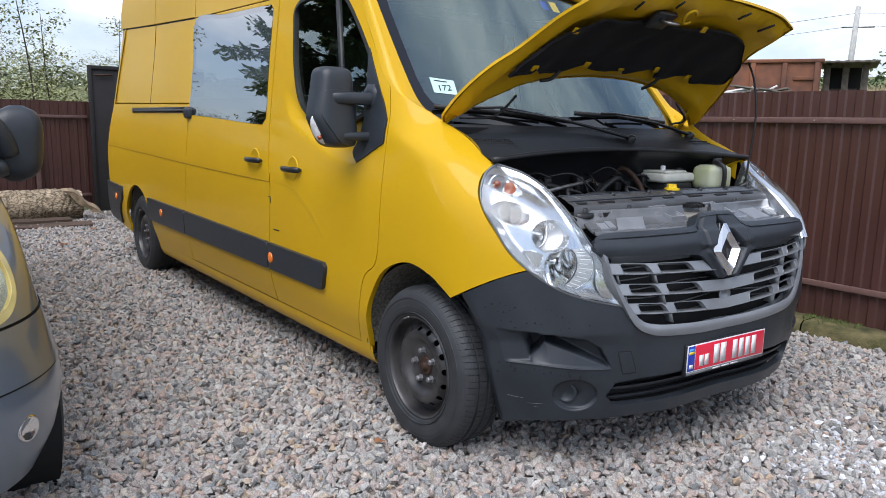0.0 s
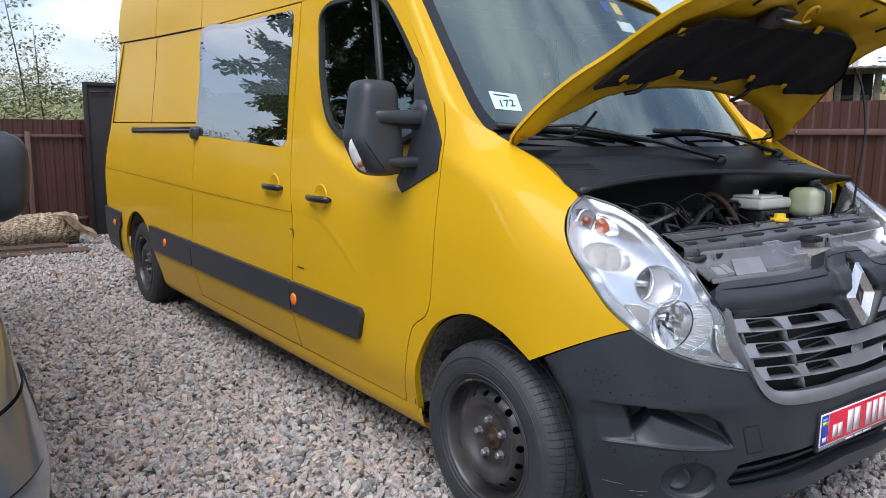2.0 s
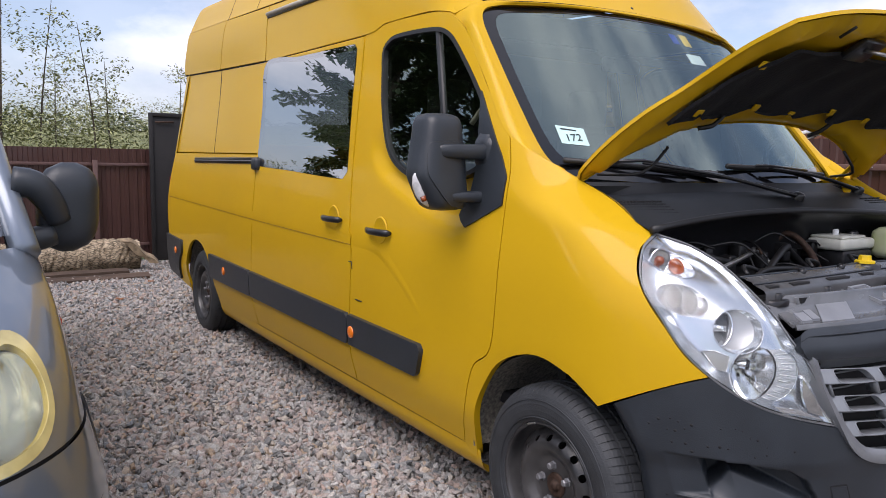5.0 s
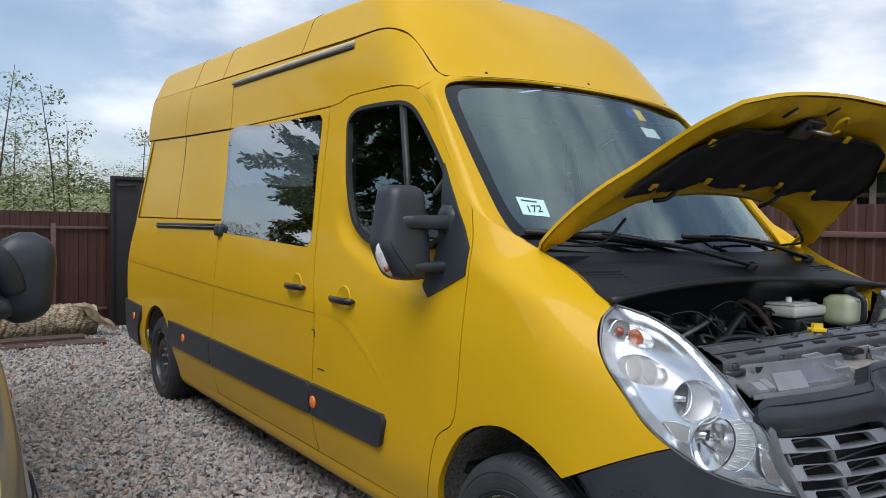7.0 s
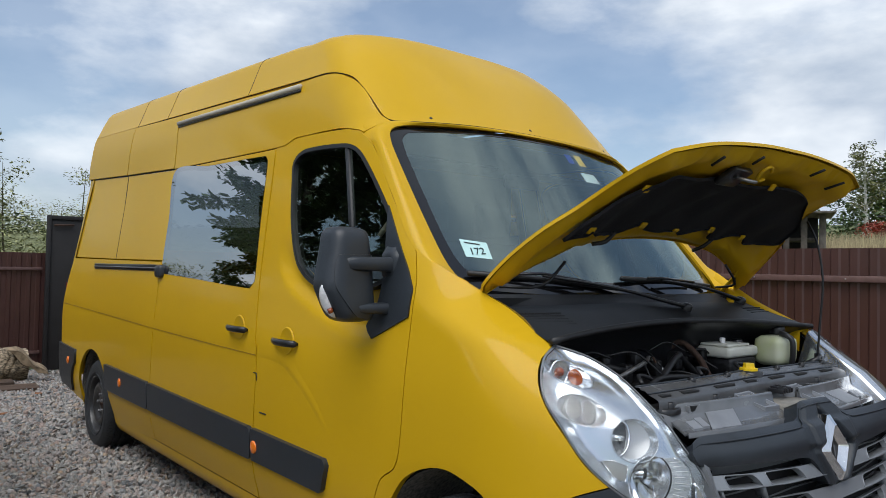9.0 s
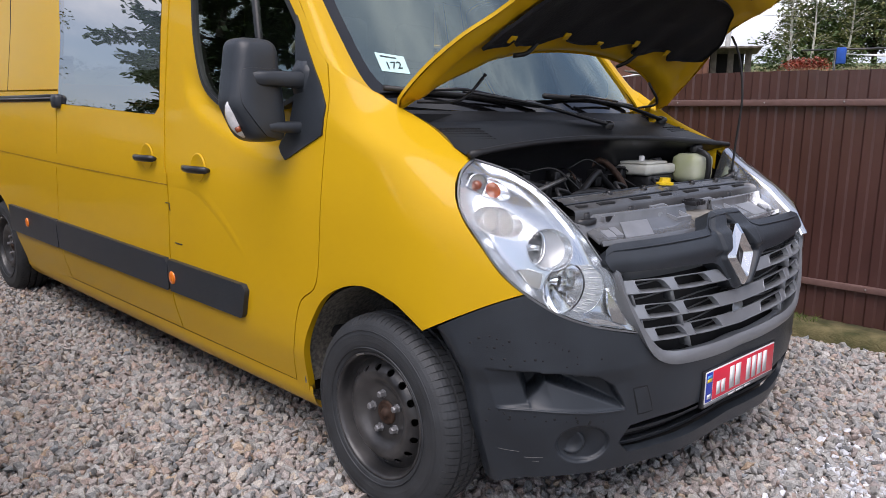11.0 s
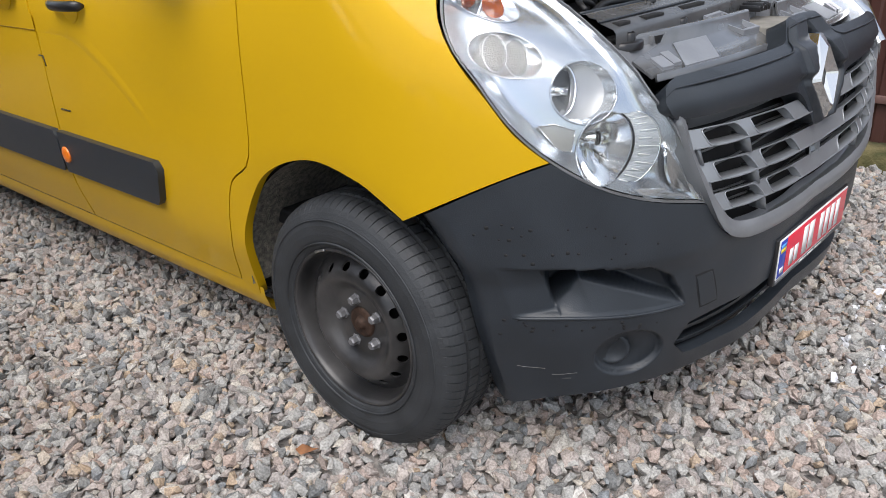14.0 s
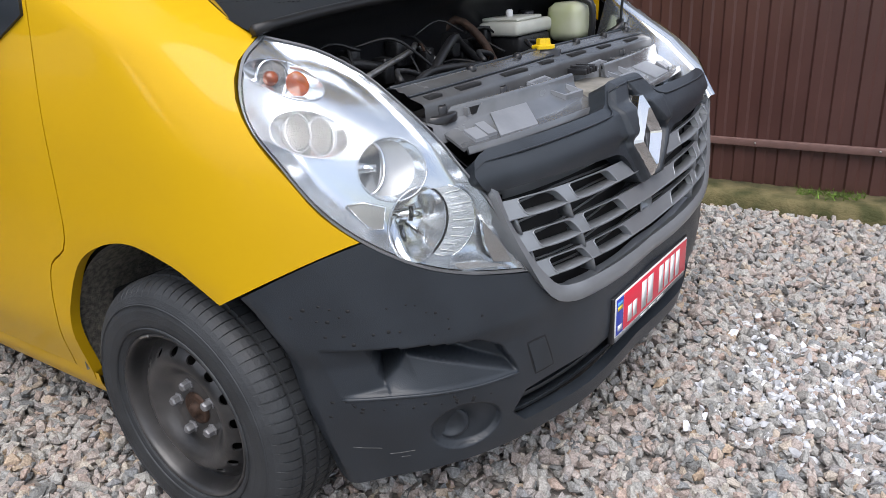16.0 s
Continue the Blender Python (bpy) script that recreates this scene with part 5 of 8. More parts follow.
def badge_ring(k, dx, cut=0.12):
    """Diamond with clipped tips, k times its full size, leaning back with the nose."""
    pts = [(-cut * HW, HH), (-HW, cut * 0.35 * HH), (-HW, -cut * 0.35 * HH), (-cut * HW, -HH), (cut * HW, -HH), (HW, -cut * 0.35 * HH), (HW, cut * 0.35 * HH), (cut * HW, HH)]
    return [E_C + Vector((dx - 0.20 * z * k - 0.05 * abs(y), y * k, z * k)) for y, z in pts]


part("badge", loft(bmesh.new(), [badge_ring(1.0, -0.03), badge_ring(1.0, 0.0), badge_ring(0.70, 0.018), badge_ring(0.44, -0.004)], True, True, False), CHROME, bar, "plain chrome diamond badge", smooth=False)
part("badge_core", loft(bmesh.new(), [badge_ring(0.46, -0.005), badge_ring(0.2, -0.004)], True, False, True), SMOOTHBLACK, bar, smooth=False)


# ---- headlights ----
SMOKE = mat("smoky_reflector", (0.46, 0.465, 0.47), 0.26, metal=0.45, var=0.25, scale=9)
SATIN = mat("satin_lamp_housing", (0.60, 0.635, 0.68), 0.20, metal=0.85, var=0.08, scale=7)
CLEARRIB = mat("ribbed_lamp_glass", (0.62, 0.66, 0.69), 0.16, metal=0.45, var=0.35, scale=30, bump=0.5, bscale=160, stretch=(0.4, 0.4, 3.0))
KNURL = mat("knurled_lamp_glass", (0.48, 0.48, 0.47), 0.15, metal=0.5, var=0.5, scale=220, bump=0.9, bscale=330)


def headlight(sgn):
    flip = (lambda b: b) if sgn > 0 else mirrored
    lp = curve_through(az(*LAMP), 0.025, True, (0, 9))
    h = part("headlight", flip(patch([shrink(lp, -0.001), shrink(lp, 0.004)], nose(-0.002), 0.02, 0.010, outward)), GREYPL, van, "clear headlight unit with chromed reflectors")
    ax = Vector((0.93, -0.34, 0.06)).normalized()
    edge = np.array(lp)

    def depth(a, z):
        e = float(near_line(np.array([[a, z]]), edge)[0])
        return -0.008 - 0.026 * smooth_step(e / 0.05)
    bowl = lambda a, z: nose(depth(a, z))(a, z)
    on = lambda p, o: Vector(nose(o)(ang(*p), p.z))
    # centre, half axes along and across, depth
    lamps = [(Vector((0.336, -0.819, 1.144)), Vector((0.065, 0.0375, -0.028)), Vector((-0.019, 0.031, 0.028)), 0.030), (Vector((0.416, -0.857, 1.047)), Vector((0.0595, 0.0435, -0.014)), Vector((-0.0165, 0.0205, 0.040)), 0.030),
             (Vector((0.545, -0.774, 0.970)), Vector((0.044, 0.0535, -0.009)), Vector((-0.0125, 0.024, 0.058)), 0.045), (Vector((0.588, -0.763, 0.862)), Vector((0.036, 0.046, -0.008)), Vector((0.0025, 0.021, 0.0695)), 0.060)]
    holes, tau = [], [2 * math.pi * k / 36 for k in range(36)]
    for c, U, V, d in lamps:
        holes.append([(ang(*p), p.z) for p in [c + U * math.cos(q) + V * math.sin(q) for q in tau]])
    part("reflector_housing", flip(patch([shrink(lp, 0.006)] + holes, bowl, 0.02, 0, outward)), SATIN, h)
    for i, (c, U, V, d) in enumerate(lamps):
        base = [Vector(bowl(*q)) for q in holes[i]]
        cen = sum(base, Vector()) / len(base)
        at = lambda u, v, o=0.0: cen + U * u + V * v + ax * o
        rings = [base] + [[cen + (p - cen) * s - ax * d * (1 - s * s) for p in base] for s in (0.93, 0.80, 0.60, 0.40, 0.20)]
        part("reflector", flip(loft(bmesh.new(), rings, True, False, True)), CHROME if i in (1, 3) else SILVER, h)
        tube = [p + ax * 0.002 for p in base] + [base[0] + ax * 0.002]
        part("reflector_ring", flip(sweep(tube, 0.0014 if i < 2 else 0.0020, 6, cap=False)), SATIN, h)
        if i == 0:
            part("bulb_dome", flip(turned([(0.0, 0.012), (0.016, 0.010), (0.026, 0.002), (0.031, -0.010)], 24, axis_to(ax, at(-0.22, 0.0, -0.012)))), KNURL, h)
            part("bulb", flip(turned([(0.0, 0.017), (0.011, 0.014), (0.016, 0.004), (0.016, -0.01)], 18, axis_to(ax, at(-0.30, -0.15, -0.010)))), DEEPAMBER, h)
            part("dome_ring", flip(turned([(0.030, -0.004), (0.0325, 0.003), (0.035, -0.004)], 28, axis_to(ax, at(-0.22, 0.0, -0.012)))), CHROME, h)
            b = loft(bmesh.new(), [[at(0.42 + 0.30 * math.cos(q) * s, 0.05 + 0.72 * math.sin(q) * s, -0.016 + 0.010 * (1 - s)) for q in tau[::2]] for s in (1.0, 0.6, 0.2)], True, False, True)
            part("amber_window", flip(b), DEEPAMBER, h)
        elif i == 1:
            for k, (u, v) in enumerate(((-0.24, 0.02), (0.34, -0.02))):
                b = loft(bmesh.new(), [[at(u + 0.30 * math.cos(q) * s * (1.0 if k == 0 else 0.9), v + 0.74 * math.sin(q) * s, o) for q in tau] for s, o in ((1.0, -0.022), (1.0, -0.006), (0.85, 0.0), (0.5, 0.004), (0.15, 0.005))], True, False, True)
                part("knurled_lens", flip(b), KNURL, h)
                part("lens_ring", flip(sweep([at(u + 0.33 * math.cos(q), v + 0.82 * math.sin(q), -0.004) for q in tau + tau[:1]], 0.0009, 6, cap=False)), SATIN, h)
        elif i == 2:
            # smoky panel over most of the bowl, open to one side where the bulb shows
            ring = lambda cu, cv, ru, rv, n=36: [(cu + ru * math.cos(2 * math.pi * k / n), cv + rv * math.sin(2 * math.pi * k / n)) for k in range(n)]
            part("smoky_panel", flip(patch([ring(0.0, 0.0, 0.97, 0.97), ring(-0.52, 0.02, 0.37, 0.76)], lambda u, v: at(u, v, -0.010 - 0.012 * (1 - u * u - v * v)), 0.16, 0.006, lambda c: ax)), SMOKE, h)
            part("panel_ring", flip(sweep([at(-0.52 + 0.385 * math.cos(q), 0.02 + 0.785 * math.sin(q), -0.010) for q in tau + tau[:1]], 0.003, 6, cap=False)), CHROME, h)
            part("bulb", flip(sweep([at(-0.80, -0.02, -0.026), at(-0.30, 0.0, -0.020)], 0.010, 10)), CHROME, h)
        else:
            part("bulb", flip(sweep([at(-0.75, 0.22, -0.030), at(-0.1, 0.24, -0.022), at(0.28, 0.25, -0.020)], 0.013, 12, taper=[0.009, 0.013, 0.011])), CHROME, h)
            part("bulb_tip", flip(sweep([at(-0.16, 0.24, -0.020), at(-0.02, 0.24, -0.018)], 0.0155, 12)), SMOOTHBLACK, h)
            for k in range(7):
                u = -0.62 + 0.2 * k
                part("facet", flip(loft(bmesh.new(), [[at(u + du, v * math.sqrt(max(0.0, 1 - u * u)), -0.012 - 0.034 * (1 - u * u - 0.8 * v * v)) for v in (-0.95, -0.6, -0.2)] for du in (0.0, 0.02)], False)), SMOOTHBLACK if k in (2, 5) else SILVER, h)
            # ribbed crescent beside the main beam
            arc = [-1.25 + 2.5 * k / 24 for k in range(25)]
            inner_ = [at(1.03 * math.cos(q), 1.03 * math.sin(q), 0.003) for q in arc]
            outer_ = [at(0.86 + 1.22 * math.cos(q * 1.22), 1.05 * math.sin(q * 1.22), -0.002) for q in arc]
            part("ribbed_lens", flip(loft(bmesh.new(), [inner_, [a_.lerp(b_, 0.5) + ax * 0.004 for a_, b_ in zip(inner_, outer_)], outer_], False)), CLEARRIB, h)
            part("beam_edge", flip(sweep(inner_, 0.0022, 6)), SMOOTHBLACK, h)
            part("crescent_edge", flip(sweep(outer_, 0.0025, 6)), CHROME, h)
            for k in range(3, 22):
                if k % 2:
                    a_, b_ = inner_[k].lerp(outer_[k], 0.12 + 0.10 * ((k * 7) % 5) / 4), inner_[k].lerp(outer_[k], 0.50 + 0.40 * ((k * 3) % 4) / 3)
                    part("rib", flip(sweep([a_ + ax * 0.005, b_ + ax * 0.004], 0.0011, 5)), WHITE, h)
    # facets round the lower beams
    tri = [(0.492, -0.856, 0.915), (0.520, -0.842, 0.918), (0.552, -0.815, 0.905), (0.548, -0.822, 0.862), (0.530, -0.845, 0.866)]
    part("side_facet", flip(patch([az(*tri)], lambda a, z: nose(-0.0255 + 0.02 * (z - 0.89))(a, z), 0.02, 0.006, outward)), SMOKE, h)
    part("facet_edge", flip(sweep([on(Vector(p), -0.024) for p in tri + tri[:1]], 0.0016, 6)), CHROME, h)
    for pts, o, m in (([(0.660, -0.648, 0.850), (0.682, -0.620, 0.800), (0.697, -0.592, 0.742), (0.680, -0.640, 0.758), (0.668, -0.652, 0.800)], -0.012, CHROME), ([(0.632, -0.720, 0.775), (0.672, -0.665, 0.765), (0.700, -0.600, 0.735), (0.650, -0.705, 0.752)], -0.010, SILVER)):
        part("corner_facet", flip(patch([az(*pts)], lambda a, z: nose(o - 0.25 * (z - 0.79) ** 2)(a, z), 0.02, 0.010, outward)), m, h)
    part("lens", flip(patch([shrink(lp, 0.005)], nose(0.003), 0.03, 0.0, outward)), LENS, h, shadow=False)


for s in (1,):
    ed = [(0.700, -0.630, 0.900), (0.630, -0.680, 0.980), (0.527, -0.690, 1.072), (0.42, -0.694, 1.142), (0.335, -0.728, 1.188), (0.262, -0.80, 1.222)]
    b = loft(bmesh.new(), [[Vector((x - dx, s * (y + dy), z - dz)) for x, y, z in ed] for dx, dy, dz in ((0.004, 0.004, 0.004), (0.010, 0.022, 0.010), (0.014, 0.030, 0.040), (0.03, 0.060, 0.060), (0.05, 0.075, 0.22))], False)
    part("headlight_flange", b, SMOOTHBLACK, van)
b = loft(bmesh.new(), [[Vector((x + 0.030 - dx, -y - dy, z - dz)) for x, y, z in ed] for dx, dy, dz in ((0.002, -0.004, 0.001), (0.004, 0.030, 0.002), (0.010, 0.042, 0.014), (0.05, 0.060, 0.20))], False)
part("headlight_flange", b, SATIN, van)
headlight(1)
headlight(-1)


# ---- wheels ----
BOLT = mat("dull_bolt_steel", (0.25, 0.25, 0.26), 0.5, metal=0.5, var=0.3, scale=60)
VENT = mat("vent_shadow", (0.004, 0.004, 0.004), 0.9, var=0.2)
RIM_Z = pchip([(0.034, 0.056), (0.060, 0.060), (0.090, 0.061), (0.104, 0.070), (0.122, 0.086), (0.138, 0.092), (0.150, 0.090), (0.166, 0.078), (0.182, 0.060), (0.196, 0.052)])


def tyre_mesh(M):
    """Tyre with rounded shoulders; cross grooves cut its tread into blocks."""
    R_ = 0.347
    prof = [(0.206, 0.070), (0.214, 0.098), (0.226, 0.108), (0.246, 0.1145), (0.262, 0.117), (0.284, 0.117), (0.302, 0.113), (0.316, 0.1065), (0.326, 0.100), (0.335, 0.091), (0.342, 0.079), (R_ - 0.001, 0.066)]
    for g in (0.046, 0.0, -0.046):
        prof += [(R_, g + 0.0065), (R_ - 0.009, g + 0.004), (R_ - 0.009, g - 0.004), (R_, g - 0.0065)]
    prof += [(R_ - 0.001, -0.066), (0.342, -0.079), (0.335, -0.091), (0.325, -0.10), (0.29, -0.115), (0.24, -0.11), (0.206, -0.07)]
    n, vs = 84, []
    for k in range(n):
        for f, cut in ((0.0, 0.0), (0.40, 0.0), (0.84, 0.0), (0.87, 1.0), (0.97, 1.0)):
            ring = []
            for r, h in prof:
                a = 2 * math.pi * (k + f + 5.0 * h + (0.4 if h < 0 else 0.0)) / n
                q = r - 0.0035 * cut * smooth_step((r - 0.322) / 0.010)
                ring.append(M @ Vector((q * math.cos(a), q * math.sin(a), h)))
            vs.append(ring)
    return loft(bmesh.new(), vs + [vs[0]], False)


def rim_mesh(M):
    """Pressed disc with sixteen openings in its flank, and the rim round it."""
    ring = lambda r, n: [(r * math.cos(2 * math.pi * k / n), r * math.sin(2 * math.pi * k / n)) for k in range(n)]
    holes = []
    for k in range(16):
        c = 2 * math.pi * (k + 0.3) / 16
        holes.append([((0.1645 + 0.0105 * math.cos(q)) * math.cos(c + 0.083 * math.sin(q)), (0.1645 + 0.0105 * math.cos(q)) * math.sin(c + 0.083 * math.sin(q))) for q in [2 * math.pi * j / 14 for j in range(14)]])
    f = lambda x, y: M @ Vector((x, y, RIM_Z(math.hypot(x, y))))
    up = lambda c: M.to_3x3() @ Vector((0, 0, 1))
    b = patch([ring(0.196, 96), ring(0.036, 32)] + holes, f, 0.012, 0.005, up)
    turned([(0.196, 0.052), (0.2005, 0.058), (0.204, 0.072), (0.207, 0.090), (0.2105, 0.101), (0.2155, 0.107), (0.2205, 0.105), (0.222, 0.092)], 72, M, b)
    return b


def wheel(at, sgn, steer=0.0):
    w = new("wheel")
    w.parent = van
    M = Matrix.Translation(at) @ Matrix.Rotation(radians(steer), 4, "Z") @ axis_to((0, -sgn, 0), (0, 0, 0))
    part("tyre", tyre_mesh(M), RUBBER, w, raw=True, smooth=False)
    for q in (0.236, 0.296):
        part("sidewall_rib", turned([(q, 0.1125), (q + 0.002, 0.1185 if q < 0.25 else 0.1175), (q + 0.004, 0.1130)], 72, M), RUBBER, w, raw=True)
    part("rim", rim_mesh(M), RIM, w, "black pressed-steel wheel", raw=True)
    # Near-black disc paints the shade seen through the rim's openings.
    part("vent_shade_disc", turned([(0.192, 0.020), (0.192, 0.034), (0.10, 0.036), (0.0, 0.036)], 40, M), VENT, w, raw=True)
    part("balance_weight", sweep([M @ Vector((0.2165 * math.cos(a), 0.2165 * math.sin(a), 0.108)) for a in [1.85 + 0.026 * k for k in range(8)]], 0.004, 6), STEEL, w, raw=True)
    part("hub", turned([(0.044, 0.054), (0.042, 0.062), (0.034, 0.064), (0.020, 0.060), (0.017, 0.068), (0.012, 0.076), (0.0, 0.076)], 24, M), RUST, w, "rusty hub centre", raw=True)
    for k in range(5):
        mm = M @ Matrix.Rotation(2 * math.pi * k / 5 + 3.02, 4, "Z") @ Matrix.Translation((0.067, 0, 0.058))
        part("wheel_bolt", turned([(0.0165, 0.0), (0.0165, 0.005), (0.0125, 0.007), (0.0125, 0.022), (0.009, 0.026), (0.0, 0.026)], 6, mm), BOLT, w, smooth=False, raw=True)
    return w


for x, zc in ((0.005, 0.349), (RA, 0.352)):
    for s in (1, -1):
        wheel((x, (-0.890 if x > -1 else -0.862) * s, zc), s)
for x in (0.0 - 0.03, RA):
    arc = [(x + (0.425 if x > -1 else 0.45) * math.cos(a), 0.36 + (0.425 if x > -1 else 0.45) * math.sin(a)) for a in [math.pi * (0.27 + 0.75 * k / 26) for k in range(27)]]
    b = loft(bmesh.new(), [[Vector((px, max(y, -0.86) if px > x + 0.10 else y, pz)) for px, pz in arc] for y in (-0.965, -0.90, -0.75, -0.56)] + [[Vector((x, -0.56, 0.4)) for _ in arc]], False)
    pair("arch_liner", b, LINER)


# ---- door mirror ----
def mirror_unit():
    m = part("door_mirror", bmesh.new(), PLASTIC, door_r, "black plastic door mirror on two arms")
    z0, z1 = 1.256, 1.612

    def shell(u, t, off=0.0):
        """Round the housing: u, the angle from straight ahead (outwards negative), and the height from 0 to 1."""
        outer = -1.228 + 0.034 * smooth_step((t - 0.30) / 0.65) + 0.052 * min(1.0, max(0.0, (0.36 - t) / 0.34))
        inner_ = -1.034 - 0.004 * t
        cy, hy = (outer + inner_) / 2, (inner_ - outer) / 2
        k = max(1e-4, 1 - abs(2 * t - 1) ** 11.0) ** 0.32
        c, s = math.cos(u), math.sin(u)
        q = 0.30 if c <= 0 else 0.62 if s < 0 else 0.34
        fx = (0.095 if c > 0 else 0.055) * (1.0 - 0.12 * t)
        p = Vector((-0.505 - 0.030 * t + math.copysign(abs(c) ** q, c) * fx * k, cy + math.copysign(abs(s) ** (0.62 if s < 0 and c > 0 else 0.40), s) * hy * k, z0 + (z1 - z0) * t))
        return p + Vector((c * 0.8, s, (2 * t - 1) ** 3)).normalized() * off
    U = [-math.pi + 2 * math.pi * j / 40 for j in range(40)]
    T = [0.0, 0.004, 0.012, 0.03, 0.06, 0.10, 0.16, 0.23, 0.30, 0.36, 0.44, 0.54, 0.64, 0.74, 0.82, 0.88, 0.92, 0.95, 0.97, 0.985, 0.995, 1.0]
    part("mirror_shell", loft(bmesh.new(), [[shell(u, t) for u in U] for t in T], True, True, True), PLASTIC, m)
    # raised front cover that runs on into the upper arm
    lp = curve_through([(-0.62, 0.690), (0.2, 0.700), (1.38, 0.700), (1.38, 0.40), (1.32, 0.06), (0.6, 0.04), (0.05, 0.05), (-0.30, 0.19), (-0.66, 0.42), (-0.74, 0.56), (-0.72, 0.65)], 0.05, True, (2, 4))
    part("mirror_cover", patch([lp], lambda u, t: shell(u, t, 0.006), 0.07, 0.010, lambda c: Vector((1, 0, 0))), PLASTIC, m)
    part("cover_edge", sweep([shell(u, t, 0.003) for u, t in lp + lp[:1]], 0.0022, 6, cap=False), SMOOTHBLACK, m)
    for zl, zh, xw in ((1.444, 1.502, 0.050), (1.286, 1.330, 0.042)):
        path = curve_through([(-0.446, -1.160), (-0.426, -1.120), (-0.414, -1.060), (-0.405, -1.000), (-0.395, -0.935)], 0.010, False)
        rows = []
        for i, (x, y) in enumerate(path):
            f = i / (len(path) - 1)
            a, b_ = zl + 0.006 * (1 - f), zh - 0.004 * (1 - f)
            rows.append([Vector((x + dx, y, z)) for dx, z in ((0.004, a), (0.012, a + 0.006), (0.012, b_ - 0.008), (0.002, b_), (-xw, b_), (-xw - 0.006, b_ - 0.008), (-xw - 0.006, a + 0.006), (-xw, a))])
        part("mirror_arm", loft(bmesh.new(), rows, True, True, True), PLASTIC, m)
    # foot on the sail: a block at each arm with a hollow scooped out between
    rows = []
    for k in range(25):
        z = 1.235 + 0.330 * k / 24
        dent = math.exp(-((z - 1.385) / 0.036) ** 2)
        y = -0.990 + 0.025 * dent + 0.030 * smooth_step((z - 1.50) / 0.06) + 0.028 * smooth_step((1.285 - z) / 0.05)
        edge_x = -0.325 - 0.72 * max(0.0, z - 1.45)      # stays inside the sail
        rows.append([Vector((min(x, edge_x), yy, z)) for x, yy in ((-0.475, -0.955), (-0.470, y + 0.012), (-0.455, y), (-0.395, y + 0.004), (-0.372, y + 0.020), (-0.345, -0.955))])
    part("mirror_foot", loft(bmesh.new(), rows, False, False, False), PLASTIC, m)
    # clear repeater along the lower outer edge
    rp = [shell(-1.42 - 0.08 * math.sin(math.pi * k / 10), 0.385 - 0.335 * k / 10, -0.002) for k in range(11)]
    part("repeater", sweep(rp, 0.020, 12, taper=[0.004, 0.010, 0.015, 0.019, 0.021, 0.022, 0.022, 0.021, 0.018, 0.013, 0.006]), LAMPWHITE, m, "clear side repeater lens")
    part("repeater_bulb", sweep([shell(-1.30, 0.16, 0.012), shell(-1.30, 0.12, 0.012)], 0.010, 10), DEEPAMBER, m)
    part("mirror_glass", bx((-0.558, -1.165, 1.30), (-0.554, -1.075, 1.56), 0.001), MIRROR, m)


LAMPWHITE = mat("clear_lamp_plastic", (0.66, 0.66, 0.66), 0.12, var=0.25, scale=60, coat=0.8)
mirror_unit()

# ---- bonnet, raised on its hinges ----
def bonnet_z(x, y):
    q = (x + 0.05) / 0.75
    return 1.40 - 0.15 * q - 0.25 * q * abs(q) - (0.035 + 0.065 * max(q, 0.0)) * (y / 0.8) ** 2


HINGE, OPEN = Vector((-0.075, 0, 1.385)), 63.0
LIFT = Matrix.Translation(HINGE) @ Matrix.Rotation(radians(-OPEN), 4, "Y") @ Matrix.Translation(-HINGE)


def bonnet(off):
    def f(x, y):
        z = bonnet_z(x, y) + 0.045 * smooth_step(1 - abs(y / 0.86) ** 2.2) * smooth_step((x + 0.10) / 0.25) * smooth_step((0.72 - x) / 0.30)
        p = LIFT @ (Vector((x, y, z)) - Vector((0.50, 0.18 * y, 0.84)).normalized() * off)
        return p + Vector((0.035 * max(0.0, y), 0, 0.02 * max(0.0, y)))
    return f


HB = [(-0.075, -0.835), (-0.03, -0.870), (0.12, -0.850), (0.25, -0.800), (0.335, -0.735), (0.43, -0.705), (0.53, -0.695), (0.625, -0.665), (0.675, -0.50), (0.705, -0.25), (0.715, 0.0)]
hb = curve_through(HB + [(x, -y) for x, y in HB[:-1][::-1]] + [(0.02, 0.72), (0.135, 0.45), (0.185, 0.0), (0.135, -0.45), (0.02, -0.72)], 0.035, True, (0, 7, 13, 20))
up_out = lambda c: LIFT.to_3x3() @ Vector((0.4, 0, 1))
bon = part("bonnet", patch([hb], bonnet(0.0), 0.045, 0.012, up_out), YELLOW, van, "yellow bonnet propped wide open", raw=True)


def inner_map(x, y):
    e = float(near_line(np.array([[x, y]]), hb)[0])
    rib = 0.008 * math.cos(y * 21) * smooth_step((x - 0.52) / 0.06) + 0.003 * noise.noise(Vector((x * 7, y * 7, 2)))
    # a pressed channel runs along the edge, inside a flat hem
    return bonnet(0.010 + 0.030 * smooth_step((e - 0.022) / 0.022) - 0.010 * smooth_step((e - 0.075) / 0.02) + rib * smooth_step(e / 0.05))(x, y)


dn_out = lambda c: -up_out(c)
part("bonnet_frame", patch([shrink(hb, 0.012)], inner_map, 0.03, 0, dn_out), YELLOW, bon, raw=True)
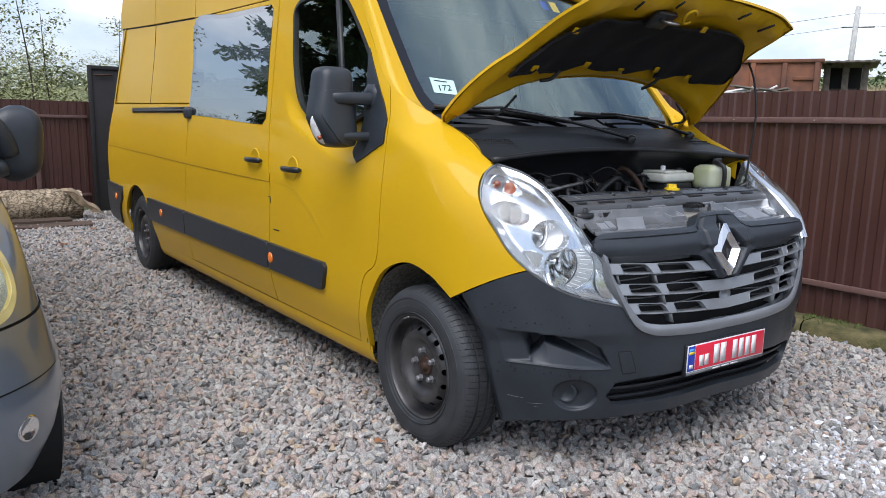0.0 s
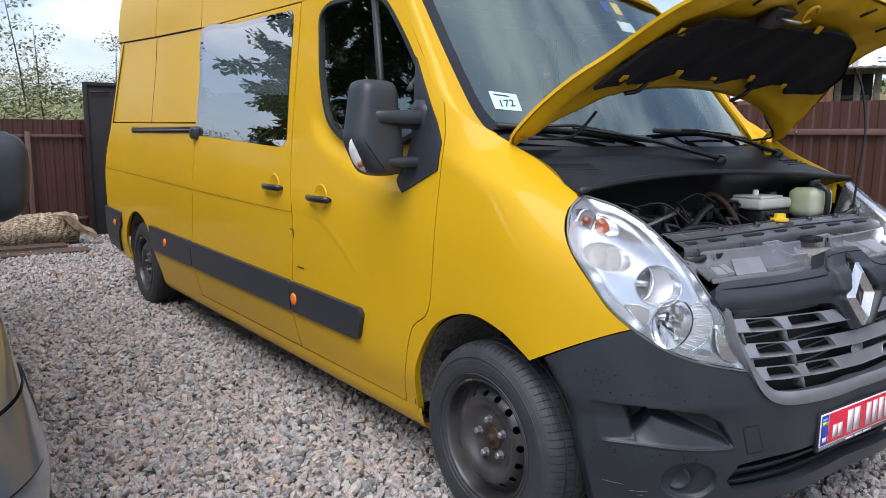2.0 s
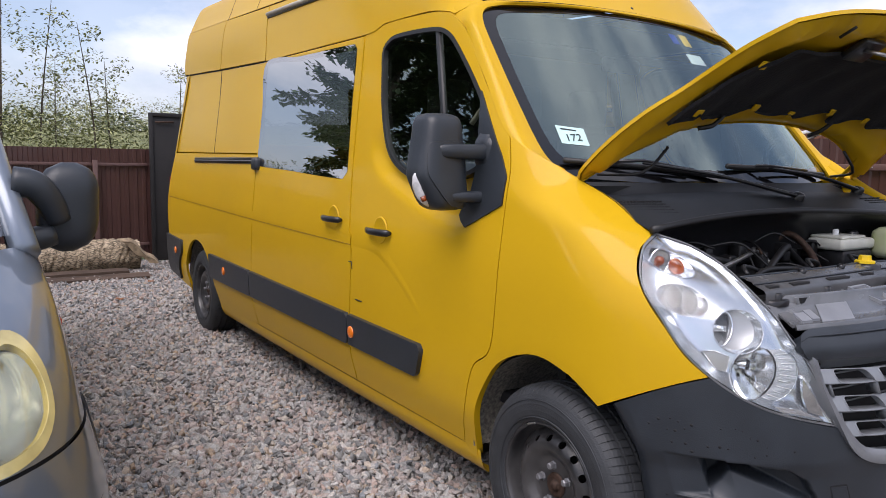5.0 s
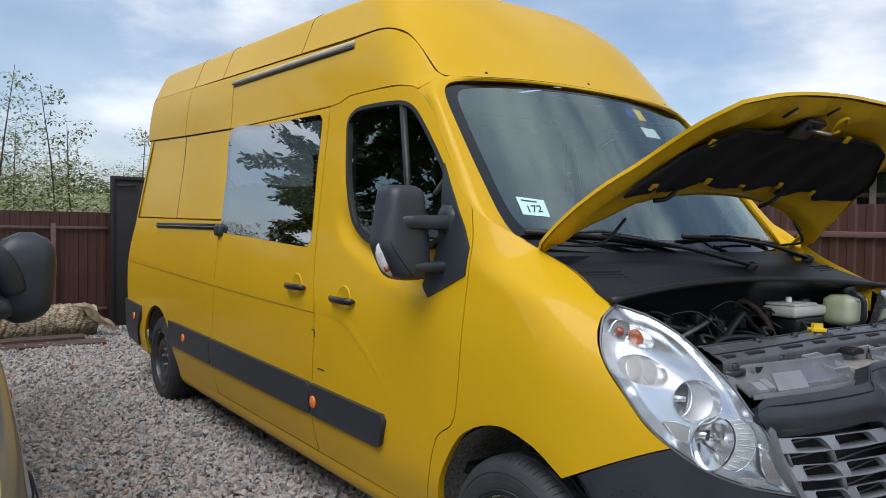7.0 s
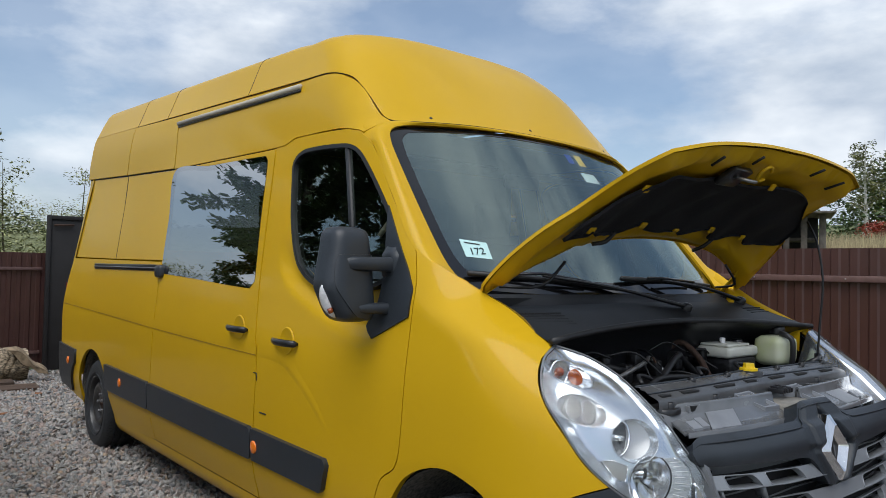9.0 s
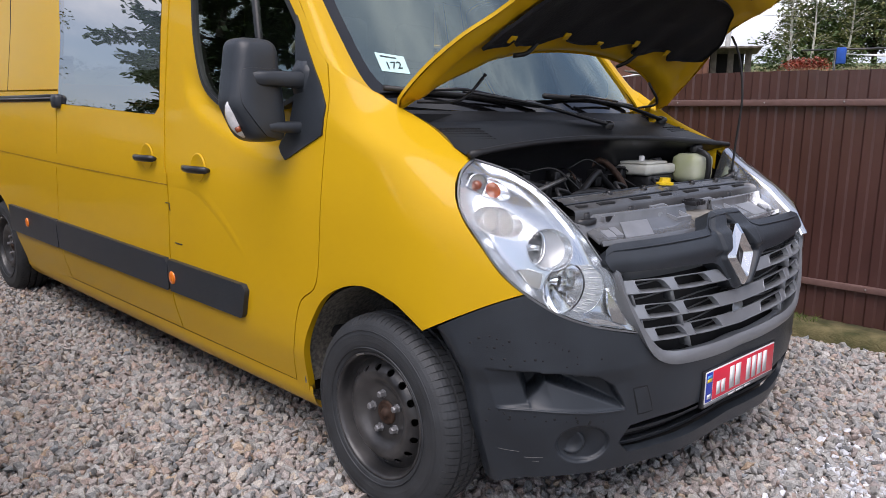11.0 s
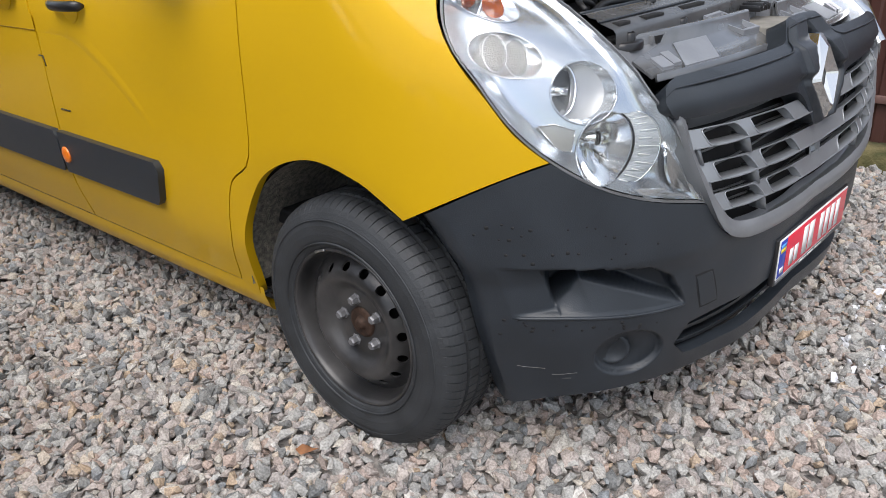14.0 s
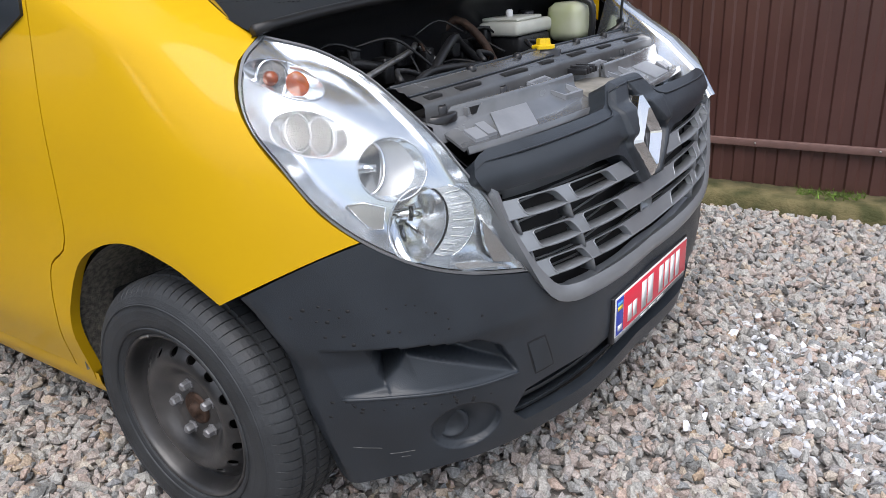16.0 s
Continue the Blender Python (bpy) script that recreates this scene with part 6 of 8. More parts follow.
PADL = [(0.235, -0.715), (0.262, -0.600), (0.285, -0.585), (0.262, -0.545), (0.250, -0.455), (0.268, -0.390), (0.300, -0.300), (0.312, -0.240), (0.284, -0.225), (0.280, -0.100), (0.292, -0.010), (0.278, 0.015), (0.296, 0.118),
        (0.312, 0.200), (0.300, 0.235), (0.266, 0.240), (0.262, 0.330), (0.290, 0.440), (0.278, 0.480), (0.252, 0.500), (0.256, 0.600), (0.285, 0.690),
        (0.386, 0.664), (0.502, 0.541), (0.550, 0.440), (0.585, 0.248), (0.567, 0.036), (0.572, -0.283), (0.553, -0.520), (0.500, -0.610), (0.440, -0.645), (0.340, -0.680)]
pl = curve_through(PADL, 0.02, True, tuple(range(22)))
part("insulation_pad", patch([pl], lambda x, y: bonnet(0.054 + 0.010 * noise.noise(Vector((x * 9, y * 9, 7))) + 0.004 * math.sin(y * 30))(x, y), 0.02, -0.012, dn_out), PAD, bon, "black felt sound pad with a torn edge", raw=True)
for k, (x, y) in enumerate(((0.283, -0.59), (0.308, -0.26), (0.290, -0.01), (0.310, 0.215), (0.286, 0.455), (0.575, -0.15), (0.578, 0.14), (0.50, -0.60))):
    mm = Matrix.Translation(bonnet(0.058)(x, y)) @ LIFT.to_3x3().to_4x4() @ Matrix.Rotation(radians(180 + 14 + 7 * (k % 3)), 4, "Y")
    part("pad_tab", bx((-0.014, -0.016, 0.0), (0.016, 0.018, 0.007), 0.003, mm), YELLOW, bon, raw=True)
part("pad_hose", sweep(curve_through([bonnet(0.062)(0.268, -0.40), bonnet(0.075)(0.235, -0.43), bonnet(0.060)(0.205, -0.47)], 0.02, False), 0.008, 8), SEAL, bon, raw=True)
part("pad_hose", sweep(curve_through([bonnet(0.062)(0.262, 0.29), bonnet(0.070)(0.225, 0.27), bonnet(0.055)(0.180, 0.26)], 0.02, False), 0.008, 8), SEAL, bon, raw=True)
for y, x0, x1 in ((-0.42, 0.62, 0.66), (-0.2, 0.655, 0.69), (0.25, 0.65, 0.69), (0.48, 0.60, 0.65)):
    part("frame_slot", sweep([bonnet(0.045)(x0, y * 0.96), bonnet(0.042)(x1, y)], 0.005, 6), DARK, bon, raw=True)
lat = bonnet(0.060)(0.600, -0.20)
part("latch_plate", bx((-0.045, -0.06, -0.012), (0.045, 0.06, 0.012), 0.006, Matrix.Translation(lat) @ LIFT.to_3x3().to_4x4() @ Matrix.Rotation(radians(32), 4, "Y")), SMOOTHBLACK, bon, raw=True)
part("latch_striker", sweep([Vector(lat) + LIFT.to_3x3() @ Vector(v) for v in ((0.0, -0.02, 0), (0.01, -0.02, -0.075), (0.01, 0.02, -0.075), (0.0, 0.02, 0))], 0.006, 8), STEEL, bon, raw=True)
hk = bonnet(0.055)(0.635, -0.08)
part("bonnet_hook", sweep([Vector(hk) + LIFT.to_3x3() @ Vector((0.0 + 0.03 * math.sin(a), 0.03 * math.cos(a), -0.015 - 0.01 * math.sin(a))) for a in [0.4 + 5.2 * k / 14 for k in range(15)]], 0.006, 8), YELLOW, bon, raw=True)
for s in (-1, 1):
    P = [Vector((-0.115, s * 0.835, 1.345)), Vector((-0.075, s * 0.815, 1.385)), Vector((0.01, s * 0.765, 1.448)), Vector((0.088, s * 0.712, 1.518))]
    b = loft(bmesh.new(), [[p + Vector((0, dy, 0)) + Vector((-0.4, 0, 0.9)) * dz for dy, dz in ((-0.020, -0.004), (0.020, -0.004), (0.020, 0.004), (-0.020, 0.004))] for p in P], True, True, True)
    part("bonnet_hinge", b, YELLOW, bon, raw=True)
    part("hinge_bolt", turned([(0.010, 0), (0.010, 0.008), (0.005, 0.012)], 8, axis_to((0.5, 0, 0.8), P[1] + Vector((0, 0, 0.006))), cap1=True), STEEL, bon, raw=True)
    part("washer_hose", sweep(curve_through([bonnet(0.06)(0.12, s * 0.55), bonnet(0.09)(0.05, s * 0.66), (-0.07, s * 0.74, 1.40)], 0.04, False), 0.006, 6), SEAL, bon, raw=True)
rod_top = Vector((0.400, 0.665, 1.700))
part("prop_rod", sweep(curve_through([(0.455, 0.640, 1.10), (0.462, 0.645, 1.25), (0.470, 0.655, 1.45), (0.440, 0.660, 1.62), rod_top], 0.05, False), 0.005, 8), SEAL, van, raw=True)
part("prop_socket", sweep([(0.43, 0.60, 1.09), (0.455, 0.64, 1.11), (0.45, 0.655, 1.13)], 0.014, 8), SMOOTHBLACK, van, raw=True)

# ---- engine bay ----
# Near-black tub round the bay; the shade under the bonnet is its colour.
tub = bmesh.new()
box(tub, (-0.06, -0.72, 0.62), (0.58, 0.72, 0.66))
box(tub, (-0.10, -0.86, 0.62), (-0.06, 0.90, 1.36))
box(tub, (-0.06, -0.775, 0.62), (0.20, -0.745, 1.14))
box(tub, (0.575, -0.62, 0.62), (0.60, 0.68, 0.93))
part("bay_shade_tub", tub, DARK, van, raw=True, smooth=False)
b = bmesh.new()
loft(b, [[Vector((x, 0.80 + 0.02 * k, z)) for x, z in ((-0.06, 1.36), (0.12, 1.30), (0.28, 1.22), (0.50, 1.05))] for k in (0, 1)] + [[Vector((x, 0.80, 0.8)) for x in (-0.06, 0.12, 0.28, 0.5)]], False)
part("inner_wing", b, SMOOTHBLACK, van, raw=True)
VENT_DARK = mat("deep_shadow_plastic", (0.006, 0.006, 0.007), 0.8, var=0.2)
ysr = [-0.66 + 1.43 * k / 24 for k in range(25)]
sup = lambda y: 0.475 - 0.05 * y - 0.05 * y * y if y < 0 else 0.475 + 0.05 * y
b = loft(bmesh.new(), [[Vector((sup(y) + dx, y, 1.098 + dz)) for y in ysr] for dx, dz in ((-0.045, -0.06), (-0.045, 0.0), (-0.038, 0.006), (-0.012, 0.006), (-0.006, 0.0), (0.010, -0.002), (0.018, -0.010), (0.052, -0.022), (0.058, -0.030), (0.060, -0.06))], False)
part("radiator_support", b, mat("support_plastic", (0.085, 0.087, 0.090), 0.26, var=0.35, scale=9, bump=0.05), van, raw=True)
b = loft(bmesh.new(), [[Vector((sup(y) + 0.02 + dx, y, 1.042 + dz)) for y in ysr] for dx, dz in ((0.0, 0.0), (0.03, -0.004), (0.055, -0.012), (0.062, -0.05))], False)
part("slam_panel", b, GREYPL, van, raw=True)
part("support_rib", sweep([(sup(y) - 0.028, y, 1.105) for y in ysr], 0.004, 6), PLASTIC, van, raw=True)
part("support_rib", sweep([(sup(y) + 0.020, y, 1.090) for y in ysr], 0.003, 6), PLASTIC, van, raw=True)
for y, w_ in ((-0.60, 0.05), (-0.46, 0.09), (-0.24, 0.12), (-0.05, 0.07), (0.14, 0.10), (0.32, 0.08), (0.52, 0.09)):
    part("support_slot", bx((sup(y) + 0.026, y - w_ / 2, 1.074), (sup(y) + 0.046, y + w_ / 2, 1.0855), 0.002, Matrix()), DARK, van, raw=True)
for y in (-0.36, -0.12, 0.24, 0.43, 0.60):
    part("support_clip", turned([(0.012, -0.004), (0.012, 0.006), (0.006, 0.010), (0.0, 0.010)], 10, Matrix.Translation((sup(y) - 0.014, y, 1.104))), SMOOTHBLACK, van, raw=True)
for y0, y1 in ((-0.55, -0.36), (-0.18, 0.02), (0.10, 0.30)):
    pts = [(sup(y0) - 0.08, y0, 1.10), (sup(y0) - 0.13, y0 + 0.05, 1.115), (sup(y1) - 0.15, y1 - 0.03, 1.09), (sup(y1) - 0.20, y1, 1.04)]
    part("cable", sweep(curve_through(pts, 0.03, False), 0.007, 6), SEAL, van, raw=True)
for y in (-0.60, -0.34, 0.40):
    x = sup(y)
    pad = curve_through([(x + 0.030, y - 0.050), (x + 0.072, y - 0.038), (x + 0.082, y), (x + 0.072, y + 0.038), (x + 0.030, y + 0.050)], 0.02)
    part("stud_pad", loft(bmesh.new(), [[Vector((px, py, 1.030)) for px, py in pad], [Vector((px, py, 1.044)) for px, py in pad], [Vector((x + 0.056 + (px - x - 0.056) * 0.9, y + (py - y) * 0.9, 1.047)) for px, py in pad]], True, False, True), SMOOTHBLACK, van, raw=True)
    part("clip_stud", turned([(0.014, -0.004), (0.014, 0.014), (0.010, 0.018), (0.010, 0.010), (0.0, 0.010)], 16, Matrix.Translation((x + 0.056, y, 1.048))), SMOOTHBLACK, van, raw=True)
for y0, y1 in ((-0.53, -0.41), (-0.25, -0.12), (0.18, 0.32), (0.48, 0.58)):
    x = sup((y0 + y1) / 2)
    # Solid block, no hole: the opening's deep shade is painted near-black.
    part("bay_opening_shade", loft(bmesh.new(), [[Vector((x + dx, y, z)) for dx, y in ((0.030, y0), (0.078, y0 + 0.02), (0.074, y1), (0.030, y1 - 0.015))] for z in (1.030, 1.046)], True, False, True), VENT_DARK, van, raw=True, smooth=False)
    for yy in (y0, (y0 + y1) / 2, y1):
        part("support_rib", bx((x + 0.028, yy - 0.003, 1.03), (x + 0.078, yy + 0.003, 1.049), 0.001), GREYPL, van, raw=True)


def tray_x(y):
    return 0.690 - 0.16 * y * y + (0.08 * y if y > 0 else 0)


def duct(y0, y1):
    """Grey air-inlet tray behind the black bar: a sloping floor, a back wall with a lip and closed ends."""
    n, rows = 24, []
    for i in range(n + 1):
        y = y0 + (y1 - y0) * i / n
        x = tray_x(y)
        rows.append([Vector((x - 0.105 + 0.75 * dx, y, z0)) for dx, z0 in ((0.0, 1.020), (0.0, 1.050), (0.004, 1.056), (0.016, 1.056), (0.020, 1.050), (0.026, 1.026), (0.034, 1.020), (0.075, 1.003), (0.120, 0.982), (0.126, 0.987), (0.133, 0.987), (0.138, 0.972))])
    b = loft(bmesh.new(), rows, False)
    b.normal_update()
    if sum(f.normal.z for f in b.faces) < 0:
        bmesh.ops.reverse_faces(b, faces=b.faces[:])
    turn_in(b, 0.006)
    return b


GREYLIGHT = mat("pale_grey_plastic", (0.215, 0.225, 0.245), 0.35, var=0.2, scale=14, bump=0.04)
DUCT = mat("smoky_plastic", (0.125, 0.130, 0.138), 0.26, var=0.3, scale=10, bump=0.03, bscale=40, coat=0.5)
for y0, y1 in ((-0.625, -0.06), (0.13, 0.63)):
    inlet = part("air_inlet", duct(y0, y1), DUCT, van, raw=True)
    yo, s = (y0, 1) if y0 < 0 else (y1, -1)
    floor_z = lambda dx: 1.020 - 0.60 * (dx + 0.0795)
    for ya, yb, da, db in ((0.045, 0.085, -0.052, -0.022), (0.09, 0.12, -0.060, -0.026)):
        q = [(tray_x(yo + s * u) + dx, yo + s * u, floor_z(dx)) for dx, u in ((da, ya), (da, yb), (db, yb), (db, ya))]
        part("inlet_panel", loft(bmesh.new(), [[Vector(v) for v in q], [Vector(v) + Vector((0, 0, 0.008)) for v in q]], True, False, True), GREYLIGHT, inlet, raw=True, smooth=False)
    # pale label panel on the sloping floor, and the open funnel beside it
    q = [(tray_x(yo + s * u) + dx, yo + s * u, floor_z(dx)) for dx, u in ((-0.080, 0.17), (-0.080, 0.31), (-0.018, 0.26), (-0.018, 0.12))]
    part("inlet_panel", loft(bmesh.new(), [[Vector(v) for v in q], [Vector(v) + Vector((0, 0, 0.004)) for v in q]], True, False, True), GREYLIGHT, inlet, raw=True, smooth=False)
    ym = yo + s * 0.46
    xm = tray_x(ym)
    f = [Vector((xm - 0.140, ym - 0.055, 1.056)), Vector((xm - 0.140, ym + 0.045, 1.058)), Vector((xm - 0.045, ym + 0.075, 1.020)), Vector((xm - 0.055, ym - 0.005, 1.018))]
    g = [p.lerp(sum(f, Vector()) / 4, 0.14) for p in f]
    low = [p.lerp(sum(f, Vector()) / 4, 0.30) - Vector((0, 0, 0.035)) for p in f]
    part("inlet_funnel", loft(bmesh.new(), [[p - Vector((0, 0, 0.04)) for p in f], f, g, low], True, False, True), GREYLIGHT, inlet, raw=True, smooth=False)
b = bmesh.new()
for k in range(5):
    box(b, (0.545, 0.02 + 0.018 * k, 1.040), (0.60, 0.03 + 0.018 * k, 1.056 + 0.006 * (k % 2)), 0.002)
part("bonnet_catch", b, SMOOTHBLACK, van, raw=True)
part("catch_plate", bx((0.53, -0.075, 0.985), (0.675, 0.145, 1.018), 0.006), mat("dusty_plate", (0.27, 0.255, 0.225), 0.7, var=0.3, scale=30, bump=0.1), van, raw=True)
# engine lumps, hoses and tanks
ENG = mat("engine_black", (0.010, 0.010, 0.011), 0.5, var=0.5, scale=25, bump=0.3, bscale=60)
eng = bmesh.new()
for lo, hi in (((0.02, -0.45, 0.7), (0.40, 0.20, 1.00)), ((0.06, -0.30, 0.95), (0.34, 0.10, 1.06)), ((0.05, 0.25, 0.75), (0.42, 0.72, 1.02)), ((0.10, -0.70, 0.8), (0.40, -0.50, 1.02))):
    box(eng, lo, hi, 0.02)
part("engine", eng, ENG, van, raw=True)
for pts, r, m in (([(0.36, -0.62, 1.115), (0.30, -0.45, 1.125), (0.20, -0.22, 1.13), (0.14, -0.12, 1.13), (0.16, -0.07, 1.09), (0.22, -0.05, 1.02)], 0.008, STEEL),
                  ([(0.02, -0.70, 1.20), (0.05, -0.40, 1.235), (0.08, 0.0, 1.23), (0.06, 0.35, 1.20)], 0.013, SEAL), ([(0.30, -0.30, 1.06), (0.22, -0.05, 1.14), (0.16, 0.10, 1.10), (0.20, 0.22, 1.0)], 0.013, SEAL),
                  ([(0.05, 0.05, 1.0), (0.08, 0.08, 1.12), (0.12, 0.12, 1.18), (0.20, 0.14, 1.12), (0.26, 0.16, 1.0)], 0.013, RUST), ([(0.10, 0.62, 1.15), (0.12, 0.45, 1.19), (0.10, 0.30, 1.18), (0.14, 0.22, 1.10)], 0.008, SEAL),
                  ([(0.40, -0.55, 1.04), (0.34, -0.35, 1.09), (0.36, -0.10, 1.08)], 0.010, SEAL), ([(0.06, -0.55, 1.06), (0.16, -0.48, 1.12), (0.20, -0.36, 1.10)], 0.014, ENG), ([(0.02, -0.2, 1.16), (0.1, 0.1, 1.2), (0.05, 0.3, 1.15)], 0.007, SEAL)):
    part("hose", sweep(curve_through(pts, 0.03, False), r, 8), m, van, raw=True)
rw = random.Random(17)
for k in range(16):
    y = rw.uniform(-0.58, 0.30)
    p0 = Vector((rw.uniform(0.04, 0.16), y, rw.uniform(1.05, 1.16)))
    p1 = p0 + Vector((rw.uniform(0.04, 0.16), rw.uniform(-0.12, 0.22), rw.uniform(-0.08, 0.03)))
    part("wire", sweep(curve_through([p0, p0.lerp(p1, 0.5) + Vector((0, 0, rw.uniform(0.01, 0.05))), p1], 0.02, False), rw.choice((0.003, 0.004, 0.006)), 6), (SEAL, ENG, SEAL, RUST, SEAL)[k % 5], van, raw=True)
for k in range(9):
    y = -0.55 + 0.11 * k
    part("pipe_clip", bx((0.10 + 0.02 * (k % 3), y, 1.05 + 0.03 * (k % 2)), (0.15 + 0.02 * (k % 3), y + 0.04, 1.12 + 0.03 * (k % 2)), 0.008), ENG, van, raw=True)
res = part("brake_reservoir", bx((0.12, 0.25, 1.115), (0.27, 0.50, 1.160), 0.014), WHITEPL, van, "milky white fluid reservoir", raw=True)
part("reservoir_lid", bx((0.13, 0.26, 1.160), (0.26, 0.44, 1.172), 0.006), WHITEPL, res, raw=True)
part("reservoir_cap", turned([(0.026, 0), (0.026, 0.018), (0.020, 0.022), (0.0, 0.022)], 20, Matrix.Translation((0.185, 0.47, 1.160))), SMOOTHBLACK, res, raw=True)
part("reservoir_plug", turned([(0.012, 0), (0.012, 0.020), (0.008, 0.024), (0.0, 0.024)], 12, Matrix.Translation((0.19, 0.34, 1.17))), WHITE, res, raw=True)
part("reservoir_base", bx((0.13, 0.27, 1.04), (0.27, 0.48, 1.115), 0.012), ENG, res, raw=True)
rings = []
for k in range(9):
    t = k / 8
    s = (1 - abs(2 * t - 1) ** 8) ** 0.35 if 0 < k < 8 else 0.7
    rings.append([Vector((0.295 + math.copysign(abs(math.cos(a)) ** 0.45, math.cos(a)) * 0.064 * s, 0.60 + math.copysign(abs(math.sin(a)) ** 0.45, math.sin(a)) * 0.095 * s, 1.075 + 0.125 * t)) for a in [2 * math.pi * j / 24 for j in range(24)]])
tank = part("coolant_tank", loft(bmesh.new(), rings, True, True, True), COOLANT, van, "translucent tank half full of green coolant", raw=True)
part("tank_cap", turned([(0.032, 0), (0.034, 0.02), (0.030, 0.034), (0.0, 0.036)], 20, Matrix.Translation((0.275, 0.655, 1.205))), SMOOTHBLACK, tank, raw=True)
part("tank_hose", sweep(curve_through([(0.33, 0.565, 1.215), (0.375, 0.572, 1.195), (0.382, 0.575, 1.14), (0.375, 0.575, 1.06)], 0.02, False), 0.012, 8), SMOOTHBLACK, tank, raw=True)
part("filler_cap", turned([(0.034, 0), (0.034, 0.010), (0.022, 0.012), (0.020, 0.028), (0.0, 0.029)], 8, Matrix.Translation((0.455, 0.055, 1.104))), CAPYEL, van, "yellow washer filler cap", raw=True, smooth=False)
part("filler_neck", turned([(0.05, -0.06), (0.05, -0.004), (0.036, 0.002)], 16, Matrix.Translation((0.455, 0.055, 1.104))), SMOOTHBLACK, van, raw=True)

# ---- cowl, wipers ----
ys_ = [-0.83 + 1.66 * k / 24 for k in range(25)]
front_c = lambda y: (0.190 + 0.10 * y * y, 1.270 - 0.055 * y * y)
rows = []
for t in (0.0, 0.12, 0.35, 0.6, 0.85, 1.0):
    row = []
    for y in ys_:
        xa, za = screen_x(y, 1.37) + 0.012, 1.372
        xb, zb = front_c(y)
        row.append(Vector((xa + (xb - xa) * t, y, za + (zb - za) * t + 0.006 * math.sin(math.pi * t) - (0.03 if 0.05 < t < 0.2 else 0.0))))
    rows.append(row)
b = loft(bmesh.new(), rows, False)
b.normal_update()
if sum(f.normal.z for f in b.faces) < 0:
    bmesh.ops.reverse_faces(b, faces=b.faces[:])
cowl = part("cowl", b, SCUTTLE, van, "black plastic scuttle panel below the windscreen")
part("cowl_seal", sweep([(front_c(y)[0] + 0.006, y, front_c(y)[1] + 0.004) for y in ys_], 0.012, 10), SEAL, cowl)
part("cowl_lip", loft(bmesh.new(), [[Vector((front_c(y)[0] + dx, y, front_c(y)[1] + dz)) for y in ys_] for dx, dz in ((0.0, -0.005), (-0.015, -0.018), (-0.09, -0.05), (-0.10, -0.20))], False), SMOOTHBLACK, cowl)
for s in (-1, 1):
    for k in range(16):
        for j in range(5):
            y = s * (0.60 + 0.013 * k)
            x = 0.085 - 0.02 * (k / 16) * 1.5 + 0.018 * j
            z = 1.306 - 0.0085 * j
            if s < 0 or j < 3:
                part("vent_slot", bx((x, y, z - 0.002), (x + 0.009, y + 0.008, z + 0.008), 0.0), DARK, cowl)


def wiper(piv, joint, b0, b1):
    w = part("wiper", sweep(curve_through([piv, Vector(piv).lerp(Vector(joint), 0.5) + Vector((0.01, 0, 0.012)), joint], 0.03, False), 0.015, 8, taper=0.009, flat=0.6), SMOOTHBLACK, van, "black windscreen wiper")
    part("wiper_blade", sweep([b0, Vector(b0).lerp(Vector(b1), 0.5) + Vector((-0.004, 0, 0.006)), b1], 0.011, 6), SEAL, w)
    part("wiper_spine", sweep([Vector(b0).lerp(Vector(b1), 0.25) + Vector((0.012, 0, 0.012)), Vector(joint) + Vector((0.006, 0, 0.008)), Vector(b0).lerp(Vector(b1), 0.78) + Vector((0.012, 0, 0.012))], 0.006, 6), SMOOTHBLACK, w)
    part("wiper_pivot", turned([(0.022, -0.02), (0.022, 0.006), (0.016, 0.014), (0.0, 0.016)], 16, axis_to((0.35, 0, 0.9), piv)), SMOOTHBLACK, w)


wsx = lambda y, z, o=0.02: (screen_x(y, z) + o, y, z + 0.6 * o)
wiper((0.120, 0.155, 1.325), wsx(-0.50, 1.425, 0.03), wsx(-0.80, 1.435), wsx(-0.12, 1.385))
wiper((0.030, 0.690, 1.345), wsx(0.19, 1.415, 0.03), wsx(-0.06, 1.425), wsx(0.66, 1.395))

# ---- sticker on the windscreen ----
tags = part("screen_sticker", patch([[(-0.755, 1.508), (-0.650, 1.500), (-0.640, 1.565), (-0.748, 1.576)]], scr(0.002), 0.05, 0, lambda c: Vector((0.8, 0, 0.6))), mat("sticker_paper", (0.52, 0.76, 0.76), 0.5, var=0.05, scale=30), ws)
txt = bpy.data.curves.new("sticker_number", "FONT")
txt.body, txt.size, txt.align_x, txt.align_y, txt.extrude = "172", 0.046, "CENTER", "CENTER", 0.0006
tob = new("sticker_number", txt)
dg = bpy.context.evaluated_depsgraph_get()
mesh = bpy.data.meshes.new_from_object(tob.evaluated_get(dg))
bpy.data.objects.remove(tob)
num = new("sticker_number", mesh)
num.data.materials.append(mat("sticker_ink", (0.02, 0.04, 0.045), 0.6))
cy, cz_ = -0.70, 1.528
xa = Vector((screen_x(cy + 0.01, cz_ + 0.001) - screen_x(cy - 0.01, cz_), 0.02, 0.001)).normalized()
za = Vector((-0.79, 0, 1)).normalized()
na = xa.cross(za).normalized()
za = na.cross(xa)
num.matrix_world = Matrix.Translation(Vector(scr(0.004)(cy, cz_))) @ Matrix((xa, za, na)).transposed().to_4x4()
num.parent = ws
part("sticker_line", patch([[(-0.735, 1.560), (-0.675, 1.554), (-0.674, 1.558), (-0.734, 1.565)]], scr(0.0035), 0.05, 0, lambda c: Vector((0.8, 0, 0.6))), PLASTIC, ws)
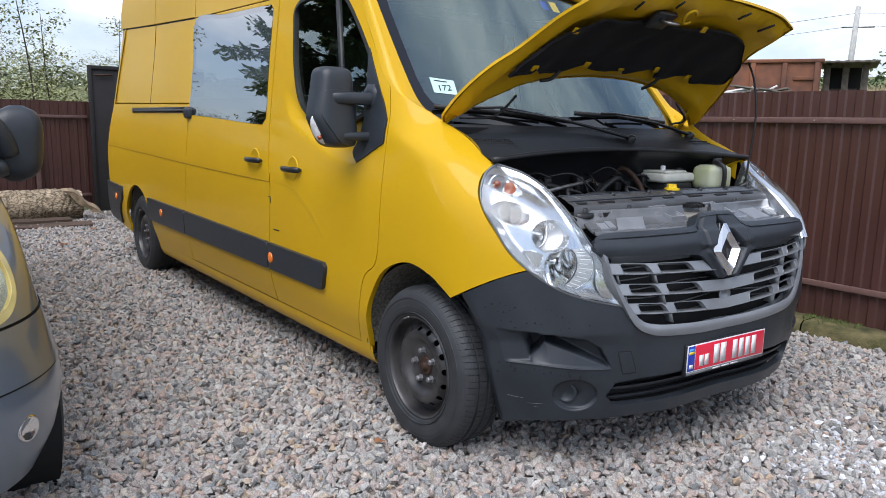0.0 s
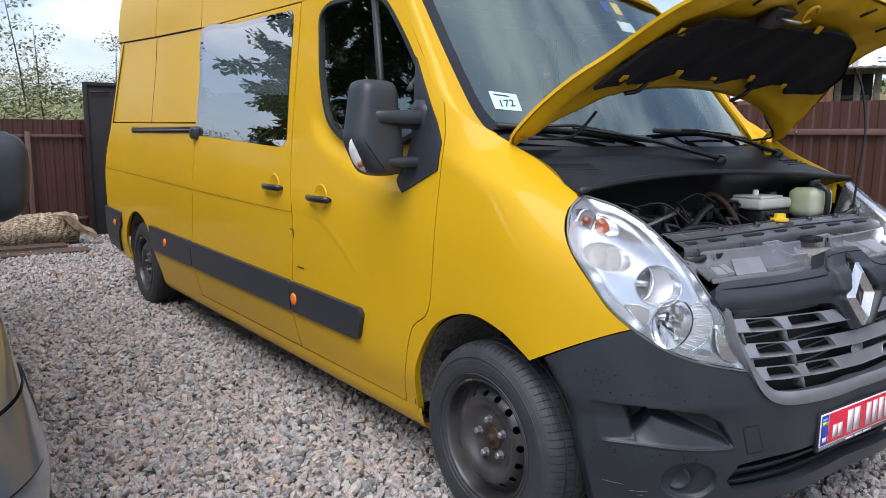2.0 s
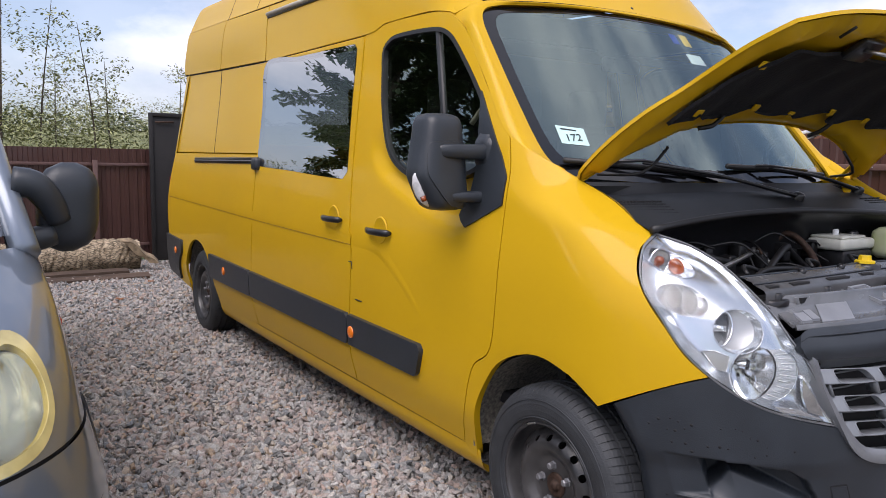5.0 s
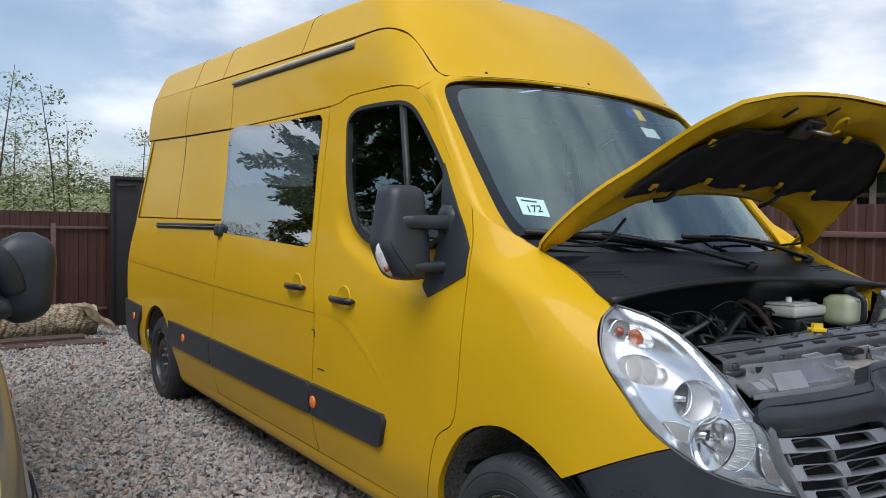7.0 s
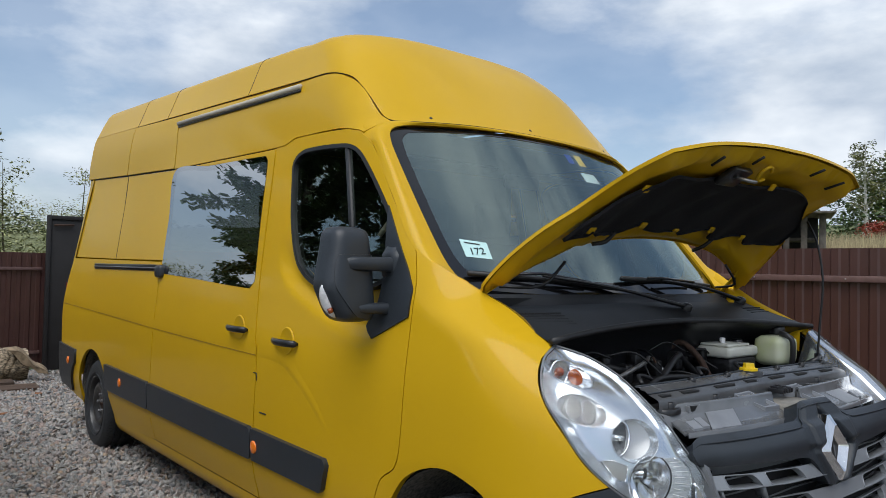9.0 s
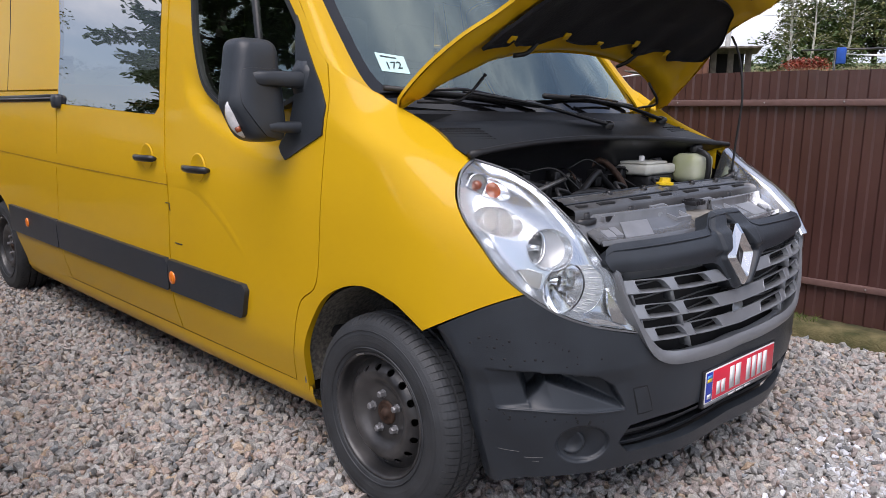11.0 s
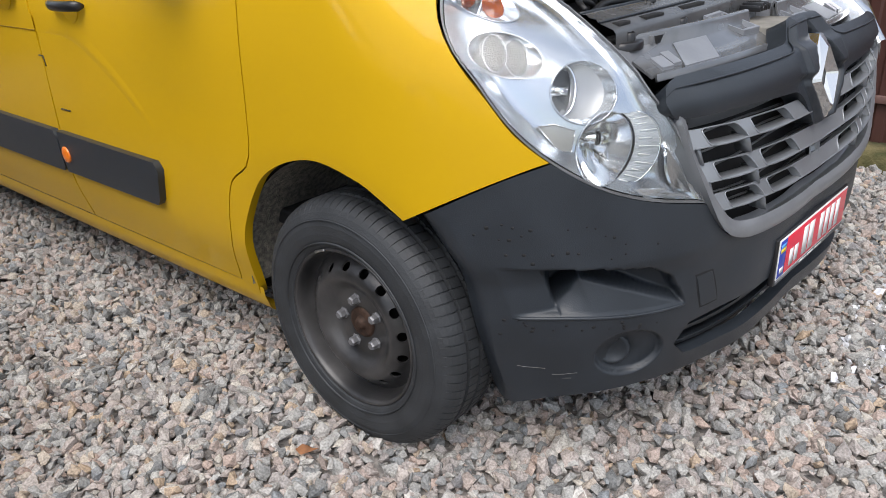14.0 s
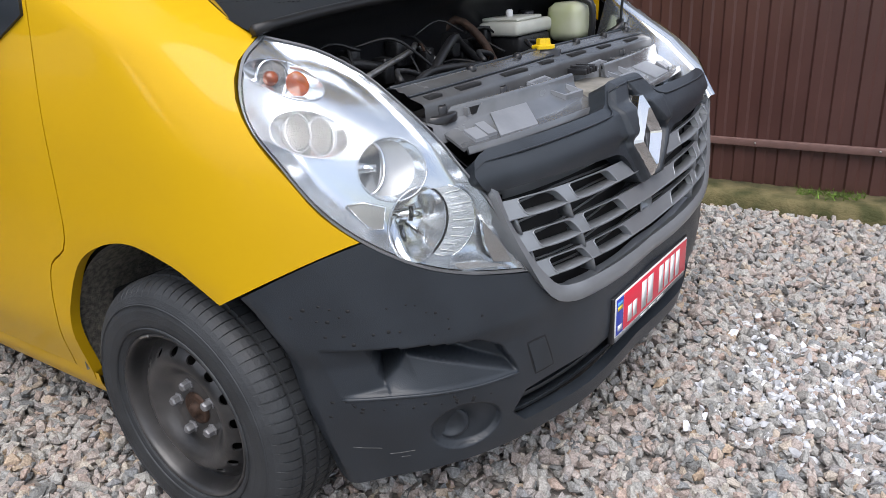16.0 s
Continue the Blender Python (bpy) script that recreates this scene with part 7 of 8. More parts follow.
for (y, z, m, w_, h_) in ((0.16, 1.995, BLUE, 0.05, 0.05), (0.24, 1.99, CAPYEL, 0.06, 0.06), (0.20, 1.90, WHITE, 0.12, 0.05)):
    part("screen_label", patch([[(y, z), (y + w_, z), (y + w_, z + h_), (y, z + h_)]], scr(-0.004), 0.1, 0, lambda c: Vector((0.8, 0, 0.6))), m, ws)

# ---- cab interior ----
cab = part("dashboard", loft(bmesh.new(), [[Vector((x, y, z)) for y in (-0.82, -0.5, 0.0, 0.5, 0.82)] for x, z in ((-0.20, 1.30), (-0.35, 1.33), (-0.55, 1.33), (-0.68, 1.27), (-0.70, 0.9))], False), SMOOTHBLACK, van)
part("dash_cowl", bx((-0.72, 0.22, 1.30), (-0.45, 0.62, 1.40), 0.03), SMOOTHBLACK, cab)
part("bulkhead", bx((-1.62, -0.83, 0.5), (-1.58, 0.83, 2.06), 0.01), CLOTH, van)
part("cab_floor", bx((-1.6, -0.86, 0.5), (-0.1, 0.86, 0.55), 0.01), DARK, van)
part("headlining", bx((-1.6, -0.77, 2.062), (-0.70, 0.77, 2.072), 0.004), CLOTH, van)
for y in (-0.48, 0.0 + 0.48, -0.02):
    seat = part("seat", bx((-1.35, y - 0.23, 0.85), (-0.85, y + 0.23, 1.0), 0.04), CLOTH, van)
    part("backrest", bx((-1.45, y - 0.22, 0.98), (-1.30, y + 0.22, 1.62), 0.05), CLOTH, seat)
    part("headrest", bx((-1.44, y - 0.13, 1.66), (-1.34, y + 0.13, 1.86), 0.04), CLOTH, seat)
part("steering_wheel", sweep([Vector((-0.72 - 0.10 * math.cos(a), 0.45 + 0.20 * math.sin(a), 1.28 + 0.17 * math.cos(a))) for a in [2 * math.pi * k / 28 for k in range(29)]], 0.015, 8, cap=False), SMOOTHBLACK, van)
part("rear_view_mirror", bx((-0.70, -0.12, 1.86), (-0.67, 0.12, 1.93), 0.015), SMOOTHBLACK, van)
part("sun_visor", bx((-0.90, -0.70, 1.95), (-0.74, -0.10, 1.965), 0.008), CLOTH, van)
part("sun_visor", bx((-0.90, 0.10, 1.95), (-0.74, 0.70, 1.965), 0.008), CLOTH, van)
part("grab_handle", sweep(curve_through([(-0.62, -0.80, 1.75), (-0.66, -0.76, 1.72), (-0.78, -0.775, 1.60)], 0.03, False), 0.012, 8), CREAM, van)
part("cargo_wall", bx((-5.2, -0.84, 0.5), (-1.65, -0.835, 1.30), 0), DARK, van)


# ---- dark grey van parked alongside ----
car = thing("grey_van", "dark grey metallic van parked beside, with a yellowed headlight", "van")
CY = -3.30
w2 = pchip([(0.2, 0.93), (0.35, 1.0), (0.5, 1.02), (0.62, 0.995), (0.8, 0.955), (1.0, 0.93), (1.15, 0.90), (1.9, 0.74)])
f2 = pchip([(0.2, 0.18), (0.5, 0.25), (0.72, 0.22), (0.85, 0.12), (0.95, -0.02), (1.05, -0.25), (1.15, -0.62), (1.9, -1.55)])
c2 = pchip([(0.2, -0.50), (0.8, -0.52), (1.0, -0.80), (1.15, -1.25), (1.9, -2.1)])


def around(a, z, off=0.0):
    """a: 0 at the nose's middle, 1 at the corner's end, up to 2 at the tail; negative on its other side."""
    w, xf, x0 = w2(z), f2(z), c2(z)
    s = abs(a)
    if s <= 1:
        t = s * math.pi / 2
        c, q = math.cos(t) ** (2 / 2.6), math.sin(t) ** (2 / 2.6)
        n = Vector((c, q, 0)).normalized()
        p = Vector((x0 + (xf - x0) * c + n.x * off, w * q + n.y * off, z))
    else:
        p = Vector((x0 + (-4.6 - x0) * (s - 1), w + off, z))
    p.y = CY + math.copysign(p.y, a)
    return p


AS = [-2.0, -1.6, -1.3] + [-1 + k / 16 for k in range(33)] + [1.3, 1.6, 2.0]


def shell(z0, z1, n, off=0.0, A=AS):
    b = loft(bmesh.new(), [[around(a, z0 + (z1 - z0) * k / n, off) for a in A] for k in range(n + 1)], False)
    b.normal_update()
    if sum(f.normal.dot(f.calc_center_median() - Vector((-2, CY, 0.5))) for f in b.faces) < 0:
        bmesh.ops.reverse_faces(b, faces=b.faces[:])
    return b


WX, WR = -0.66, 0.37


def cut_arch(b):
    bad = [f for f in b.faces if (f.calc_center_median().x - WX) ** 2 + (f.calc_center_median().z - 0.34) ** 2 < WR ** 2 and abs(f.calc_center_median().y - CY) > 0.8]
    bmesh.ops.delete(b, geom=bad, context="FACES")
    return b


A_FINE = [-2.0, -1.6] + [-1.25 + k / 40 for k in range(101)] + [1.6, 2.0]
part("lower_bumper", cut_arch(shell(0.22, 0.555, 14, 0, A_FINE)), GREYCAR, car)
part("bumper", cut_arch(shell(0.562, 0.735, 8, 0.004, A_FINE)), GREYCAR, car)
LP = [(0.56, 0.99), (0.64, 0.97), (0.70, 0.90), (0.70, 0.82), (0.63, 0.765), (0.50, 0.75), (0.44, 0.80), (0.47, 0.92)]
lp2 = curve_through(LP, 0.02)
body_loop = curve_through([(2.0, 0.742), (2.0, 1.14), (1.2, 1.14), (0.0, 1.14), (-1.2, 1.14), (-2.0, 1.14), (-2.0, 0.742), (-1.0, 0.742), (0.0, 0.742), (1.0, 0.742)], 0.05, True, (0, 1, 5, 6))
co = lambda c: c - Vector((-2, CY, 0.5))
part("body", patch([body_loop, lp2], lambda a, z: around(a, z), 0.04, 0.015, co), GREYCAR, car)
lamp2 = part("headlight", patch([shrink(lp2, -0.003), shrink(lp2, 0.022)], lambda a, z: around(a, z, 0.002), 0.02, 0.02, co), HAZED, car, "yellowed headlight rim")
part("reflector", patch([shrink(lp2, 0.010)], lambda a, z: around(a, z, -0.05 * smooth_step(float(near_line(np.array([[a, z]]), lp2)[0]) / 0.04)), 0.02, 0, co), SILVER, lamp2)
part("lens", patch([shrink(lp2, 0.015)], lambda a, z: around(a, z, 0.0), 0.04, 0, co), glass("hazed_lens", (0.80, 0.78, 0.62), 1.0, 1.5), lamp2, shadow=False)
part("bumper_gap", loft(bmesh.new(), [[around(a, z, -0.012) for a in AS] for z in (0.725, 0.752)], False), DARK, car)
part("bumper_gap", loft(bmesh.new(), [[around(a, z, -0.008) for a in AS] for z in (0.545, 0.572)], False), DARK, car)
glassh = shell(1.17, 1.84, 6, -0.02)
part("windows", glassh, TINT, car, shadow=False)
part("roof", loft(bmesh.new(), [[around(a, z, o) for a in AS] for z, o in ((1.80, 0.0), (1.87, -0.01), (1.93, -0.10), (1.95, -0.35), (1.955, -0.6))], False), GREYCAR, car)
# Added near-black block: the cabin's shade behind the glass is its colour.
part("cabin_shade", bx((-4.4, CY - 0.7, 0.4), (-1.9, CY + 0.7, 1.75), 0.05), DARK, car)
part("underbody", bx((-4.4, CY - 0.8, 0.25), (-0.3, CY + 0.8, 0.5), 0.05), DARK, car)
for s in (1, -1):
    P = [around(s * (1.0 - 0.0), z, 0.005) for z in (1.15, 1.4, 1.65, 1.86)]
    part("pillar", sweep([around(s * 0.80, z, 0.0) for z in (1.12, 1.4, 1.65, 1.88)], 0.045, 8), GREYCAR, car)
    # wheel
    w_ = new("wheel")
    w_.parent = car
    M = axis_to((0, s, 0), (WX, CY + s * 0.915, 0.325))
    part("tyre", turned([(0.20, 0.07), (0.22, 0.095), (0.26, 0.103), (0.295, 0.098), (0.318, 0.080), (0.325, 0.055), (0.325, -0.06), (0.31, -0.09), (0.22, -0.09)], 48, M), RUBBER, w_)
    part("rim", turned([(0.205, 0.085), (0.195, 0.05), (0.15, 0.06), (0.08, 0.05), (0.0, 0.05)], 32, M), GREYPL, w_)
    part("arch_liner", turned([(0.37, 0.08), (0.37, -0.25)], 32, M), DARK, w_)
    M = axis_to((0, s, 0), (-3.6, CY + s * 0.88, 0.325))
    part("rear_tyre", turned([(0.20, 0.07), (0.26, 0.10), (0.318, 0.08), (0.325, -0.06), (0.22, -0.09)], 32, M), RUBBER, car)
    # fog lamp
    fa = s * 0.60
    part("fog_lamp", turned([(0.040, -0.02), (0.042, 0.004), (0.036, 0.008), (0.03, 0.002), (0.0, 0.004)], 24, axis_to((0.75, s * 0.65, 0), around(fa, 0.42, 0.0))), CHROME, car)
part("side_repeater", bx((-0.98, CY + 0.945, 0.86), (-0.90, CY + 0.965, 0.90), 0.006), RED, car)
# its door mirror: rounded shell on a thick curved foot
mir = part("door_mirror", bmesh.new(), PLASTIC, car, "black plastic door mirror")
MC = Vector((-1.28, -2.265, 1.245))
rings = []
for k in range(15):
    t = k / 14
    s = (1 - abs(2 * t - 1) ** 3.4) ** 0.42 if 0 < k < 14 else 0.25
    rings.append([MC + Vector((math.copysign(abs(math.cos(a)) ** 0.7, math.cos(a)) * (0.085 * s), math.copysign(abs(math.sin(a)) ** 0.6, math.sin(a)) * 0.105 * s + 0.018 * (t - 0.5), -0.165 + 0.33 * t)) for a in [2 * math.pi * j / 28 for j in range(28)]])
part("mirror_shell", loft(bmesh.new(), rings, True, True, True), PLASTIC, mir)
part("mirror_foot", sweep(curve_through([(-1.20, -2.44, 1.34), (-1.19, -2.38, 1.33), (-1.20, -2.33, 1.27), (-1.22, -2.30, 1.20)], 0.02, False), 0.055, 12, taper=0.045), PLASTIC, mir)
part("mirror_foot", sweep(curve_through([(-1.22, -2.44, 1.13), (-1.21, -2.38, 1.135), (-1.22, -2.32, 1.15)], 0.02, False), 0.05, 12, taper=0.04), PLASTIC, mir)


# ---- plants ----
def leaf_mesh(name, groups, size, seed, material, drop=0.6):
    """Many small folded leaves; groups: (centre, radii, count)."""
    rng = np.random.default_rng(seed)
    V, F, o = [], [], 0
    for c, r, n in groups:
        d = rng.normal(size=(n, 3))
        d /= np.linalg.norm(d, axis=1)[:, None]
        rad = rng.uniform(0.25, 1.0, n) ** 0.5
        P = np.array(c) + d * rad[:, None] * np.array(r)
        a, tl = rng.uniform(0, 2 * np.pi, n), rng.uniform(-drop - 0.3, 0.35, n)
        u = np.stack([np.cos(a) * np.cos(tl), np.sin(a) * np.cos(tl), np.sin(tl)], 1)
        v = np.stack([-np.sin(a), np.cos(a), rng.uniform(-0.5, 0.5, n)], 1)
        s = (size * rng.uniform(0.6, 1.3, n))[:, None]
        q = np.stack([P, P + u * s * 0.5 + v * s * 0.24, P + u * s, P + u * s * 0.5 - v * s * 0.24], 1)
        V.append(q.reshape(-1, 3))
        F.append(np.arange(n * 4).reshape(n, 4) + o)
        o += n * 4
    V, F = np.concatenate(V), np.concatenate(F)
    me = bpy.data.meshes.new(name)
    me.vertices.add(len(V))
    me.vertices.foreach_set("co", V.astype(np.float32).ravel())
    me.loops.add(F.size)
    me.loops.foreach_set("vertex_index", F.astype(np.int32).ravel())
    me.polygons.add(len(F))
    me.polygons.foreach_set("loop_start", np.arange(0, F.size, 4, dtype=np.int32))
    me.update(calc_edges=True)
    me.materials.append(material)
    return new(name, me)


def leafmat(name, c1, c2, seed=0):
    m = mat(name, c1, 0.6, var=0.3, scale=1.2, col2=c2, island=0.45)
    return m


WILLOW = leafmat("olive_leaves", (0.30, 0.31, 0.14), (0.17, 0.19, 0.08))
GREEN = leafmat("green_leaves", (0.08, 0.125, 0.035), (0.04, 0.07, 0.02))
DARKGREEN = leafmat("dark_leaves", (0.045, 0.075, 0.028), (0.022, 0.040, 0.018))
YELGREEN = leafmat("birch_leaves", (0.20, 0.20, 0.07), (0.11, 0.13, 0.045))
REDLEAF = leafmat("red_leaves", (0.36, 0.07, 0.04), (0.22, 0.05, 0.03))
STRAW = mat("dry_straw", (0.46, 0.38, 0.22), 0.9, var=0.4, scale=2, island=0.35)
BARKD = mat("dark_bark", (0.09, 0.07, 0.05), 0.95, var=0.5, scale=12, bump=0.6, bscale=40)
BIRCHB = mat("birch_bark", (0.62, 0.60, 0.55), 0.8, var=0.7, scale=4, col2=(0.18, 0.16, 0.14), lo=0.28, hi=0.5)


def tree(at, h, trunk_r, crown_r, leaves, size, seed, leafm, barkm, label, start=0.35, spread=1.0, name="tree", clumps=22):
    rng = random.Random(seed)
    t = thing(name, label, "tree", group="trees round the yard")
    at = Vector(at)
    tip = at + Vector((rng.uniform(-0.1, 0.1) * h, rng.uniform(-0.1, 0.1) * h, h))
    mid = at.lerp(tip, 0.5) + Vector((rng.uniform(-0.04, 0.04) * h, rng.uniform(-0.04, 0.04) * h, 0))
    line = curve_through([at, mid, tip], h / 12, False)
    b = sweep(line, trunk_r, 8, taper=trunk_r * 0.15)
    groups = []
    for k in range(clumps):
        f = start + (1 - start) * (k + rng.random()) / clumps
        p = Vector(line[min(int(f * (len(line) - 1)), len(line) - 1)])
        a = rng.uniform(0, 2 * math.pi)
        ln = crown_r * rng.uniform(0.45, 1.0) * (1.15 - 0.75 * f) * spread
        e = p + Vector((math.cos(a) * ln, math.sin(a) * ln, ln * rng.uniform(0.15, 0.75)))
        sweep([p, p.lerp(e, 0.5) + Vector((0, 0, 0.06 * ln)), e], trunk_r * 0.28 * (1.1 - f), 5, b, taper=trunk_r * 0.05)
        r = crown_r * rng.uniform(0.22, 0.40)
        groups.append((tuple(p.lerp(e, 0.85)), (r, r, r * 0.75), max(4, int(leaves / clumps))))
        if rng.random() < 0.6:
            groups.append((tuple(p.lerp(e, 0.5)), (r * 0.6, r * 0.6, r * 0.5), max(3, int(leaves / clumps / 3))))
    part("trunk", b, barkm, t)
    cr = leaf_mesh("crown", groups, size, seed, leafm)
    cr.parent = t
    return t


# walnut by the gate side, mirrored in the side windows
def walnut_tree(X, Y, seed):
    walnut = thing("walnut_tree", "broad walnut tree with long dark green leaves", "tree", group="walnuts")
    rng = random.Random(seed)
    b = sweep([(X, Y - 0.1, 0), (X, Y, 1.2), (X + 0.2, Y + 0.1, 2.6), (X + 0.3, Y + 0.2, 5.4)], 0.16, 10, taper=0.06)
    groups = []
    for k in range(46):
        p = Vector((X + 0.1, Y + 0.05, 0.9 + 4.6 * k / 46))
        a = rng.uniform(0, 2 * math.pi)
        ln = rng.uniform(1.2, 3.2)
        e = p + Vector((math.cos(a) * ln * 1.15, math.sin(a) * ln * 0.6, ln * rng.uniform(-0.1, 0.35)))
        sweep([p, p.lerp(e, 0.5) + Vector((0, 0, 0.12)), e], 0.03, 5, b, taper=0.006)
        for q in range(8):
            c = p.lerp(e, 0.30 + 0.1 * q)
            groups.append(((c.x, c.y, c.z), (0.30, 0.24, 0.15), 56))
    part("trunk", b, BARKD, walnut)
    leaf_mesh("crown", groups, 0.19, seed + 4, WALNUT, 0.5).parent = walnut


WALNUT = leafmat("walnut_leaves", (0.085, 0.135, 0.05), (0.05, 0.085, 0.03))
walnut_tree(-7.9, -6.0, 7)
walnut_tree(-11.9, -6.3, 8)
# shrubs and saplings behind the back fence
rng = random.Random(3)
groups = []
for k in range(190):
    x, y = rng.uniform(-22, -10.2), rng.uniform(-7, 6)
    z = rng.uniform(0.4, 1.7) + 0.11 * (-x - 10)
    groups.append(((x, y, z), (0.75, 0.75, 0.6), 420))
tagged(leaf_mesh("shrubs", groups, 0.07, 21, WILLOW), "dense olive-green shrubs behind the back fence", "shrubs", kind="stuff")
for i, (x, y, h) in enumerate(((-13.6, -1.45, 4.3), (-13.2, -0.55, 3.9), (-13.8, 0.05, 3.3), (-12.6, -2.1, 4.6), (-13.5, 1.1, 3.3), (-14.5, -1.0, 3.4), (-12.4, 1.6, 3.0), (-15.0, -2.6, 4.4), (-12.9, -3.2, 4.2))):
    tree((x, y, 0), h, 0.03, 0.85, 900, 0.075, 40 + i, WILLOW, BARKD, "thin young willow with sparse leaves", 0.3, 1.0, "sapling", 20)
rng = random.Random(5)
groups = []
for k in range(90):
    y = rng.uniform(-60, 130)
    x = -190 + rng.uniform(-14, 14)
    r = rng.uniform(3, 6)
    groups.append(((x, y, 8.2 + rng.uniform(-1, 2.2)), (r * 1.4, r * 1.4, r * 0.75), 90))
tagged(leaf_mesh("far_woods", groups, 1.7, 22, DARKGREEN), "dark wooded ridge on the skyline", "woods", kind="stuff")

# wood edge on the slope beyond the side fence
rng = random.Random(9)
groups = []
for k in range(120):
    x, y = rng.uniform(-25, 8), rng.uniform(62, 78)
    g = 5 + 0.1 * (y - 60)
    hgt = rng.uniform(1.5, 7.5) * (0.35 + 0.65 * min(1.0, max(0.0, (x + 25) / 9)))
    groups.append(((x, y, g + hgt), (2.4, 2.4, 1.9), 260))
tagged(leaf_mesh("wood_edge", groups, 0.55, 23, GREEN), "mixed green wood on the rising slope", "woods", kind="stuff")
for i, (x, y, h) in enumerate(((-17.2, 50.0, 6.8), (-16.2, 50.6, 6.0), (-14.2, 50.6, 5.6), (-18.6, 53.0, 6.5), (-12.2, 53.0, 7.0))):
    tree((x, y, 4.0), h, 0.11, 1.7, 900, 0.24, 60 + i, YELGREEN, BIRCHB, "slim birch with pale trunk and yellowing leaves", 0.30, 1.0, "birch", 26)
for i, (x, y, h) in enumerate(((-11.0, 66, 12.0), (-7.0, 68, 12.5), (-13.5, 70, 10.5), (-3.0, 67, 11.5), (-17.5, 70, 8.5))):
    tree((x, y, 5.5), h, 0.25, 3.6, 2600, 0.55, 80 + i, DARKGREEN, BARKD, "tall dark broadleaf tree at the wood edge", 0.15, 1.0, "forest_tree", 34)
rng = random.Random(2)
tagged(leaf_mesh("red_bush", [((-11.3 + rng.uniform(-0.7, 0.7), 35.2 + rng.uniform(-0.5, 0.5), 3.55 + rng.uniform(0, 0.55)), (0.5, 0.5, 0.35), 130) for k in range(14)], 0.16, 31, REDLEAF), "bush with red autumn leaves", "bush")
tagged(leaf_mesh("field_bushes", [((rng.uniform(-20, -2), rng.uniform(38, 46), 3.9 + rng.uniform(-0.3, 0.7)), (1.1, 1.1, 0.7), 120) for k in range(34)], 0.3, 32, GREEN), "low green bushes along the field", "bushes", kind="stuff")
V, F = [], []
rg = np.random.default_rng(8)
n = 9000
px, py = rg.uniform(-16, 1, n), rg.uniform(24, 34, n)
pz = np.interp(py, [8, 25, 60], [0, 2.0, 5.0])
h = rg.uniform(0.45, 1.05, n)
dx, dy = rg.normal(0, 0.12, n), rg.normal(0, 0.12, n)
V = np.stack([np.stack([px - 0.02, py, pz], 1), np.stack([px + 0.02, py, pz], 1), np.stack([px + dx, py + dy, pz + h], 1)], 1).reshape(-1, 3)
me = bpy.data.meshes.new("dry_grass")
me.from_pydata(V.tolist(), [], np.arange(3 * n).reshape(n, 3).tolist())
me.materials.append(STRAW)
tagged(new("dry_grass", me), "tall straw-coloured dry grass in the field", "grass", kind="stuff")
# tufts of grass on the kerb
GRASS = mat("kerb_grass", (0.14, 0.24, 0.035), 0.7, var=0.4, scale=6, island=0.35)
n = 5200
px = rg.uniform(-3, 4.5, n)
py = rg.uniform(2.27, 2.40, n) - np.where(rg.random(n) < 0.12, 0.05, 0.0)
keep = np.array([noise.noise(Vector((x * 2.2, 0.3, 0.1))) > 0.02 for x in px])
px, py = px[keep], py[keep]
n = len(px)
h = rg.uniform(0.01, 0.04, n)
dx, dy = rg.normal(0, 0.022, n), rg.normal(-0.012, 0.018, n)
V = np.stack([np.stack([px - 0.003, py, np.full(n, 0.098)], 1), np.stack([px + 0.003, py, np.full(n, 0.098)], 1), np.stack([px + dx, py + dy, 0.098 + h], 1)], 1).reshape(-1, 3)
me = bpy.data.meshes.new("kerb_grass")
me.from_pydata(V.tolist(), [], np.arange(3 * n).reshape(n, 3).tolist())
me.materials.append(GRASS)
tagged(new("kerb_grass", me), "short green grass growing on the kerb", "grass", kind="stuff")

# ---- rusty container, lean-to, pole, stand ----
RUSTBOX = mat("rusty_container", (0.21, 0.085, 0.045), 0.85, var=0.5, scale=2.2, bump=0.2, bscale=12, col2=(0.10, 0.045, 0.03))
cont = thing("container", "rusty brown steel skip container with ribbed sides", "container")
CM = Matrix.Translation((-7.4, 17.0, 0)) @ Matrix.Rotation(math.atan2(1.16, 2.05), 4, "Z")
part("box_body", bx((-6.5, 0, 1.0), (0, 2.3, 3.20), 0.02, CM), RUSTBOX, cont)
part("top_rim", bx((-6.55, -0.06, 3.20), (0.06, 2.36, 3.30), 0.02, CM), RUSTBOX, cont)
for k in range(9):
    part("side_rib", bx((-6.4 + 0.78 * k, -0.07, 1.0), (-6.28 + 0.78 * k, 0.0, 3.2), 0.01, CM), RUSTBOX, cont)
part("door_rib", bx((-0.65, -0.05, 2.1), (-0.10, 0.0, 2.2), 0.01, CM), RUSTBOX, cont)
part("door_rib", bx((-0.65, -0.05, 2.75), (-0.10, 0.0, 2.85), 0.01, CM), RUSTBOX, cont)
shed = thing("lean_to", "small open lean-to with a corrugated roof on grey posts", "shed")
WOODG = mat("grey_wood", (0.16, 0.14, 0.12), 0.9, var=0.4, scale=8, bump=0.3)
SM = Matrix.Translation((-8.3, 18.9, 0)) @ Matrix.Rotation(math.atan2(0.46, 0.98), 4, "Z")
for k in range(14):
    part("roof_sheet", bx((-0.3 + 0.12 * k, -0.8, 3.30 + 0.010 * (k % 2)), (-0.18 + 0.12 * k, 1.6, 3.35 + 0.010 * (k % 2)), 0.004, SM), WOODG, shed)
for x in (0.15, 0.62, 1.1):
    part("post", bx((x - 0.12, -0.2, 1.0), (x + 0.05, 0.0, 3.30), 0.01, SM), WOODG, shed)
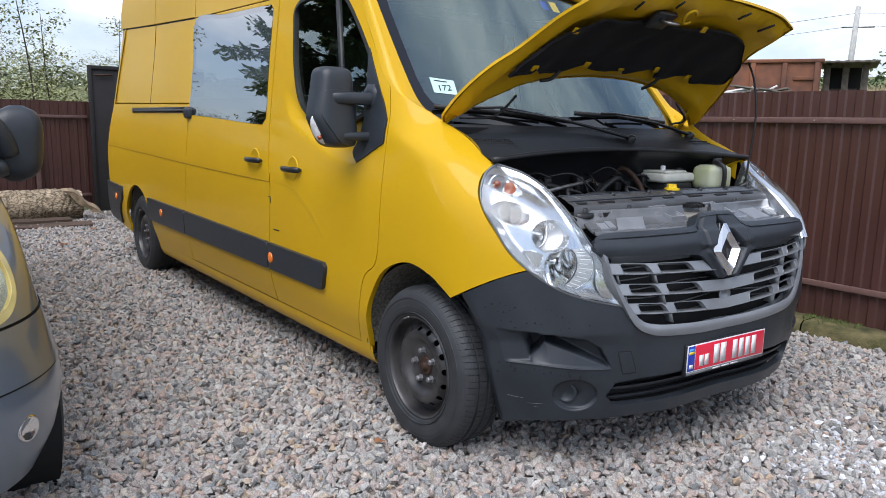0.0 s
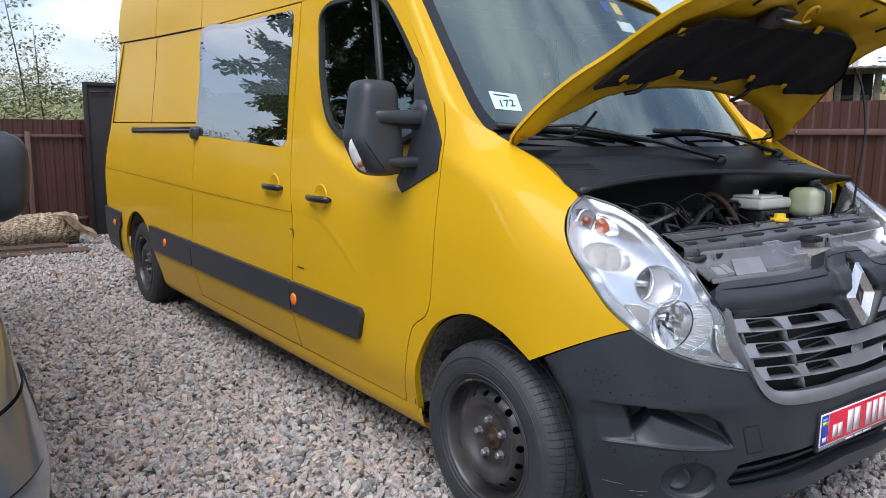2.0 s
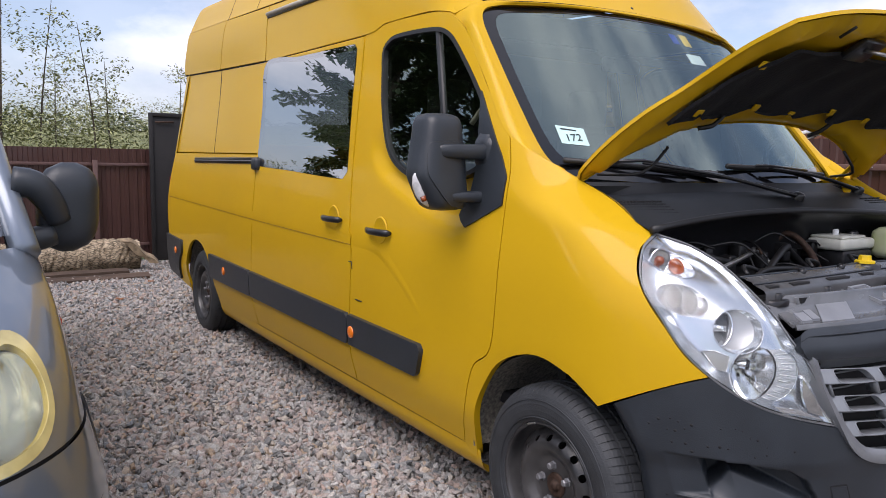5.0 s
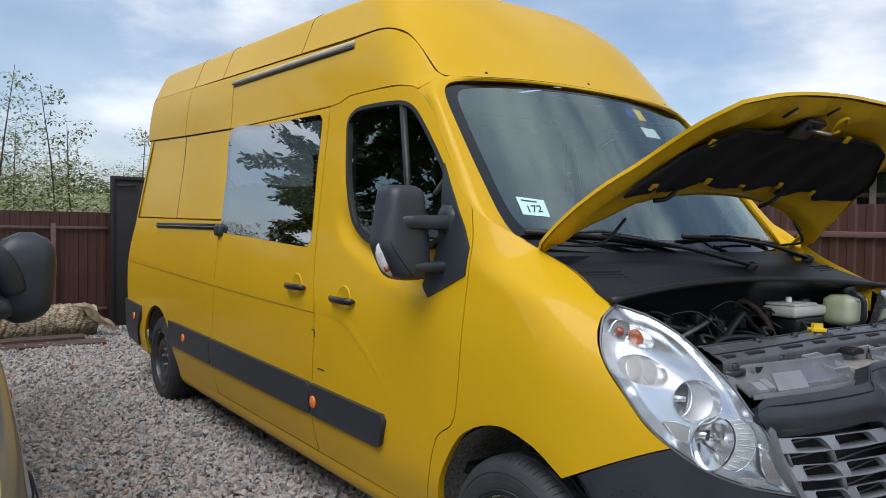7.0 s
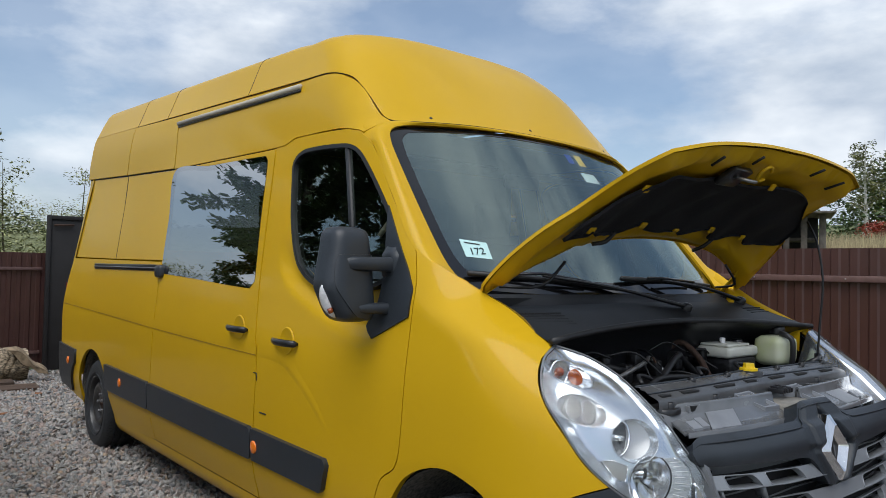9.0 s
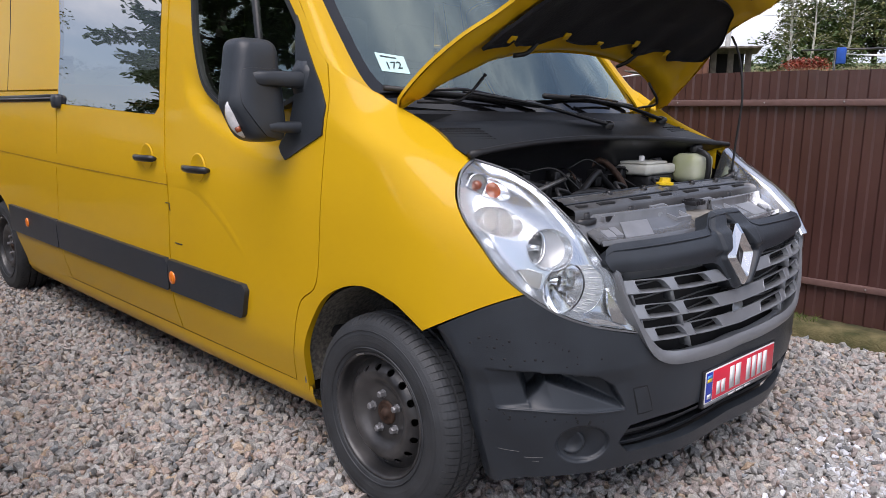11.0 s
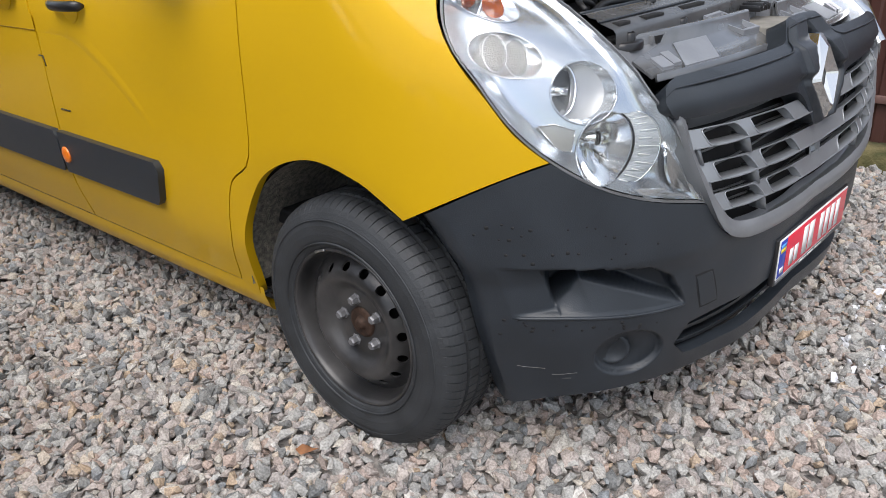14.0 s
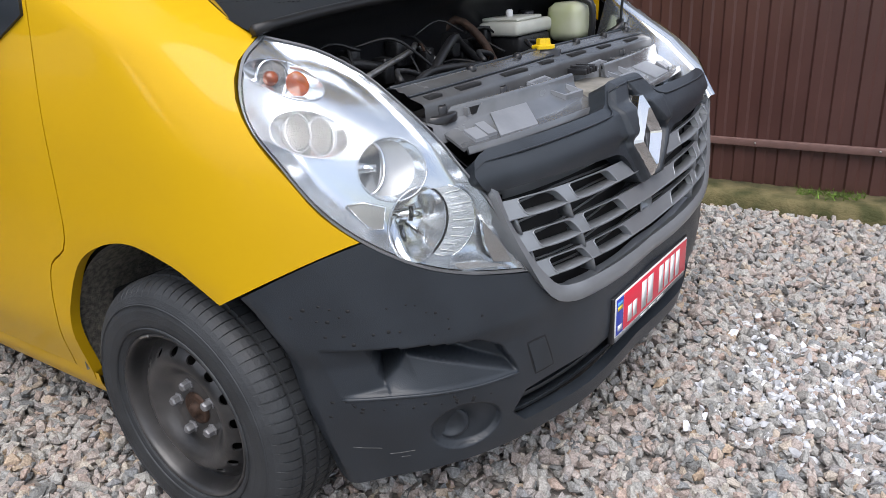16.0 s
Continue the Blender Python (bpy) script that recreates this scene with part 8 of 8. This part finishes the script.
part("back_wall", bx((0.0, 1.2, 1.0), (1.0, 1.3, 3.3), 0.01, SM), DARK, shed)
part("shelf", bx((0.0, 0.2, 2.55), (0.9, 1.1, 2.65), 0.01, SM), WOODG, shed)
rng = random.Random(12)
for k in range(16):
    a = rng.uniform(0, 3.1)
    c = Vector((-9.3 + rng.uniform(0, 1.9), 15.2 + rng.uniform(0, 0.7), 2.42 + rng.uniform(-0.1, 0.1)))
    tagged(part("scrap_board", bx((-0.3, -0.05, -0.02), (0.3, 0.05, 0.02), 0.004, Matrix.Translation(c) @ Euler((rng.uniform(-0.4, 0.4), rng.uniform(-0.5, 0.3), a)).to_matrix().to_4x4()), WOODG if k % 3 else WHITE), "grey scrap board on the heap by the container", "board", group="scrap heap")
part_heap = leaf_mesh("scrap_heap", [((-8.4, 15.6, 1.7), (1.4, 0.7, 0.75), 900)], 0.30, 77, WOODG)
tagged(part_heap, "heap of grey scrap wood by the container", "heap", kind="stuff")
pole = thing("utility_pole", "pale concrete utility pole with wires", "pole")
part("shaft", sweep([(-14.45, 33.6, 2.0), (-14.3, 33.63, 7.2)], 0.15, 10, taper=0.11), mat("pale_concrete", (0.5, 0.5, 0.48), 0.9, var=0.2), pole)
part("crossarm", sweep([(-14.9, 33.5, 6.3), (-13.6, 33.9, 6.25)], 0.035, 6), STEEL, pole)
for (a, e) in (((-14.3, 33.6, 6.9), (-40, 24.0, 6.0)), ((-14.3, 33.6, 6.9), (5, 42, 7.4)), ((-13.7, 33.9, 6.3), (5, 43, 6.4)), ((-14.8, 33.5, 6.3), (-40, 23.5, 5.2))):
    a, e = Vector(a), Vector(e)
    part("wire", sweep([a.lerp(e, k / 10) - Vector((0, 0, 0.5 * (1 - (k / 5 - 1) ** 2))) for k in range(11)], 0.008, 4), SEAL, pole)
stand = thing("drying_stand", "metal drying stand with a blue cloth hung over it", "stand")
part("bar", sweep([(-4.15, 14.45, 2.80), (-2.0, 15.1, 2.80)], 0.02, 6), RIM, stand)
for x, y in ((-3.52, 14.65), (-2.2, 15.05)):
    part("leg", sweep([(x, y, 0.6), (x, y, 2.80)], 0.025, 6), RIM, stand)
part("cloth", bx((-3.50, 14.62, 2.50), (-3.32, 14.72, 2.84), 0.02, Matrix()), mat("blue_cloth", (0.02, 0.09, 0.42), 0.8, var=0.2, scale=10), stand, "blue cloth")
for k in range(5):
    part("line", sweep([(-3.4, 14.7 + 0.1 * k, 2.72), (-2.5, 15.0 + 0.1 * k, 2.62 + 0.02 * k), (-1.8, 15.2 + 0.1 * k, 2.76)], 0.008, 4), WHITE, stand)
house = thing("far_house", "low yellow house with a pale gable roof on the slope", "house")
part("wall", bx((-4.5, 40, 3.0), (1.0, 46, 6.0), 0.02), mat("ochre_render", (0.45, 0.33, 0.12), 0.9, var=0.2, scale=1.5), house)
b = loft(bmesh.new(), [[Vector((x, y, z)) for y, z in ((39.6, 5.9), (43, 8.0), (46.4, 5.9), (46.3, 5.75), (43, 7.85), (39.7, 5.75))] for x in (-5.0, 1.5)], True, True, True)
part("roof", b, mat("pale_roof", (0.5, 0.48, 0.45), 0.8, var=0.2), house, smooth=False)
for x in (-3.4, -1.2):
    part("window", bx((x, 39.95, 4.2), (x + 0.9, 40.02, 5.3), 0.01), DARK, house)
